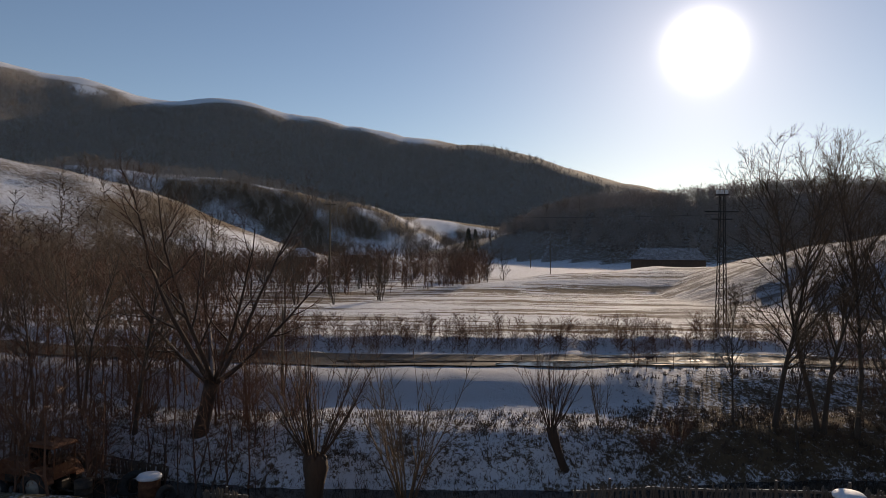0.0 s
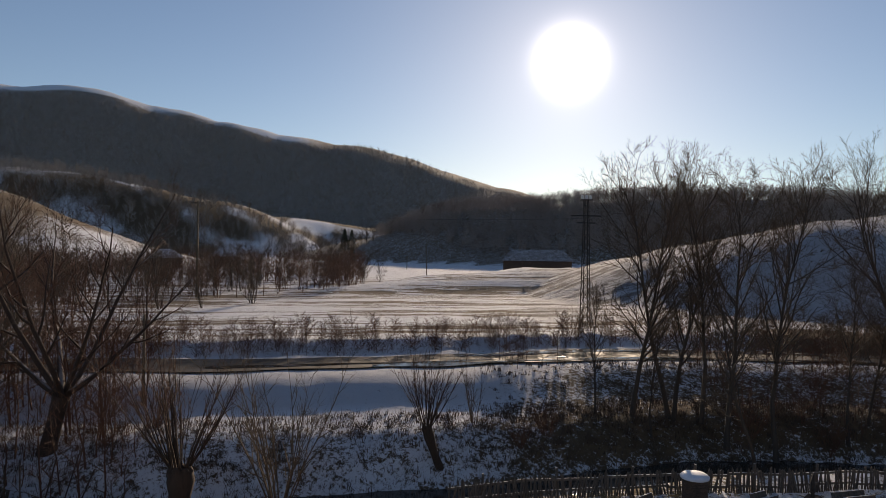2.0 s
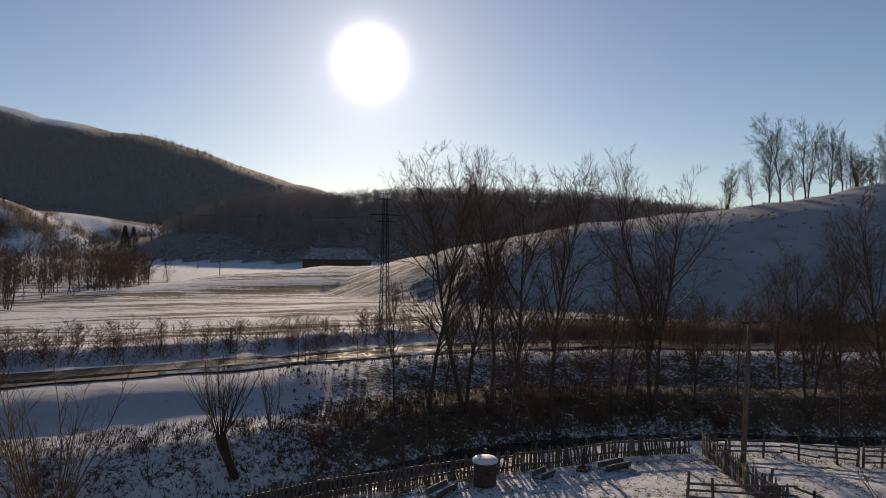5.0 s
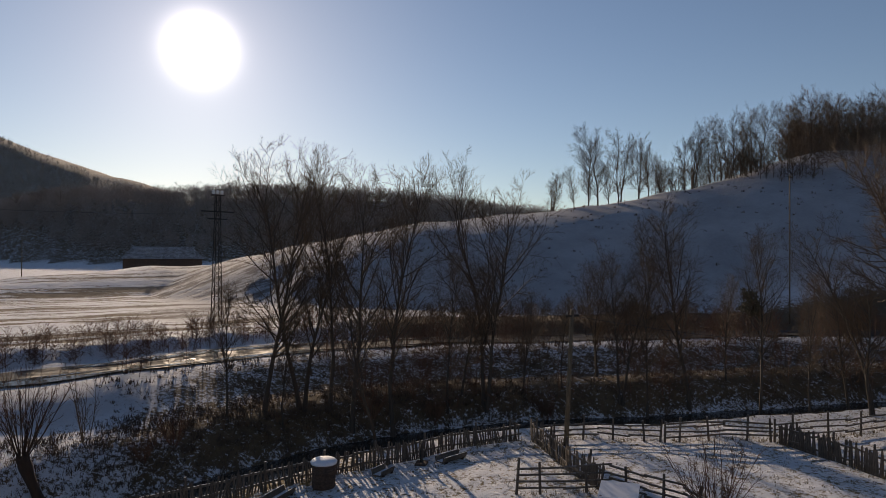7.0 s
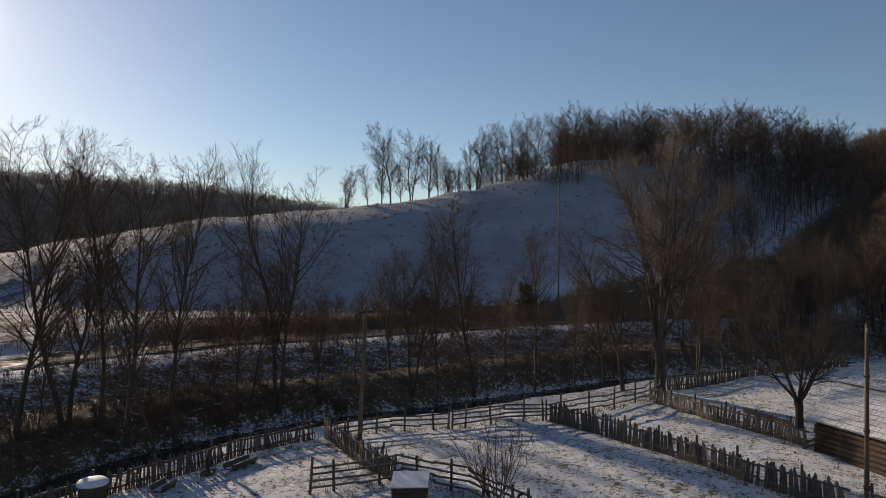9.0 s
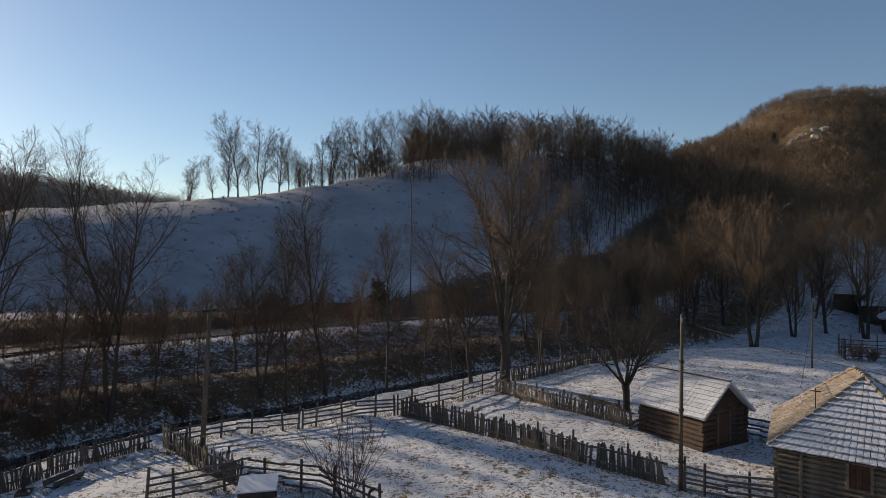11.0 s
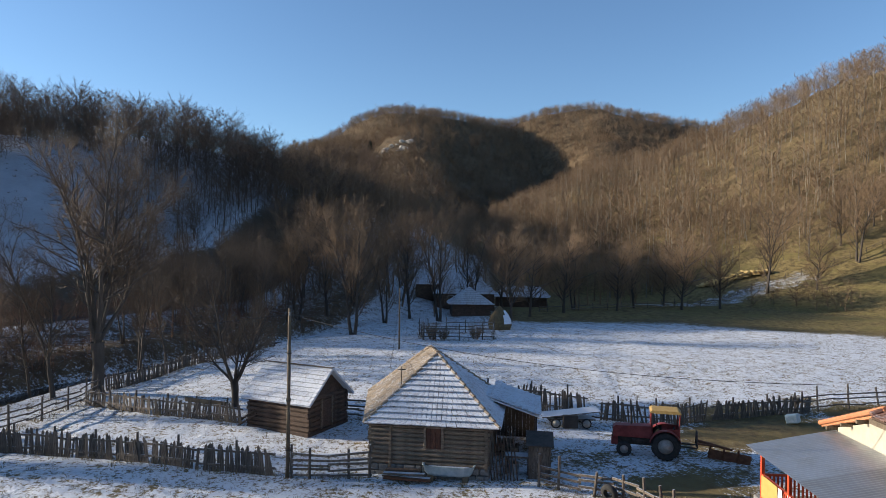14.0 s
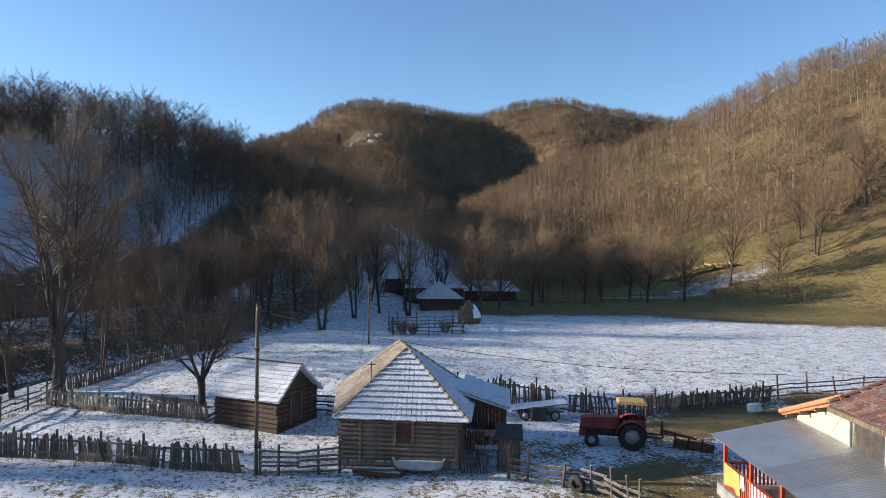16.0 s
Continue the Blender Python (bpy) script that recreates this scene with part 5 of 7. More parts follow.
def lattice_mast(x, y, top):
    z = level(x, y)
    h = top - z
    root = thing("lattice_mast", "dark steel lattice mast with lamps and crossarms", "mast", Matrix.Translation((x, y, z)))
    def w(t):
        return 0.34 - 0.18 * t
    for sx in (-1, 1):
        for sy in (-1, 1):
            part("leg", Shape().rod((sx * w(0), sy * w(0), -0.2), (sx * w(1), sy * w(1), h), 0.04, 0.035, 5), M_IRON, root)
    n = 13
    for k in range(n):
        a, b = k / n, (k + 1) / n
        for sx, sy, tx, ty in ((-1, -1, 1, -1), (1, -1, 1, 1), (1, 1, -1, 1), (-1, 1, -1, -1)):
            part("brace", Shape().rod((sx * w(a), sy * w(a), a * h), (tx * w(b), ty * w(b), b * h), 0.022, None, 4), M_IRON, root)
            part("strut", Shape().rod((sx * w(b), sy * w(b), b * h), (tx * w(b), ty * w(b), b * h), 0.02, None, 4), M_IRON, root)
    for zz, half in ((h - 1.35, 1.35), (h - 1.95, 0.8)):
        part("crossarm", Shape().box((-half, -0.06, zz), (half, 0.06, zz + 0.1)), M_IRON, root)
    part("platform", Shape().box((-0.45, -0.3, h), (0.45, 0.3, h + 0.08)), M_IRON, root)
    for k in (-0.34, 0, 0.34):
        part("lamp", Shape().turned([(0.04, 0.0), (0.13, 0.04), (0.13, 0.3), (0.04, 0.36)], 10, Matrix.Translation((k, 0, h + 0.08))), M_WHITE, root, "pale round lamp head")


lattice_mast(20.4, 52.9, 14.0)


def cable(label, a, b, sag):
    a, b = Vector(a), Vector(b)
    pts = [a.lerp(b, k / 18) - Vector((0, 0, sag * 4 * (k / 18) * (1 - k / 18))) for k in range(19)]
    w = Wood()
    w.tube(pts, [0.0125] * 19, 4)
    tagged(mesh_object("cable", w.verts, w.faces, M_WIRE), label, "cable", "overhead cables")


cable("thin overhead cable from pole to pole", (23.35, 18.8, 6.6), (27.3, -0.35, 6.6), 0.5)
cable("thin overhead cable across the meadow", (27.3, -0.35, 6.6), (60.7, -10.8, 5.5), 0.9)
cable("thin service cable down to the hut's roof mast", (60.7, -10.8, 5.5), (28.0, -4.6, 4.2), 0.5)
cable("thin overhead cable along the valley", (-18.2, 88.0, 15.4), (20.4, 52.9, 12.5), 0.8)
cable("thin overhead cable to the house", (27.3, -0.35, 6.6), (17.0, -16.5, 5.2), 0.6)
cable("thin overhead cable along the far road", (*on_bearing(7.4, 150), 11.7), (*on_bearing(14.5, 150), 12.0), 1.2)


# ------------------------------------------------------------ log hut and shed
def tile_courses(corners, courses, width, thick, r, exposed=1.22):
    """Courses of overlapping tiles over a roof plane: left eave, right eave, right top, left top."""
    a, b, c, d = (Vector(p) for p in corners)
    nrm = (b - a).cross(d - a).normalized()
    if nrm.z < 0:
        nrm = -nrm
    s = Shape()
    for k in range(courses):
        t0, t1 = k / courses, min(1.0, (k + exposed) / courses)
        l0, r0, l1, r1 = a.lerp(d, t0), b.lerp(c, t0), a.lerp(d, t1), b.lerp(c, t1)
        n = max(1, round((r0 - l0).length / width))
        for j in range(n):
            f0, f1 = (j + 0.04) / n, (j + 0.96) / n
            drop = r.uniform(-0.012, 0.012)
            lift = thick * 1.7 + r.uniform(-0.006, 0.008)
            p = [l0.lerp(r0, f0) + nrm * lift, l0.lerp(r0, f1) + nrm * lift, l1.lerp(r1, f1) + nrm * 0.01, l1.lerp(r1, f0) + nrm * 0.01]
            down = (l0 - l1).normalized() * drop
            p[0], p[1] = p[0] + down, p[1] + down
            mid = (p[0] + p[1]) / 2 + nrm * 0.012 + (l0 - l1).normalized() * 0.018
            q = [v - nrm * thick for v in (p[0], p[1])]
            s.add([p[0], mid, p[1], p[2], p[3], q[0], q[1]], [(0, 1, 3, 4), (1, 2, 3), (0, 5, 6, 2, 1), (0, 4, 5), (2, 6, 3)])
    return s


def log_wall(root, name, a, b, height, count, material, r, parent_label="", corner=0.14):
    """A wall of stacked half-round logs between two plan points, each log a piece."""
    a, b = Vector(a), Vector(b)
    wall = new(name)
    wall.parent = root
    d = b - a
    hh = height / count
    for k in range(count):
        me = Shape().prism([(-0.045, -hh * 0.50), (-0.10, -hh * 0.34), (-0.125 - 0.012 * r.random(), -hh * 0.05), (-0.105, hh * 0.33), (-0.045, hh * 0.49), (0.08, hh * 0.49), (0.10, 0), (0.08, -hh * 0.49)],
                           -corner * r.uniform(0.4, 1.1), d.length + corner * r.uniform(0.4, 1.1)).mesh("log", material)
        ob = new("log", me)
        ob.parent = wall
        ob.matrix_basis = Matrix.Translation((a.x, a.y, a.z + (k + 0.5) * hh)) @ Matrix.Rotation(math.atan2(d.y, d.x), 4, "Z")
    return wall


def log_hut():
    root = thing("log_hut", "old log hut with a snow-covered tiled hip roof", "hut", pose(27.25, -3.75, 0, 0, 0, -111.8))
    r = random.Random(3)
    W, D, Z0, H = 4.75, 5.0, 0.42, 2.12
    for side, ln in ((0, W), (1, D), (2, D)):
        for row in range(2):
            x = -0.1
            while x < ln:
                w = r.uniform(0.22, 0.5)
                lo = (x, -0.16 + r.uniform(-0.04, 0.03), -0.12 + row * 0.28)
                hi = (min(x + w * 0.94, ln + 0.12), 0.14, 0.14 + row * 0.28)
                m = Matrix.Identity(4) if side == 0 else (Matrix.Rotation(radians(90), 4, "Z") if side == 1 else Matrix.Translation((W, 0, 0)) @ Matrix.Rotation(radians(90), 4, "Z") @ Matrix.Diagonal((1, -1, 1, 1)))
                part("foundation_stone", Shape().box(lo, hi, m, 0.03), M_STONE, root)
                x += w
    log_wall(root, "front_wall", (0, 0, Z0), (W, 0, 0), H - Z0, 9, M_LOG, r)
    log_wall(root, "left_wall", (-0.95, D, Z0), (0, 0, 0), H - Z0, 9, M_LOG, r)
    log_wall(root, "right_wall", (W, 0, Z0), (W, D, 0), H - Z0, 9, M_LOG, r)
    log_wall(root, "back_wall", (W, D, Z0), (-0.95, D, 0), H - Z0, 9, M_LOG, r)
    for x in (0.75, W - 0.03):
        part("upright_batten", Shape().box((x, -0.17, Z0 - 0.1), (x + 0.11, -0.10, H), None, 0.01), M_LOG, root)
    door = part("shutter", Shape(), M_SHUTTER, root, "small brown plank shutter")
    for k in range(3):
        part("board", Shape().box((2.32 + 0.2 * k, -0.165, 1.16), (2.505 + 0.2 * k, -0.125, 1.98), None, 0.006), M_SHUTTER, door)
    for lo, hi in (((2.20, -0.19, 1.08), (2.31, -0.11, 2.06)), ((2.93, -0.19, 1.08), (3.04, -0.11, 2.06)), ((2.18, -0.20, 1.99), (3.06, -0.11, 2.09))):
        part("frame_board", Shape().box(lo, hi, None, 0.008), M_LOG, root)
    # the roof: eaves, hips, short ridge
    e, zt = 0.34, 4.66
    zl = 2.10
    fl, fr, br, bl = (-0.24, -e - 0.05, zl), (W + 0.56, -e - 0.05, zl), (W + 0.56, D + 0.5, zl), (-e - 1.2, D + 0.5, zl)
    p, q = (W / 2 + 0.05, 2.05, zt), (W / 2 - 0.55, 3.7, zt + 0.04)
    roof = part("roof", Shape().add([fl, fr, br, bl, p, q], [(0, 1, 4), (1, 2, 5, 4), (2, 3, 5), (3, 0, 4, 5), (3, 2, 1, 0)]), M_DARKLOG, root)
    part("tiles_front", tile_courses((fl, fr, p, p), 13, 0.21, 0.075, r), M_TILE_SNOW, roof, "flat tiles under thin snow")
    part("tiles_left", tile_courses((bl, fl, p, q), 13, 0.24, 0.055, r), M_TILE_BARE, roof, "thawed ochre-brown tiles in the sun")
    part("tiles_right", tile_courses((fr, br, q, p), 13, 0.24, 0.06, r), M_TILE_SNOW, roof)
    part("tiles_back", tile_courses((br, bl, q, q), 11, 0.24, 0.03, r), M_TILE_SNOW, roof)
    for a, b in ((fr, p), (fl, p), (p, q), (br, q), (bl, q)):
        a, b = Vector(a), Vector(b)
        n = max(2, round((b - a).length / 0.34))
        for k in range(n):
            c0, c1 = a.lerp(b, k / n), a.lerp(b, (k + 1.12) / n)
            part("ridge_tile", Shape().rod(c0 + Vector((0, 0, 0.10)), c1 + Vector((0, 0, 0.055)), 0.085, 0.068, 8), M_TILE_BARE, roof)
    part("roof_mast", Shape().rod((1.0, 1.1, 2.9), (1.0, 1.1, 4.25), 0.022, None, 6).box((0.82, 1.08, 4.1), (1.18, 1.12, 4.14)), M_IRON, root)
    # the open lean-to behind its right side
    part("lean_to_roof", Shape().slab([(W - 0.3, 2.7, 2.78), (W + 2.15, 2.7, 1.98), (W + 2.15, 6.4, 1.98), (W - 0.3, 6.4, 2.78)], 0.07), M_SHAKE, root, "snow-covered board roof of the lean-to")
    part("lean_to_tiles", tile_courses(((W + 2.2, 2.62, 2.0), (W + 2.2, 6.45, 2.0), (W - 0.3, 6.45, 2.82), (W - 0.3, 2.62, 2.82)), 9, 0.24, 0.05, r), M_TILE_SNOW, root, "flat tiles under thin snow")
    for k, (x, y) in enumerate(((W + 1.95, 2.85), (W + 1.95, 4.6), (W + 1.95, 6.3))):
        part("lean_to_post", Shape().rod((x, y, -0.2), (x, y, 1.98), 0.07, 0.06, 7), M_DARKLOG, root)
    # the dark wall colour puts the lean-to's inner shade into these boards
    for k in range(11):
        x = W + 0.1 + 0.18 * k
        part("back_board", Shape().box((x, 6.3, 0.02), (x + 0.175, 6.34, 1.88 + 0.55 * (1 - k / 11)), None, 0.006), M_GREYWALL, root)
    for k in range(19):
        y = 2.9 + 0.18 * k
        part("side_board", Shape().box((W + 1.98, y, 0.02), (W + 2.02, y + 0.172, 1.55 + 0.25 * r.random()), None, 0.006), M_DARKLOG, root)
    for k in range(7):
        y = 2.95 + 0.52 * k
        part("rafter", Shape().rod((W - 0.2, y, 2.66), (W + 2.1, y, 1.88), 0.045, 0.04, 6), M_DARKLOG, root)
    for k in range(14):
        part("firewood_log", Shape().rod((W + 0.35 + 0.2 * (k % 5), 3.1, 0.12 + 0.2 * (k // 5)), (W + 0.35 + 0.2 * (k % 5), 3.9, 0.12 + 0.2 * (k // 5)), 0.09 + 0.015 * r.random(), None, 7), M_LOG, root)
    return root


log_hut()


def log_shed():
    root = thing("log_shed", "small dark log shed with a snowy gable roof", "shed", pose(35.5, 1.45, 0, 0, 0, -130.6))
    r = random.Random(5)
    W, D, H = 3.7, 3.1, 1.85
    zb = 0.18
    part("sill_beam", Shape().box((-0.15, -0.15, -0.1), (W + 0.15, D + 0.15, zb), None, 0.03), M_DARKLOG, root)
    for name, a, b in (("front_wall", (0, 0, zb), (W, 0, 0)), ("back_wall", (W, D, zb), (0, D, 0)), ("left_wall", (0, D, zb), (0, 0, 0)), ("end_wall", (W, 0, zb), (W, D, 0))):
        log_wall(root, name, a, b, H - zb, 7, M_DARKLOG, r)
    zr = 3.15
    for x in (0.02, W - 0.02):
        for k in range(5):
            f0, f1 = k / 5, (k + 1) / 5
            y0, y1 = D / 2 * f0, D / 2 * f1
            z0, z1 = H + (zr - H - 0.1) * f0, H + (zr - H - 0.1) * f1 - 0.015
            part("gable_board", Shape().prism([(y0, z0), (D - y0, z0), (D - y1 - 0.01, z1), (y1 + 0.01, z1)], x - 0.03, x + 0.03), M_DARKLOG, root)
    part("door", Shape().box((W + 0.10, 1.0, 0.22), (W + 0.15, 1.75, 1.6), None, 0.01), M_DARKLOG, root, "dark plank door")
    part("door_frame", Shape().box((W + 0.09, 0.88, 0.2), (W + 0.17, 0.98, 1.7)).box((W + 0.09, 1.77, 0.2), (W + 0.17, 1.87, 1.7)), M_LOG, root)
    o = 0.38
    drop = (zr - H) / (D / 2) * 0.34
    f = [(-o, -0.34, H - drop), (W + o, -0.34, H - drop), (W + o, D / 2, zr), (-o, D / 2, zr)]
    b = [(W + o, D + 0.34, H - drop), (-o, D + 0.34, H - drop), (-o, D / 2, zr), (W + o, D / 2, zr)]
    for nm, cs in (("roof_front", f), ("roof_back", b)):
        deck = part(nm, Shape().slab(cs, 0.06), M_SHAKE, root)
        part("shingles", tile_courses(cs, 9, 0.23, 0.045, r), M_TILE_SNOW, deck, "shingles under thin snow")
    part("ridge_board", Shape().box((-o, D / 2 - 0.12, zr + 0.03), (W + o, D / 2 + 0.12, zr + 0.09), None, 0.02), M_BOARD, root)
    part("prop", Shape().rod((-1.1, 0.2, 0.05), (0.5, -0.25, 1.0), 0.05, 0.04, 6), M_DARKLOG, root)
    part("prop", Shape().rod((-0.6, -0.3, 0.05), (0.6, -0.22, 0.8), 0.05, 0.04, 6), M_DARKLOG, root)


log_shed()


def outhouse():
    root = thing("outhouse", "narrow grey plank outhouse with a lean roof", "outhouse", pose(25.05, -9.85, 0, 0, 0, -112) @ Matrix.Diagonal((0.95, 0.95, 0.86, 1)))
    for k in range(5):
        part("plank", Shape().box((0.18 * k, -0.02, 0.0), (0.18 * k + 0.172, 0.02, 1.62), None, 0.006), M_PICKET, root)
        part("plank", Shape().box((0.18 * k, 0.9, 0.0), (0.18 * k + 0.172, 0.94, 1.45), None, 0.006), M_PICKET, root)
        part("plank", Shape().box((-0.03, 0.18 * k + 0.02, 0.0), (0.0, 0.18 * k + 0.19, 1.6 - 0.03 * k), None, 0.006), M_PICKET, root)
        part("plank", Shape().box((0.9, 0.18 * k + 0.02, 0.0), (0.93, 0.18 * k + 0.19, 1.6 - 0.03 * k), None, 0.006), M_PICKET, root)
    part("roof", Shape().slab([(-0.14, -0.2, 1.66), (1.04, -0.2, 1.66), (1.04, 1.1, 2.0), (-0.14, 1.1, 2.0)], 0.05), M_GREYWALL, root, "dark felt roof")


outhouse()


def crown_roof(label, x, y, turn, w, d, wall, top, name="farmhouse", ridge=0.3, mat=None, z=None):
    """A far hip-roofed house."""
    z = level(x, y) if z is None else z
    root = thing(name, label, "house", pose(x, y, z - 0.1, 0, 0, turn))
    r = random.Random(int(x * 10))
    part("wall", Shape().box((-w / 2, -d / 2, -0.4), (w / 2, d / 2, wall)), M_DARKLOG, root)
    e = 0.55
    fl, fr, br, bl = (-w / 2 - e, -d / 2 - e, wall - 0.1), (w / 2 + e, -d / 2 - e, wall - 0.1), (w / 2 + e, d / 2 + e, wall - 0.1), (-w / 2 - e, d / 2 + e, wall - 0.1)
    p, q = (-w * ridge / 2, 0, top), (w * ridge / 2, 0, top)
    roof = part("roof", Shape().add([fl, fr, br, bl, p, q], [(0, 1, 5, 4), (1, 2, 5), (2, 3, 4, 5), (3, 0, 4), (3, 2, 1, 0)]), M_DARKLOG, root)
    for k, cs in enumerate(((fl, fr, q, p), (fr, br, q, q), (br, bl, p, q), (bl, fl, p, p))):
        part("tiles", tile_courses(cs, 9, 0.5, 0.05, r), mat or M_TILE_SNOW, roof)
    for k in (-0.25, 0.2) if name == "farmhouse" else ():
        win = part("window", Shape().box((w * k - 0.45, -d / 2 - 0.05, 0.9), (w * k + 0.45, -d / 2 + 0.02, wall - 0.35)), M_WHITE, root)
        part("pane", Shape().box((w * k - 0.36, -d / 2 - 0.065, 0.98), (w * k + 0.36, -d / 2 - 0.052, wall - 0.43)), M_GLASS, win)
    return root


crown_roof("far farmhouse with a snowy hip roof under the trees", 101.5, -28.6, -104, 9.0, 6.5, 2.5, 5.6)
crown_roof("far snow-roofed barn among trees", 104.5, -24.6, -104, 6.5, 5.0, 2.4, 4.3, "barn", 0.6)
crown_roof("small dark barn with a steep snowy roof", 92.4, -26.8, -100, 5.4, 4.6, 1.9, 4.2, "barn", 0.0)
crown_roof("low snowy outbuilding beyond the farmhouse", 106.0, -40.0, -115, 8.5, 4.0, 1.9, 3.6, "barn", 0.7)
crown_roof("long low barn with a snowy roof across the field", *on_bearing(17.0, 170), -17, 17, 7, 3.6, 6.4, "barn", 0.75, M_SHAKE_SHADED)
crown_roof("distant farmhouse in the valley trees", *on_bearing(-9.5, 210), 10, 9, 7, 3.2, 5.8, "farmhouse", 0.3)
crown_roof("distant snow-roofed farmhouse by the road", *on_bearing(-14.0, 190), 14, 8, 6, 3.0, 5.4, "farmhouse", 0.3)


def haystack(x, y):
    root = thing("haystack", "tall pointed haystack capped with snow on one side", "haystack", pose(x, y, level(x, y), 0, 0, 20))
    r = random.Random(9)
    s = Shape()
    s.turned([(1.25, -0.1), (1.4, 0.5), (1.32, 1.1), (1.0, 1.7), (0.6, 2.2), (0.22, 2.6), (0.05, 2.75)], 22)
    s.v = [(p[0] * (1 + 0.06 * r.uniform(-1, 1)), p[1] * (1 + 0.06 * r.uniform(-1, 1)), p[2]) for p in s.v]
    part("hay", s, M_HAY, root, "", True)
    part("pole", Shape().rod((0, 0, 2.4), (0.05, 0, 3.1), 0.04, 0.03, 6), M_POLE, root)
    cap = Shape().turned([(1.43, 0.7), (1.36, 1.15), (1.04, 1.75), (0.64, 2.25), (0.24, 2.68), (0.04, 2.8)], 22)
    cap.f = [f for f in cap.f if len(f) == 4 and sum(-0.62 * cap.v[k][0] - 0.78 * cap.v[k][1] for k in f) > 2.2]
    part("snow_cap", cap, M_SNOWCAP, root, "", True)


haystack(74.6, -25.4)
for x, y, s in ((66.9, -15.4, 1.0), (67.2, -20.2, 0.9), (67.0, -16.6, 0.7)):
    rr = random.Random(int(s * 100))
    ob = shrub(int(s * 77), "reed_clump", "dry ochre reeds by the rail pen", stand(x, y, 0, 1.0), 60, 1.8 * s, 0.5, 0.012, M_FOREST, "dry reeds")
    tagged(ob, category="reeds")


def log_pile():
    x0, y0 = 115.5, -81.0
    ob = thing("log_pile", "long pile of fresh-cut yellow logs on the slope", "log pile", pose(x0, y0, level(x0, y0), 0, 0, -112))
    r = random.Random(12)
    me = [Shape().rod((0, -1.1, 0), (0, 1.1, 0), a, a * 0.9, 8).mesh("log", M_FRESHLOG) for a in (0.16, 0.2, 0.25)]
    for k in range(120):
        x = r.uniform(0, 13.5)
        wx, wy = x0 + math.cos(radians(-112)) * x, y0 + math.sin(radians(-112)) * x
        dz = level(wx, wy) - level(x0, y0)
        piece("log", r.choice(me), ob, pose(x, r.uniform(-0.4, 0.4), dz + 0.15 + r.uniform(0, 1.2) * (1 - abs(x - 7) / 9), r.gauss(0, 5), 0, r.gauss(0, 14)))


log_pile()


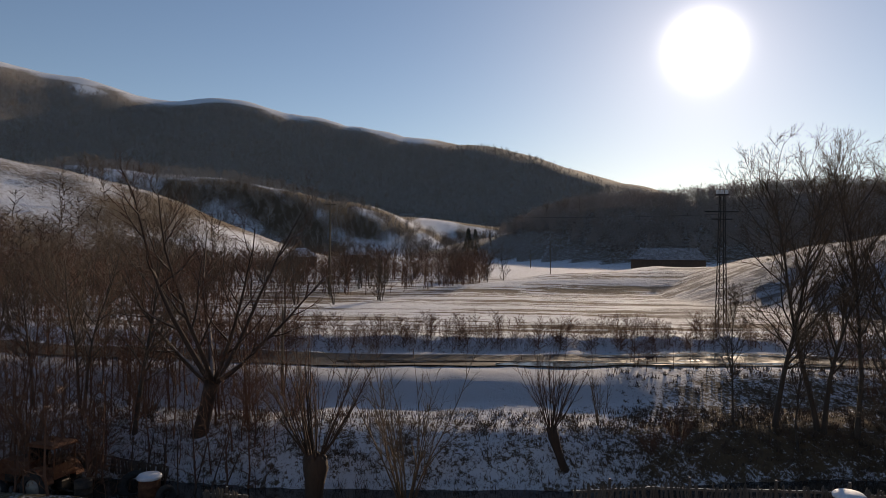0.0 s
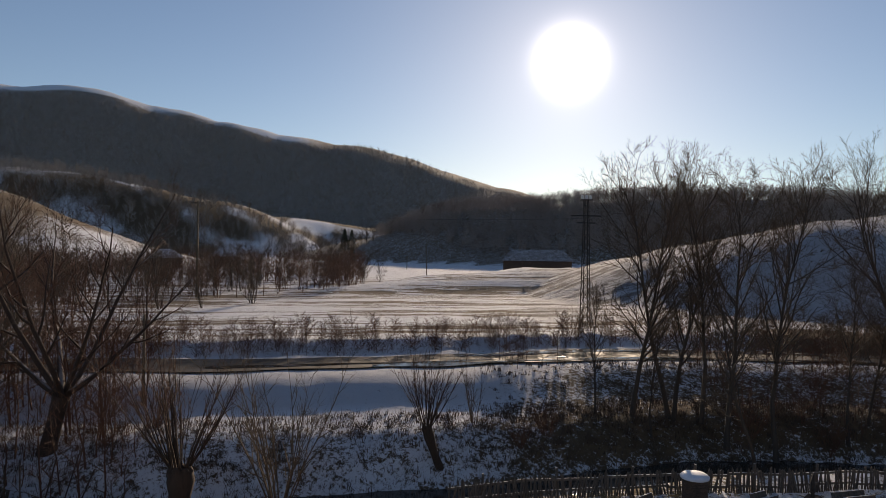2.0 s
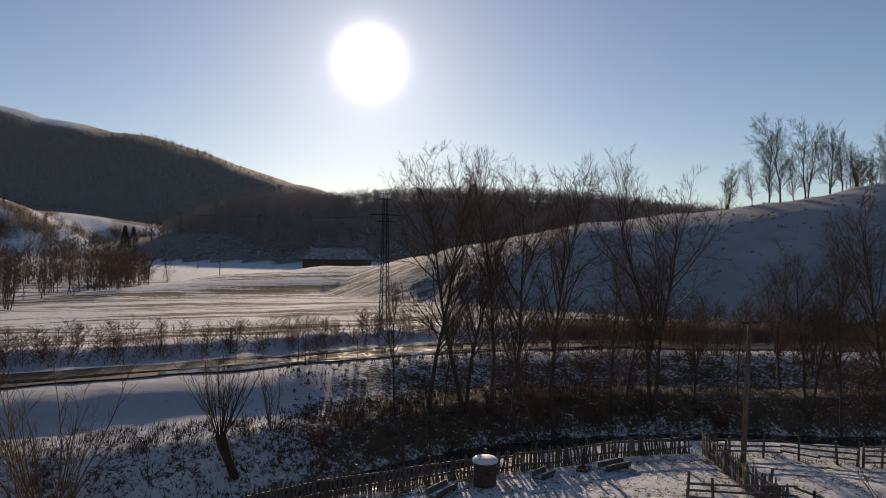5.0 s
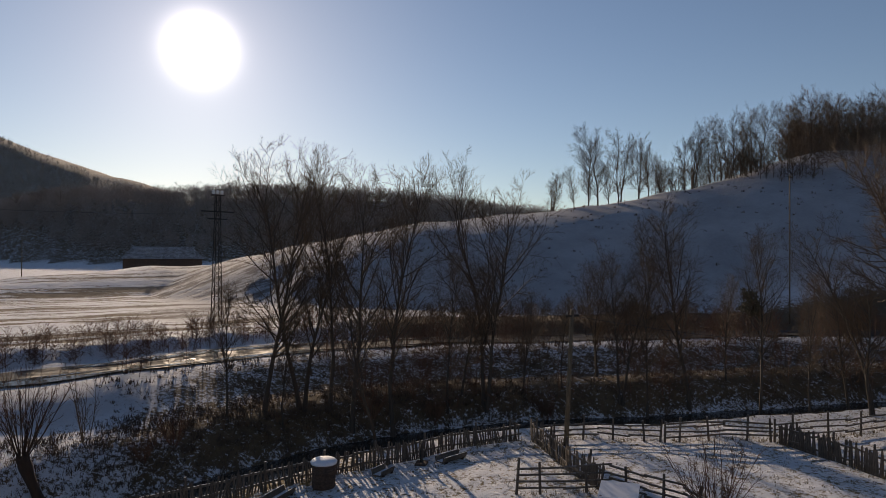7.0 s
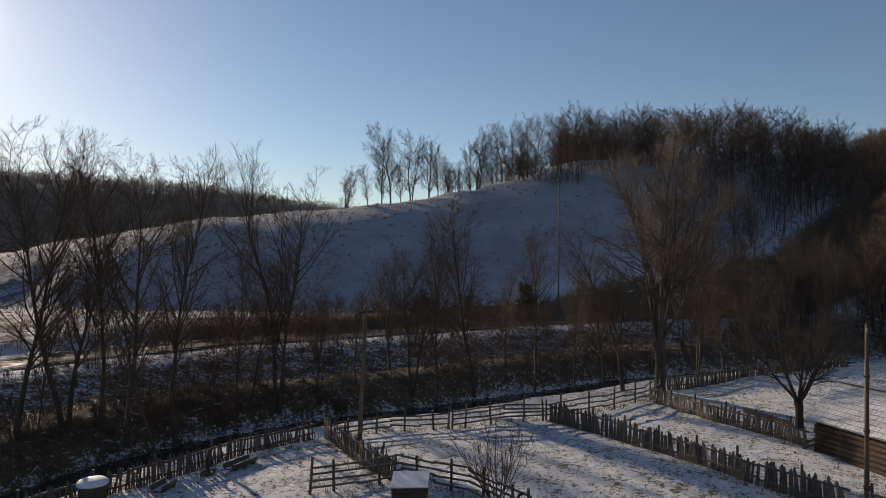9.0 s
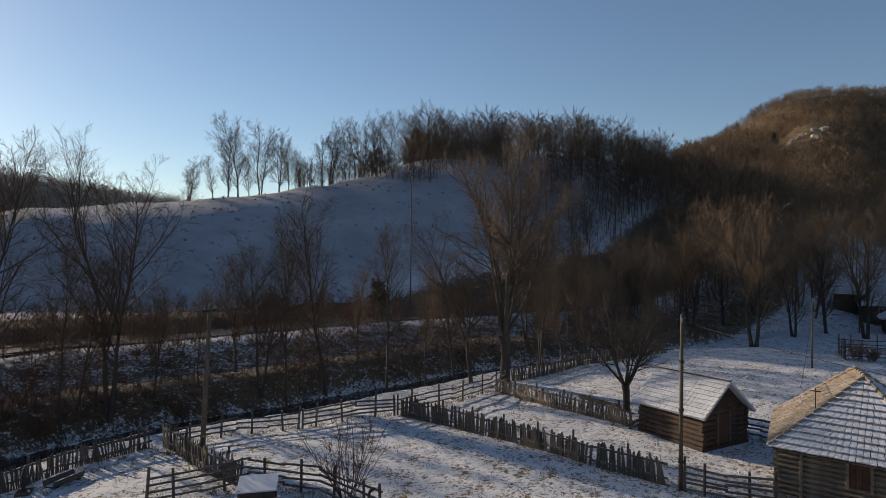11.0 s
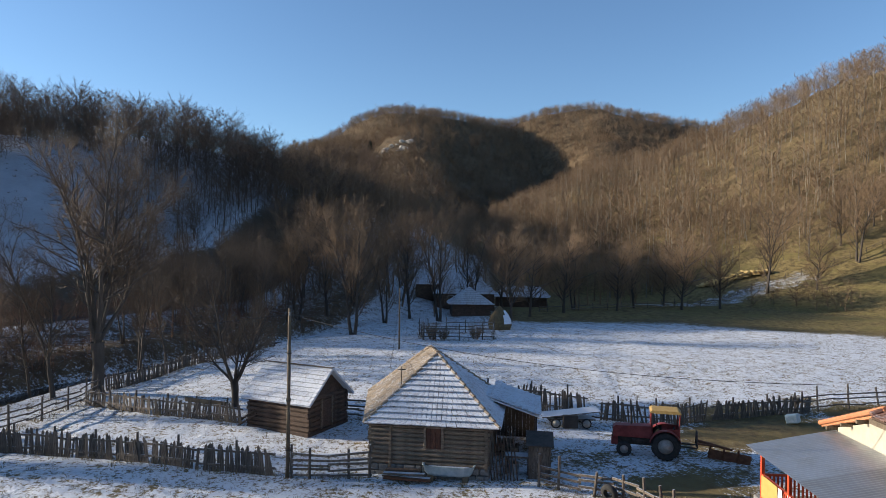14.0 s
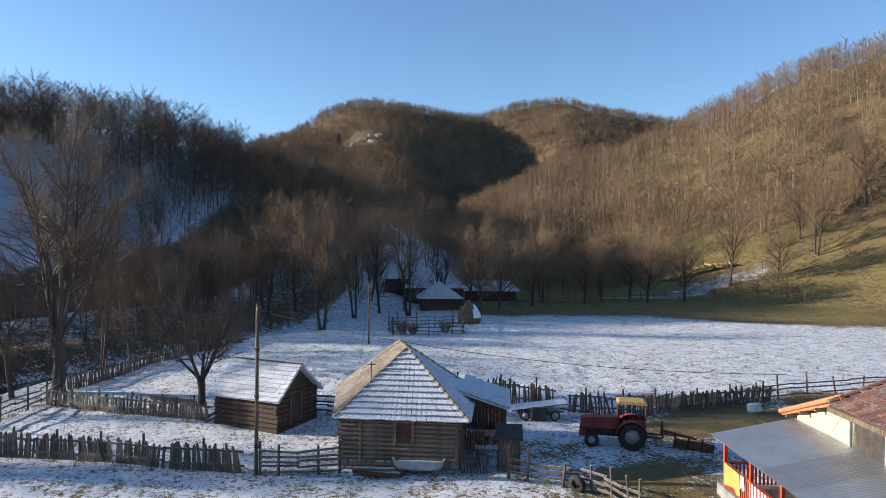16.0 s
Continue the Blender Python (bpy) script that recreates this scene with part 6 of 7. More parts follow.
# ------------------------------------------------------------ the house with the veranda
def house():
    root = thing("house", "village house with a red veranda and metal and tiled roofs", "house", pose(20.53, -16.53, 0, 0, 0, 162.7))
    r = random.Random(31)
    L = 15.0
    part("plinth", Shape().box((-0.35, 0.35, -0.2), (L, 3.1, 0.42), None, 0.03), M_CONCRETE, root, "pale concrete plinth")
    # cream end wall with a sloping top, under the lean roof
    part("cream_wall", Shape().prism([(-0.05, 0.4), (3.5, 0.4), (3.5, 4.2), (-0.05, 3.02)], 3.1, 3.35, "y"), M_CREAM, root, "cream plastered wall")
    part("side_wall", Shape().box((-0.05, 3.35, 0.2), (0.2, 9.5, 3.0)), M_CREAM, root)
    part("grey_wall", Shape().box((3.5, 3.1, 0.4), (L, 3.35, 4.35)), M_GREYWALL, root, "dark grey boarded wall")
    part("gable_wall", Shape().prism([(3.1, 0.2), (9.9, 0.2), (9.9, 4.35), (6.5, 5.75), (3.1, 4.35)], 3.5, 3.75), M_CREAM, root)
    part("back_wall", Shape().box((0, 9.5, 0.0), (L, 9.75, 4.3)), M_CREAM, root)
    part("corner_pipe", Shape().rod((3.42, 3.04, 2.6), (3.42, 3.04, 4.2), 0.045, None, 8), M_WOOL, root, "grey downpipe")
    for x in (5.15, 8.6, 11.4):
        win = part("window", Shape().box((x, 3.02, 2.75), (x + 1.15, 3.12, 2.85)).box((x, 3.02, 3.85), (x + 1.15, 3.12, 3.95)).box((x, 3.02, 2.85), (x + 0.1, 3.12, 3.85)).box(
            (x + 1.05, 3.02, 2.85), (x + 1.15, 3.12, 3.85)).box((x + 0.53, 3.03, 2.85), (x + 0.62, 3.11, 3.85)), M_WHITE, root, "white window frame")
        for dx in (0.1, 0.62):
            part("pane", Shape().box((x + dx, 3.07, 2.85), (x + dx + 0.43, 3.085, 3.85)), M_GLASS, win)
    # the lean roof beyond the gable, seen at its verge
    lean = part("lean_roof", Shape().slab([(-0.55, 2.85, 3.0), (3.5, 2.85, 4.42), (3.5, 9.9, 4.42), (-0.55, 9.9, 3.0)], 0.08), M_ORANGE, root, "orange tiled lean roof")
    for k in range(13):
        x0, x1 = -0.58 + 0.3 * k, -0.58 + 0.3 * (k + 1.1)
        part("verge_tile", Shape().rod((x0, 2.84, 3.06 + 0.3 * k * 0.369), (x1, 2.84, 3.05 + 0.3 * (k + 1.1) * 0.369), 0.10, 0.085, 8), M_ORANGE, lean)
    for k in range(4):
        x = 0.0 + 0.95 * k
        part("rafter_end", Shape().box((x, 2.72, 2.98 + x * 0.369), (x + 0.1, 3.3, 3.10 + x * 0.369)), M_POLE, lean)
    part("tiles", tile_courses(((-0.55, 9.9, 3.02), (-0.55, 2.9, 3.02), (3.3, 2.9, 4.44), (3.3, 9.9, 4.44)), 10, 0.24, 0.03, r), M_TILE_RED, lean)
    # the main tiled roof
    ze, yr, zr = 4.22, 6.5, 5.80
    main = part("main_roof", Shape().slab([(3.25, 2.45, ze), (L, 2.45, ze), (L, yr, zr), (3.25, yr, zr)], 0.08).slab([(L, 10.4, ze), (3.25, 10.4, ze), (3.25, yr, zr), (L, yr, zr)], 0.08), M_DARKLOG, root)
    part("tiles_front", tile_courses(((3.25, 2.45, ze), (L, 2.45, ze), (L, yr, zr), (3.25, yr, zr)), 12, 0.24, 0.035, r), M_TILE_RED, main, "weathered red tiles with traces of snow")
    part("tiles_back", tile_courses(((L, 10.4, ze), (3.25, 10.4, ze), (3.25, yr, zr), (L, yr, zr)), 12, 0.4, 0.035, r), M_TILE_RED, main)
    for k in range(16):
        part("ridge_tile", Shape().rod((3.25 + 0.4 * k, yr, zr + 0.07), (3.25 + 0.4 * k + 0.43, yr, zr + 0.06), 0.10, 0.085, 8), M_TILE_RED, main)
    for k in range(11):
        f0, f1 = k / 11, (k + 1.1) / 11
        a, b = Vector((3.25, 2.45, ze + 0.08)).lerp(Vector((3.25, yr, zr + 0.08)), f0), Vector((3.25, 2.45, ze + 0.08)).lerp(Vector((3.25, yr, zr + 0.08)), f1)
        part("verge_tile", Shape().rod(a, b, 0.09, 0.075, 8), M_TILE_RED, main)
    part("fascia", Shape().box((3.2, 2.42, ze - 0.22), (L, 2.46, ze - 0.06)), M_POLE, main)
    # the veranda's sheet-metal roof: ribbed sheets
    zl, zh = 2.30, 2.92
    sheets = []
    n_sheet = 7
    for k in range(n_sheet):
        x0, x1 = -0.12 + k * 1.95, -0.12 + (k + 1) * 1.95 + 0.06
        s = Shape()
        ribs = 13
        prof = []
        for j in range(ribs * 2 + 1):
            prof.append((x0 + (x1 - x0) * j / (ribs * 2), 0.018 * (j % 2) + 0.004 * (k % 2)))
        pts, faces = [], []
        for y, z in ((-0.02, zl), (3.09, zh)):
            pts += [(x, y, z + h) for x, h in prof]
        m = len(prof)
        faces = [(j, j + 1, m + j + 1, m + j) for j in range(m - 1)]
        pts += [(x, y, z - 0.012) for x, y, z in pts]
        faces += [(2 * m + j + 1, 2 * m + j, 3 * m + j, 3 * m + j + 1) for j in range(m - 1)]
        faces += [(j + 1, j, 2 * m + j, 2 * m + j + 1) for j in range(m - 1)]
        s.add(pts, faces)
        part("roof_sheet", s, M_TIN, root, "ribbed grey sheet-metal roof")
    part("eave_beam", Shape().box((-0.05, 0.45, 2.24), (L, 0.57, 2.36)), M_RED, root)
    for k in range(7):
        x = 0.05 + 2.1 * k
        part("post", Shape().box((x - 0.06, 0.45, 0.4), (x + 0.06, 0.57, 2.26), None, 0.01), M_RED, root, "red wooden post")
    railing = part("railing", Shape().box((0.0, 0.47, 1.24), (L, 0.55, 1.32)).box((0.0, 0.48, 0.55), (L, 0.54, 0.62)).box((0.02, 0.5, 1.24), (0.1, 3.1, 1.32)), M_RED, root, "red painted railing")
    slat = Shape().box((-0.035, -0.012, 0.0), (0.035, 0.012, 0.78)).mesh("slat", M_RED)
    for k in range(64):
        piece("slat", slat, railing, Matrix.Translation((0.18 + 0.14 * k, 0.46, 0.47)))
    for k in range(17):
        piece("slat", slat, railing, Matrix.Translation((0.06, 0.62 + 0.145 * k, 0.47)) @ Matrix.Rotation(radians(90), 4, "Z"))
    return root


house()


def laundry(name, label, material, x0, x1, top, drop, seed):
    """A cloth hung over the veranda railing."""
    r = random.Random(seed)
    m = pose(20.53, -16.53, 0, 0, 0, 162.7)
    nx, nz = 12, 8
    verts, faces = [], []
    for layer in (0, 1):
        for j in range(nz + 1):
            for i in range(nx + 1):
                x = x0 + (x1 - x0) * i / nx
                sway = 0.025 * math.sin(i * 1.3 + seed) * j / nz
                z = top - (drop + 0.06 * math.sin(i * 0.6 + seed)) * j / nz
                verts.append(m @ Vector((x, 0.40 - sway - 0.008 * layer, z)))
    w = nx + 1
    half = (nz + 1) * w
    for j in range(nz):
        for i in range(nx):
            a = j * w + i
            faces += [(a, a + 1, a + w + 1, a + w), (half + a + 1, half + a, half + a + w, half + a + w + 1)]
    ob = mesh_object(name, verts, faces, material, None, True)
    tagged(ob, label, "cloth", "washing on the veranda")


laundry("blanket", "ochre blanket hung over the red railing", M_OCHRE, 0.25, 1.5, 1.34, 0.72, 1)
laundry("towel", "white towel hung over the red railing", M_WHITE, 1.58, 1.85, 1.34, 0.42, 2)
laundry("blanket", "red and white striped blanket on the railing", M_STRIPED, 2.25, 3.6, 1.34, 0.85, 3)
laundry("towel", "yellow cloth hung over the red railing", M_OCHRE, 4.5, 5.1, 1.34, 0.5, 4)


# ------------------------------------------------------------ tractors and farm gear
def wheel(root, name, x, y, r, w, rim, lugs):
    """A wheel in the plane x-z, with its tyre, lugs and rim."""
    m = Matrix.Translation((x, y, r)) @ Matrix.Rotation(radians(90), 4, "X")
    hub = new(name)
    hub.parent = root
    part("tyre", Shape().turned([(rim, -w / 2), (r * 0.86, -w / 2), (r * 0.95, -w * 0.42), (r * 0.965, 0), (r * 0.95, w * 0.42), (r * 0.86, w / 2), (rim, w / 2), (rim * 0.97, 0), (rim, -w / 2)], 28, m).uncapped(), M_RUBBER, hub, "", True)
    s = Shape()
    for k in range(lugs):
        a = 2 * math.pi * k / lugs
        for sgn in (-1, 1):
            t = Matrix.Translation((x, y, r)) @ Matrix.Rotation(a + (math.pi / lugs if sgn > 0 else 0), 4, "Y") @ Matrix.Translation((0, sgn * w * 0.24, r * 0.96)) @ Matrix.Rotation(radians(sgn * 35), 4, "Z")
            s.box((-r * 0.03, -w * 0.27, -0.01), (r * 0.03, w * 0.27, r * 0.05), t)
    part("tread", s, M_RUBBER, hub)
    part("rim", Shape().turned([(rim * 0.98, -w * 0.4), (rim * 0.9, -w * 0.1), (rim * 0.35, -w * 0.02), (rim * 0.3, w * 0.1), (rim * 0.35, w * 0.14), (rim * 0.9, w * 0.12), (rim * 0.98, w * 0.4)], 22, m), M_RIM, hub, "grey steel rim", True)
    b = Shape()
    for k in range(6):
        a = 2 * math.pi * k / 6
        b.rod((x + math.cos(a) * rim * 0.5, y - w * 0.2, r + math.sin(a) * rim * 0.5), (x + math.cos(a) * rim * 0.5, y + w * 0.2, r + math.sin(a) * rim * 0.5), 0.018, None, 6)
    part("wheel_bolts", b, M_IRON, hub)
    return hub


def tractor(label, m, paint, roof):
    root = thing("tractor", label, "tractor", m, "farm tractors")
    part("bonnet", Shape().prism([(0.55, 0.85), (2.35, 0.85), (2.42, 0.95), (2.42, 1.28), (2.30, 1.38), (0.55, 1.44)], -0.29, 0.29, "y"), paint, root, "faded red bonnet")
    part("grille", Shape().box((2.42, -0.22, 0.82), (2.46, 0.22, 1.24), None, 0.008), M_IRON, root)
    for y in (-0.19, 0.19):
        part("headlight", Shape().turned([(0.09, 0.0), (0.1, 0.05), (0.06, 0.09)], 12, Matrix.Translation((2.42, y, 1.1)) @ Matrix.Rotation(radians(90), 4, "Y")), M_WHITE, root, "round glass headlight")
    part("engine", Shape().box((0.4, -0.21, 0.48), (2.2, 0.21, 0.85), None, 0.03).box((0.9, -0.3, 0.6), (1.5, 0.3, 0.8), None, 0.03), M_IRON, root)
    part("gearbox", Shape().box((-0.75, -0.24, 0.42), (0.45, 0.24, 0.85), None, 0.04), M_IRON, root)
    part("front_bolster", Shape().box((2.05, -0.2, 0.4), (2.5, 0.2, 0.82), None, 0.03), paint, root)
    part("front_axle", Shape().box((1.83, -0.62, 0.33), (1.97, 0.62, 0.43), None, 0.02), M_IRON, root)
    part("exhaust_pipe", Shape().rod((1.55, -0.16, 1.38), (1.55, -0.16, 1.78), 0.05, 0.05, 10).rod((1.55, -0.16, 1.78), (1.58, -0.16, 2.02), 0.028, None, 8), M_IRON, root)
    for y in (-0.72, 0.72):
        fender = Shape()
        for k in range(9):
            t0, t1 = radians(12 + 17 * k), radians(12 + 17 * (k + 1))
            p = [(0.74 * math.cos(t), 0.66 + 0.74 * math.sin(t)) for t in (t0, t1)]
            fender.slab([(p[0][0], y - 0.2, p[0][1]), (p[0][0], y + 0.2, p[0][1]), (p[1][0], y + 0.2, p[1][1]), (p[1][0], y - 0.2, p[1][1])], 0.02)
        part("fender", fender, paint, root)
        wheel(root, "rear_wheel", 0.0, y, 0.66, 0.34, 0.36, 20)
    for y in (-0.66, 0.66):
        wheel(root, "front_wheel", 1.9, y, 0.36, 0.17, 0.2, 14)
    cab = new("cab")
    cab.parent = root
    for x, y, lean in ((0.62, -0.46, 0.03), (0.62, 0.46, 0.03), (-0.62, -0.5, -0.05), (-0.62, 0.5, -0.05)):
        part("pillar", Shape().rod((x, y, 0.95), (x + lean, y * 0.96, 2.2), 0.03, None, 6), paint, cab)
    part("rear_sheet", Shape().box((-0.68, -0.5, 0.95), (-0.64, 0.5, 1.5), None, 0.01), paint, cab)
    part("dash_sheet", Shape().box((0.58, -0.46, 0.95), (0.64, 0.46, 1.5), None, 0.01), paint, cab)
    for y in (-0.5, 0.48):
        part("side_sheet", Shape().box((-0.62, y, 0.9), (0.1, y + 0.02, 1.42), None, 0.006), paint, cab)
    part("windscreen", Shape().box((0.61, -0.43, 1.52), (0.622, 0.43, 2.16)), M_GLASS, cab)
    part("roof", Shape().prism([(-0.72, 2.14), (0.70, 2.14), (0.71, 2.2), (0.6, 2.28), (-0.6, 2.28), (-0.73, 2.2)], -0.55, 0.55, "y"), roof, cab, "ochre cab roof")
    part("seat", Shape().box((-0.4, -0.22, 0.95), (0.0, 0.22, 1.05), None, 0.03).box((-0.48, -0.22, 1.0), (-0.4, 0.22, 1.4), None, 0.03), M_RUBBER, root)
    ring = Shape()
    for k in range(14):
        a, b = 2 * math.pi * k / 14, 2 * math.pi * (k + 1) / 14
        ring.rod((0.34 + 0.08 * math.cos(a), 0.19 * math.sin(a), 1.42 + 0.17 * math.cos(a)), (0.34 + 0.08 * math.cos(b), 0.19 * math.sin(b), 1.42 + 0.17 * math.cos(b)), 0.014, None, 5)
    part("steering_wheel", ring.rod((0.34, 0, 1.42), (0.6, 0, 1.25), 0.018, None, 6), M_IRON, root)
    for y in (-0.28, 0.28):
        part("lift_arm", Shape().rod((-0.6, y, 0.6), (-1.45, y * 1.2, 0.55), 0.035, None, 6), M_IRON, root)
    return root


tractor("old faded red tractor with an ochre cab roof in the yard", pose(26.75, -17.1, level(26.5, -16.5), 0, 0, 61.5) @ Matrix.Scale(0.94, 4), M_TRACTOR, M_CABROOF)
tractor("rusty old tractor parked among junk by the creek", pose(-16.3, 25.6, level(-16.3, 25.6), 0, 0, 165), M_RUST, M_RUST)


def plough():
    root = thing("plough", "rusty two-furrow plough standing behind the tractor", "plough", pose(26.15, -18.35, level(26.0, -18.75), 0, 0, 61.5))
    part("beam", Shape().rod((0.0, -0.3, 0.75), (-1.45, 0.4, 0.62), 0.07, 0.05, 6).rod((0.0, 0.3, 0.75), (-0.9, 0.1, 0.65), 0.05, None, 6), M_RUST, root)
    part("headstock", Shape().rod((0, -0.3, 0.6), (0, 0, 1.25), 0.04, None, 6).rod((0, 0.3, 0.6), (0, 0, 1.25), 0.04, None, 6).rod((0, -0.4, 0.6), (0, 0.4, 0.6), 0.04, None, 6), M_IRON, root)
    for k in range(3):
        x, y = -0.5 - 0.55 * k, 0.0 + 0.22 * k
        part("mouldboard", Shape().slab([(x, y, 0.06), (x - 0.5, y + 0.28, 0.10), (x - 0.55, y + 0.38, 0.52), (x - 0.05, y + 0.02, 0.50)], 0.03).rod((x, y, 0.1), (x - 0.1, y + 0.05, 0.65), 0.045, None, 6), M_RUST, root)


plough()


def wagon():
    root = thing("farm_wagon", "old wooden cart under a snowy board by the fence", "wagon", pose(32.4, -15.0, level(32.4, -15.0), 0, 0, -105))
    part("bed", Shape().box((-1.2, -0.5, 0.40), (1.3, 0.5, 0.48), None, 0.01), M_BOARD, root)
    part("cover_board", Shape().slab([(-1.5, -0.55, 0.55), (1.5, -0.55, 0.9), (1.5, 0.5, 0.95), (-1.5, 0.5, 0.6)], 0.05), M_BOARD, root, "snow-covered board")
    for x in (-0.8, 0.8):
        part("axle", Shape().rod((x, -0.62, 0.27), (x, 0.62, 0.27), 0.04, None, 6), M_IRON, root)
        for y in (-0.62, 0.62):
            wheel(root, "cart_wheel", x, y, 0.27, 0.10, 0.2, 6)
    part("box", Shape().box((-0.45, -0.75, 0.05), (0.35, -0.55, 0.72), None, 0.02), M_GREYWALL, root)
    part("drawbar", Shape().rod((1.2, 0, 0.5), (2.9, 0.2, 0.25), 0.05, 0.04, 6), M_DARKLOG, root)


wagon()


def bathtub():
    root = thing("bathtub", "old enamel bathtub used as a trough before the hut", "bathtub", pose(25.85, -6.7, level(25.9, -6.7), 0, 0, -111.8))
    s = Shape()
    rows = []
    for lx, ly, z in ((0.86, 0.26, 0.22), (0.98, 0.33, 0.35), (1.06, 0.38, 0.62), (1.10, 0.42, 0.64), (1.02, 0.34, 0.63), (0.9, 0.26, 0.34)):
        rows.append([(lx * math.copysign(abs(math.cos(a)) ** 0.5, math.cos(a)), ly * math.copysign(abs(math.sin(a)) ** 0.6, math.sin(a)), z) for a in [2 * math.pi * k / 28 for k in range(28)]])
    pts = [p for row in rows for p in row]
    faces = [tuple(range(27, -1, -1)), tuple(5 * 28 + k for k in range(28))]
    for k in range(5):
        faces += [(28 * k + j, 28 * k + (j + 1) % 28, 28 * k + 28 + (j + 1) % 28, 28 * k + 28 + j) for j in range(28)]
    part("tub", s.add(pts, faces), M_ENAMEL, root, "chipped pale enamel tub", True)
    part("ice", Shape().prism([(0.86 * math.cos(a), 0.25 * math.sin(a)) for a in [2 * math.pi * k / 20 for k in range(20)]], 0.5, 0.53, "z"), M_SNOWCAP, root, "snow and ice in the tub")
    for x in (-0.7, 0.7):
        part("block", Shape().box((x - 0.12, -0.3, -0.05), (x + 0.12, 0.3, 0.23), None, 0.015), M_POLE, root)


bathtub()


def planks_before_hut():
    for k, (x, y, z, ln) in enumerate(((0.4, -0.55, 0.12, 2.0), (0.5, -0.8, 0.1, 1.9), (0.45, -0.66, 0.24, 1.7), (0.5, -0.45, 0.30, 1.4))):
        ob = new("plank", Shape().box((0, -0.11, -0.035), (ln, 0.11, 0.035), None, 0.008).mesh("plank", (M_BOARD, M_RUST, M_BOARD, M_DARKLOG)[k]))
        ob.matrix_world = pose(27.25, -3.75, 0, 0, 0, -111.8) @ pose(x + 0.2, y, z, 0, 0, 4 * k - 6)
        tagged(ob, "weathered plank stacked by the hut's wall", "plank", "planks by the hut")
    m = pose(27.25, -3.75, 0, 0, 0, -111.8)
    r = random.Random(4)
    for k in range(9):
        x = 5.0 + 0.13 * k
        ob = new("pole_wood", Shape().rod((x, -0.15 + 0.1 * r.random(), 0.0), (x - 0.25, 0.5, 1.7 + 0.3 * r.random()), 0.03, 0.02, 6).mesh("pole_wood", M_DARKLOG))
        ob.matrix_world = m
        tagged(ob, "thin wooden pole leaning on the lean-to", "pole", "poles by the lean-to")
    ob = thing("workbench", "snow-covered low bench beside the lean-to", "bench", m @ pose(5.55, 0.9, 0))
    part("top", Shape().box((-0.1, -0.3, 0.72), (1.0, 0.3, 0.8), None, 0.015), M_BOARD, ob)
    part("tub", Shape().turned([(0.2, 0.0), (0.24, 0.5), (0.2, 0.5)], 14, Matrix.Translation((0.3, -0.1, 0))), M_WOOL, ob)
    for x in (0.0, 0.9):
        part("leg", Shape().box((x - 0.04, -0.25, 0), (x + 0.04, 0.25, 0.72)), M_DARKLOG, ob)


planks_before_hut()


def loose_tyre(label, x, y, r, tilt, turn, z=0.0):
    m = pose(x, y, level(x, y) + z, tilt, 0, turn)
    s = Shape().turned([(r * 0.55, -0.11), (r * 0.85, -0.12), (r, -0.05), (r, 0.05), (r * 0.85, 0.12), (r * 0.55, 0.11), (r * 0.5, 0.0), (r * 0.55, -0.11)], 24)
    s.f = s.f[2:]
    ob = new("tyre", s.mesh("tyre", M_RUBBER, True))
    ob.matrix_world = m
    tagged(ob, label, "tyre", "loose tyres")


loose_tyre("old tyre leaning on the yard fence", 22.35, -12.0, 0.34, 75, 30, 0.3)
loose_tyre("big worn tyre lying by the old tractor", -13.3, 26.3, 0.6, 62, 20, 0.45)
loose_tyre("worn tyre standing by the barrel", -11.6, 25.4, 0.42, 85, 60, 0.38)


def barrel(label, x, y, r, h, material, cap=True, name="barrel"):
    root = thing(name, label, "barrel", pose(x, y, level(x, y)))
    part("body", Shape().turned([(r * 0.96, 0), (r, 0.03), (r, h * 0.33), (r * 1.03, h * 0.35), (r, h * 0.37), (r, h * 0.65), (r * 1.03, h * 0.67), (r, h * 0.69), (r, h - 0.03), (r * 0.96, h)], 20), material, root, "", True)
    if cap:
        part("snow_cap", Shape().turned([(r * 1.12, h - 0.02), (r * 1.15, h + 0.06), (r * 0.95, h + 0.14), (r * 0.4, h + 0.18), (0.02, h + 0.19)], 20), M_SNOWCAP, root, "rounded cap of snow", True)


barrel("brown barrel with a rounded cap of snow", 13.2, 22.9, 0.46, 0.95, M_DARKLOG)
barrel("rusty barrel topped with snow among the junk", -12.5, 25.9, 0.42, 0.95, M_RUST)
barrel("small dark barrel by the old tractor", -14.6, 24.9, 0.32, 0.75, M_IRON, False)


def trough(label, x, y, turn, ln):
    root = thing("trough", label, "trough", pose(x, y, level(x, y), 0, 0, turn))
    part("body", Shape().prism([(-0.3, 0.3), (-0.22, 0.05), (0.22, 0.05), (0.3, 0.3), (0.25, 0.3), (0.18, 0.1), (-0.18, 0.1), (-0.25, 0.3)], -ln / 2, ln / 2), M_BOARD, root)
    for x1 in (-ln * 0.35, ln * 0.35):
        part("foot", Shape().box((x1 - 0.05, -0.26, -0.05), (x1 + 0.05, 0.26, 0.08)), M_DARKLOG, root)


trough("snowy wooden trough beside the picket fence", 19.5, 22.5, 5, 1.5)
trough("overturned dark trough by the creek fence", 11.3, 22.9, 30, 1.4)
trough("small snow-dusted trough by the fence", 15.9, 22.7, 20, 0.9)


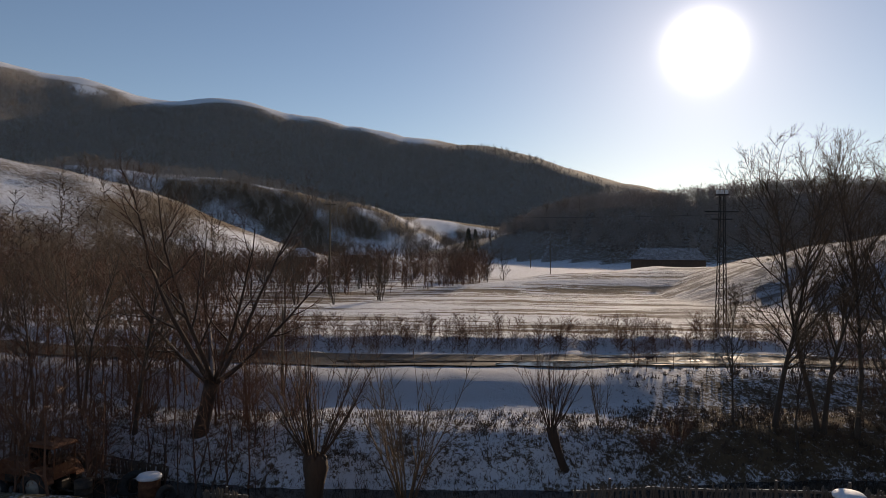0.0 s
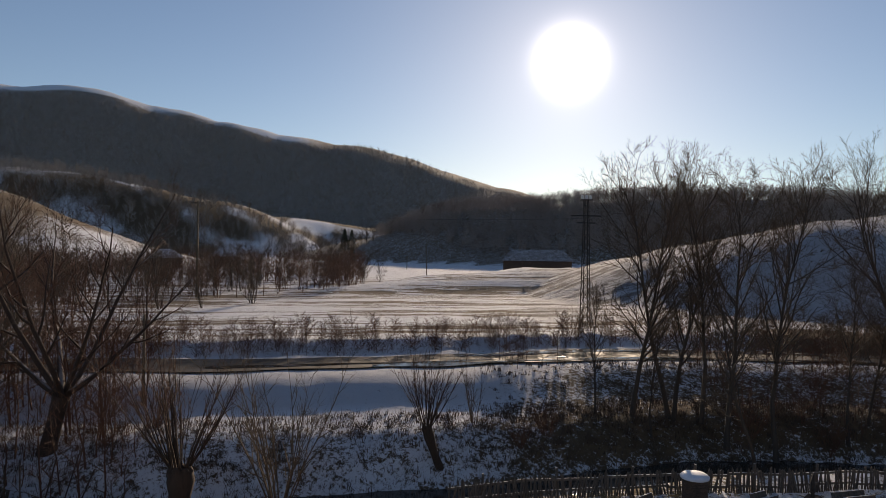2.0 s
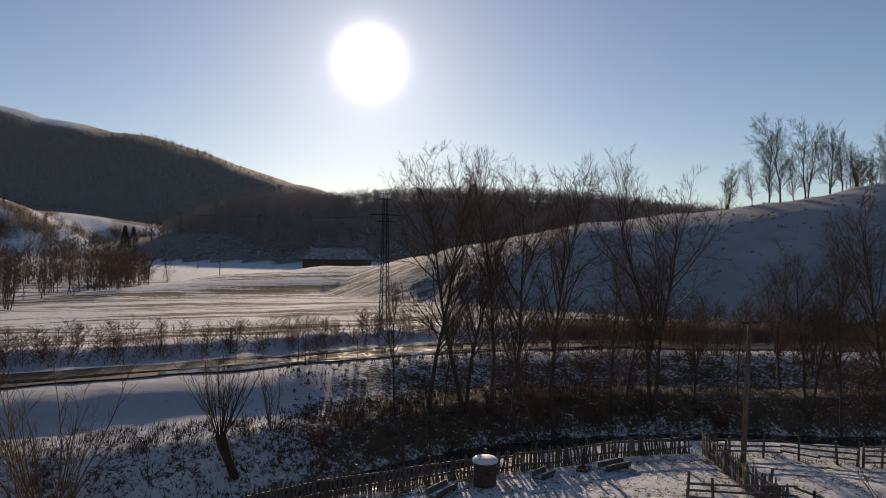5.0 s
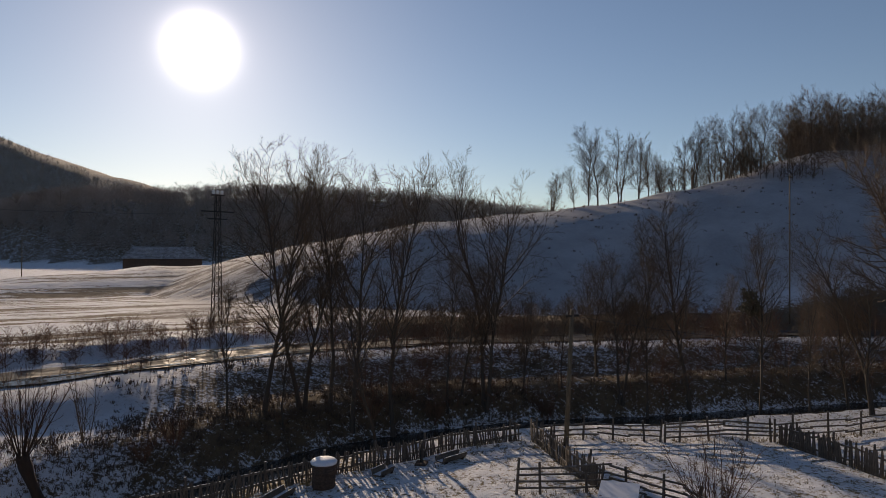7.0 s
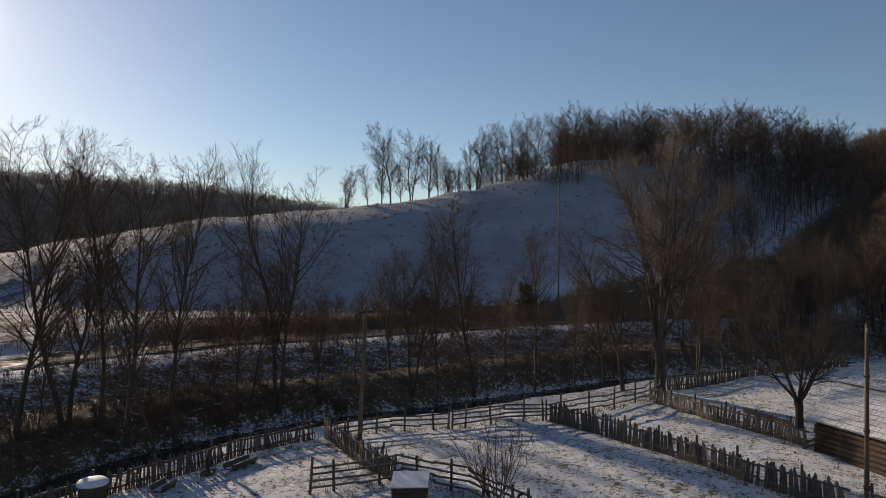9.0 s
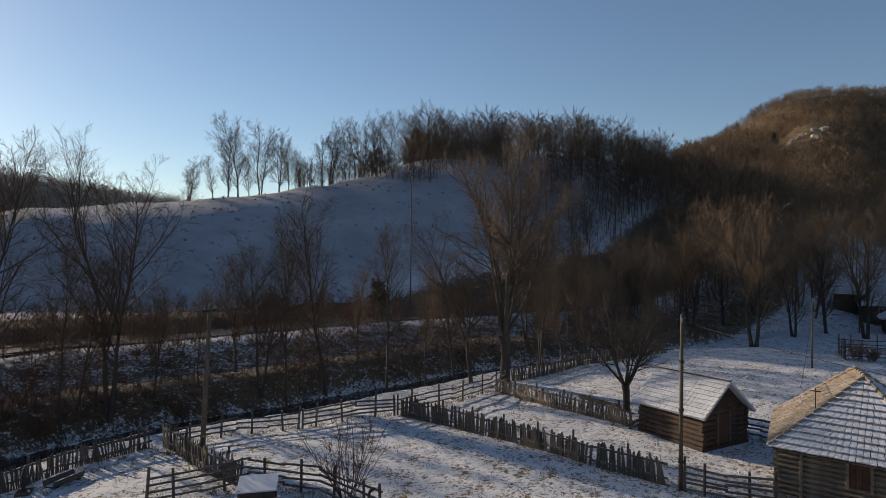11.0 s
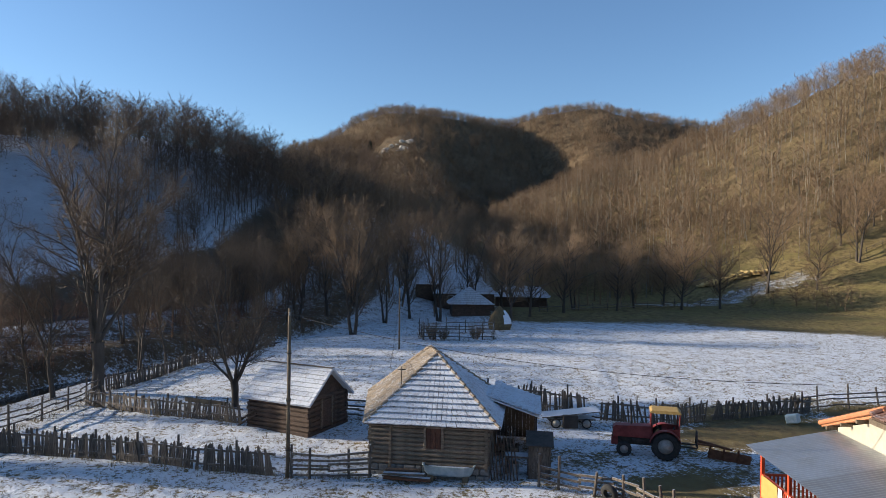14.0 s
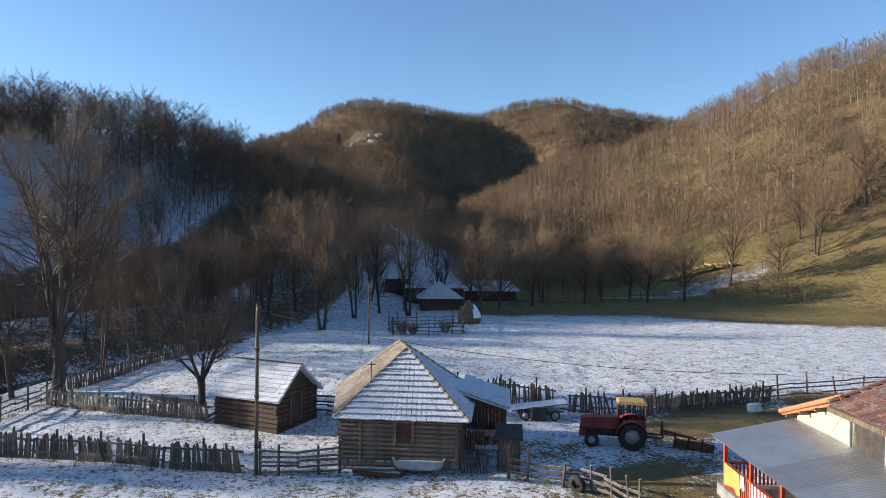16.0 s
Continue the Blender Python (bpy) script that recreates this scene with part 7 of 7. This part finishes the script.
def grindstone(x, y):
    root = thing("hand_pump", "dark iron hand pump by the picket fence", "pump", pose(x, y, level(x, y), 0, 0, 40))
    part("pipe", Shape().rod((0, 0, -0.1), (0, 0, 0.95), 0.07, 0.06, 10), M_IRON, root)
    part("spout", Shape().rod((0, 0, 0.7), (0.3, 0, 0.6), 0.035, 0.03, 8), M_IRON, root)
    part("lever", Shape().rod((0.1, 0, 1.0), (-0.55, 0, 0.72), 0.025, 0.02, 6), M_IRON, root)
    part("base", Shape().box((-0.3, -0.25, -0.1), (0.35, 0.25, 0.1), None, 0.02), M_DARKLOG, root)


grindstone(18.1, 22.9)

r = random.Random(88)
for k in range(8):
    ob = new("pole_wood", Shape().rod((0, 0, 0), (r.uniform(-0.5, 0.5), r.uniform(0.4, 1.0), r.uniform(1.6, 2.4)), 0.035, 0.025, 6).mesh("pole_wood", M_DARKLOG))
    x, y = -13.6 + 0.55 * k, 26.4 + r.uniform(-0.4, 0.3)
    ob.matrix_world = pose(x, y, level(x, y) - 0.1)
    tagged(ob, "thin wooden stake leaning by the creek", "stake", "stakes by the creek")
picket_fence("low wattle fence beside the junk heap", [(-19.5, 28.4), (-16.0, 28.2), (-12.6, 27.6)], 0.8, 0.14, 9.0, 21, 0.0)
picket_fence("pale little fence by the creek", [(-10.0, 25.0), (-8.2, 24.6)], 0.7, 0.2, 3.0, 22, 0.0)

tank = new("water_tank", Shape().box((-0.42, -0.3, 0.0), (0.42, 0.3, 0.62), None, 0.06).mesh("water_tank", M_ENAMEL))
tank.matrix_world = pose(30.4, -27.4, level(30.4, -27.4) + 0.05, 0, 14, 30) @ Matrix.Scale(0.78, 4)
tagged(tank, "pale tilted metal tank by the meadow fence", "tank")

# shelter roof and rails at the pen
pen = thing("animal_shelter", "low pen shelter with a snowy board roof", "shelter", pose(20.4, 14.2, level(20.4, 14.2), 0, 0, -60))
part("roof", Shape().slab([(-0.7, -0.6, 0.66), (0.7, -0.6, 0.7), (0.7, 0.6, 0.9), (-0.7, 0.6, 0.86)], 0.05), M_SHAKE, pen)
for x in (-0.6, 0.6):
    for y in (-0.5, 0.5):
        part("post", Shape().rod((x, y, -0.2), (x, y, 0.74 + 0.12 * y), 0.05, None, 6), M_DARKLOG, pen)
for y in (-0.5, 0.5):
    part("wall_board", Shape().box((-0.65, y - 0.02, 0.05), (0.65, y + 0.02, 0.62)), M_DARKLOG, pen)


pipe = thing("stove_pipe", "black bent stove pipe standing by the pen", "pipe", pose(19.7, 9.4, level(19.7, 9.4), 0, 0, -25))
part("upright", Shape().rod((0, 0, -0.2), (0, 0, 1.25), 0.05, None, 10), M_IRON, pipe)
part("elbow", Shape().rod((0, 0, 1.2), (0.06, 0, 1.32), 0.05, None, 10).rod((0.04, 0, 1.30), (0.24, 0, 1.34), 0.05, 0.055, 10), M_IRON, pipe)


def boulder(label, x, y, size, seed):
    """An angular rock, half sunk in the slope."""
    r = random.Random(seed)
    bm = bmesh.new()
    bmesh.ops.create_icosphere(bm, subdivisions=2, radius=1.0)
    for v in bm.verts:
        v.co = Vector((round(v.co.x * 2.2) / 2.2, round(v.co.y * 2.2) / 2.2, round(v.co.z * 2.2) / 2.2)).lerp(v.co, 0.45) * r.uniform(0.85, 1.15)
        v.co.x, v.co.y, v.co.z = v.co.x * size, v.co.y * size * 0.7, v.co.z * size * 0.55
    me = bpy.data.meshes.new("rock")
    bm.to_mesh(me)
    bm.free()
    me.materials.append(M_ROCK)
    ob = new("rock", me)
    ob.matrix_world = pose(x, y, level(x, y) + 0.1 * size, r.uniform(-12, 12), r.uniform(-12, 12), r.uniform(0, 360))
    tagged(ob, label, "rock", "rocks in the clearing")


M_ROCK = plain_material("pale_limestone", (0.30, 0.27, 0.22), (0.52, 0.49, 0.43), 0.9, 0, 0.8, 0.6)
r = random.Random(70)
for k in range(12):
    boulder("pale angular limestone rock in the hillside clearing", CLEARING[0] + r.uniform(-8, 6), CLEARING[1] + r.uniform(-11, 9), r.uniform(0.9, 2.6), k)


# ------------------------------------------------------------ evergreens and grass
def fir(label, x, y, h, seed):
    root = thing("fir_tree", label, "tree", pose(x, y, level(x, y) - 0.1), "firs")
    part("trunk", Shape().rod((0, 0, 0), (0, 0, h * 0.95), h * 0.018, 0.02, 7), M_BARK, root)
    rr = np.random.RandomState(seed)
    n = 1500
    f = rr.rand(n) ** 0.7
    a = rr.rand(n) * 2 * math.pi
    reach = h * 0.24 * (1.05 - f) * (0.45 + 0.6 * rr.rand(n))
    z = h * (0.08 + 0.9 * f)
    c = np.stack([np.cos(a) * reach, np.sin(a) * reach, z - 0.25 * reach], 1)
    d = np.stack([np.cos(a), np.sin(a), -0.35 + 0.3 * rr.rand(n)], 1) * h * 0.045
    s = np.stack([-np.sin(a), np.cos(a), 0.4 * rr.normal(size=n)], 1) * h * 0.022
    v = np.stack([c - s, c + s, c + d], 1).reshape(-1, 3)
    i = 3 * np.arange(n)
    mesh_object("crown", v, np.stack([i, i + 1, i + 2], 1).tolist(), M_FIR, root)


fir("dark fir tree among bare woods", CLEARING[0] - 4, CLEARING[1] + 12, 10.0, 1)
fir("pair of dark firs in the valley", *on_bearing(0.3, 300), 11.0, 2)
fir("pair of dark firs in the valley", *on_bearing(0.9, 305), 9.0, 3)
fir("small dark conifer by the field", *on_bearing(1.0, 190), 6.5, 4)


def ivy_ball(x, y, z):
    """A ragged clump of evergreen leaves in a tree's crown, in several lobes."""
    rr = np.random.RandomState(8)
    n = 1100
    lobes = np.array([(0, 0, 0, 0.55), (0.35, 0.1, 0.45, 0.45), (-0.4, 0.1, -0.3, 0.5), (0.1, -0.3, -0.55, 0.4), (-0.25, 0.2, 0.5, 0.35), (0.5, -0.1, -0.1, 0.4)])
    pick = lobes[rr.randint(0, len(lobes), n)]
    p = rr.normal(size=(n, 3))
    p = p / np.linalg.norm(p, axis=1)[:, None] * (rr.rand(n) ** 0.5)[:, None] * pick[:, 3:] * (0.7 + 0.6 * rr.rand(n))[:, None] + pick[:, :3]
    d, s = rr.normal(size=(n, 3)) * 0.09, rr.normal(size=(n, 3)) * 0.05
    v = np.stack([p - s, p + s, p + d], 1).reshape(-1, 3) + np.array([x, y, z])
    i = 3 * np.arange(n)
    tagged(mesh_object("ivy", v, np.stack([i, i + 1, i + 2], 1).tolist(), M_IVY), "dark evergreen ivy clump in a bare alder", "ivy")


ivy_ball(*on_bearing(65.2, 45.8), 6.4)


def tufts(name, label, material, x, y, size, blades, width, seed):
    """Short dry grass and weeds, in one mesh."""
    rr = np.random.RandomState(seed)
    n = len(x)
    base = np.stack([x, y, land(x, y) - 0.02], 1)[:, None] + np.concatenate([rr.normal(0, 0.35, (n, blades, 2)), np.zeros((n, blades, 1))], 2) * size[:, None, None]
    a = rr.rand(n, blades) * 2 * math.pi
    tip = base + np.stack([np.cos(a) * 0.5, np.sin(a) * 0.5, 0.5 + 0.6 * rr.rand(n, blades)], -1) * size[:, None, None]
    side = np.stack([-np.sin(a), np.cos(a), 0 * a], -1) * width
    v = np.stack([base - side, base + side, tip], 2).reshape(-1, 3)
    i = 3 * np.arange(n * blades)
    tagged(mesh_object(name, v, np.stack([i, i + 1, i + 2], 1).tolist(), material), label, "grass", kind="stuff")


M_DRYGRASS = twig_material("dry_grass", (0.10, 0.075, 0.035), (0.24, 0.185, 0.085))
x, y, q = scatter(71, 900, (24, 78), (58, 150), lambda x, y, b, d: (along(x, y, CREEK)[0] > 21) & facing(x, y))
tufts("slope_tufts", "dark dry tufts poking through snow on the slope", M_DARKWOOD, x, y, q.uniform(0.15, 0.5, len(x)), 9, 0.04, 1)
q = np.random.RandomState(75)
spots = []
for line in FENCE_LINES:
    for p, w in runs(line, 0.28):
        spots.append((p.x + q.normal(0, 0.16), p.y + q.normal(0, 0.16)))
spots = np.array(spots)
tufts("fence_grass", "dry grass grown up along the fences", M_DRYGRASS, spots[:, 0], spots[:, 1], q.uniform(0.12, 0.42, len(spots)), 12, 0.011, 5)
x, y, q = scatter(72, 4200, (8, 145), (20, 60), lambda x, y, b, d: (along(x, y, CREEK)[0] < -1) & (rough_ground(x, y, 9, 3) > 0.02))
tufts("yard_grass", "dry grass tufts through the thin snow", M_DRYGRASS, x, y, q.uniform(0.07, 0.2, len(x)), 7, 0.012, 2)
x, y, q = scatter(73, 2600, (-30, 60), (24, 42), lambda x, y, b, d: (along(x, y, CREEK)[0] > 0.8) & (along(x, y, CREEK)[0] < 6.5))
tufts("bank_weeds", "dark dead weeds on the creek bank", M_DARKWOOD, x, y, q.uniform(0.15, 0.5, len(x)), 9, 0.016, 3)
x, y, q = scatter(74, 1500, (0, 100), (24, 70), lambda x, y, b, d: (along(x, y, CREEK)[0] > 1) & (along(x, y, CREEK)[0] < 12) & (b > 12))
tufts("bank_litter", "dark dead weeds and leaves under the alders", M_DARKWOOD, x, y, q.uniform(0.15, 0.45, len(x)), 10, 0.025, 4)
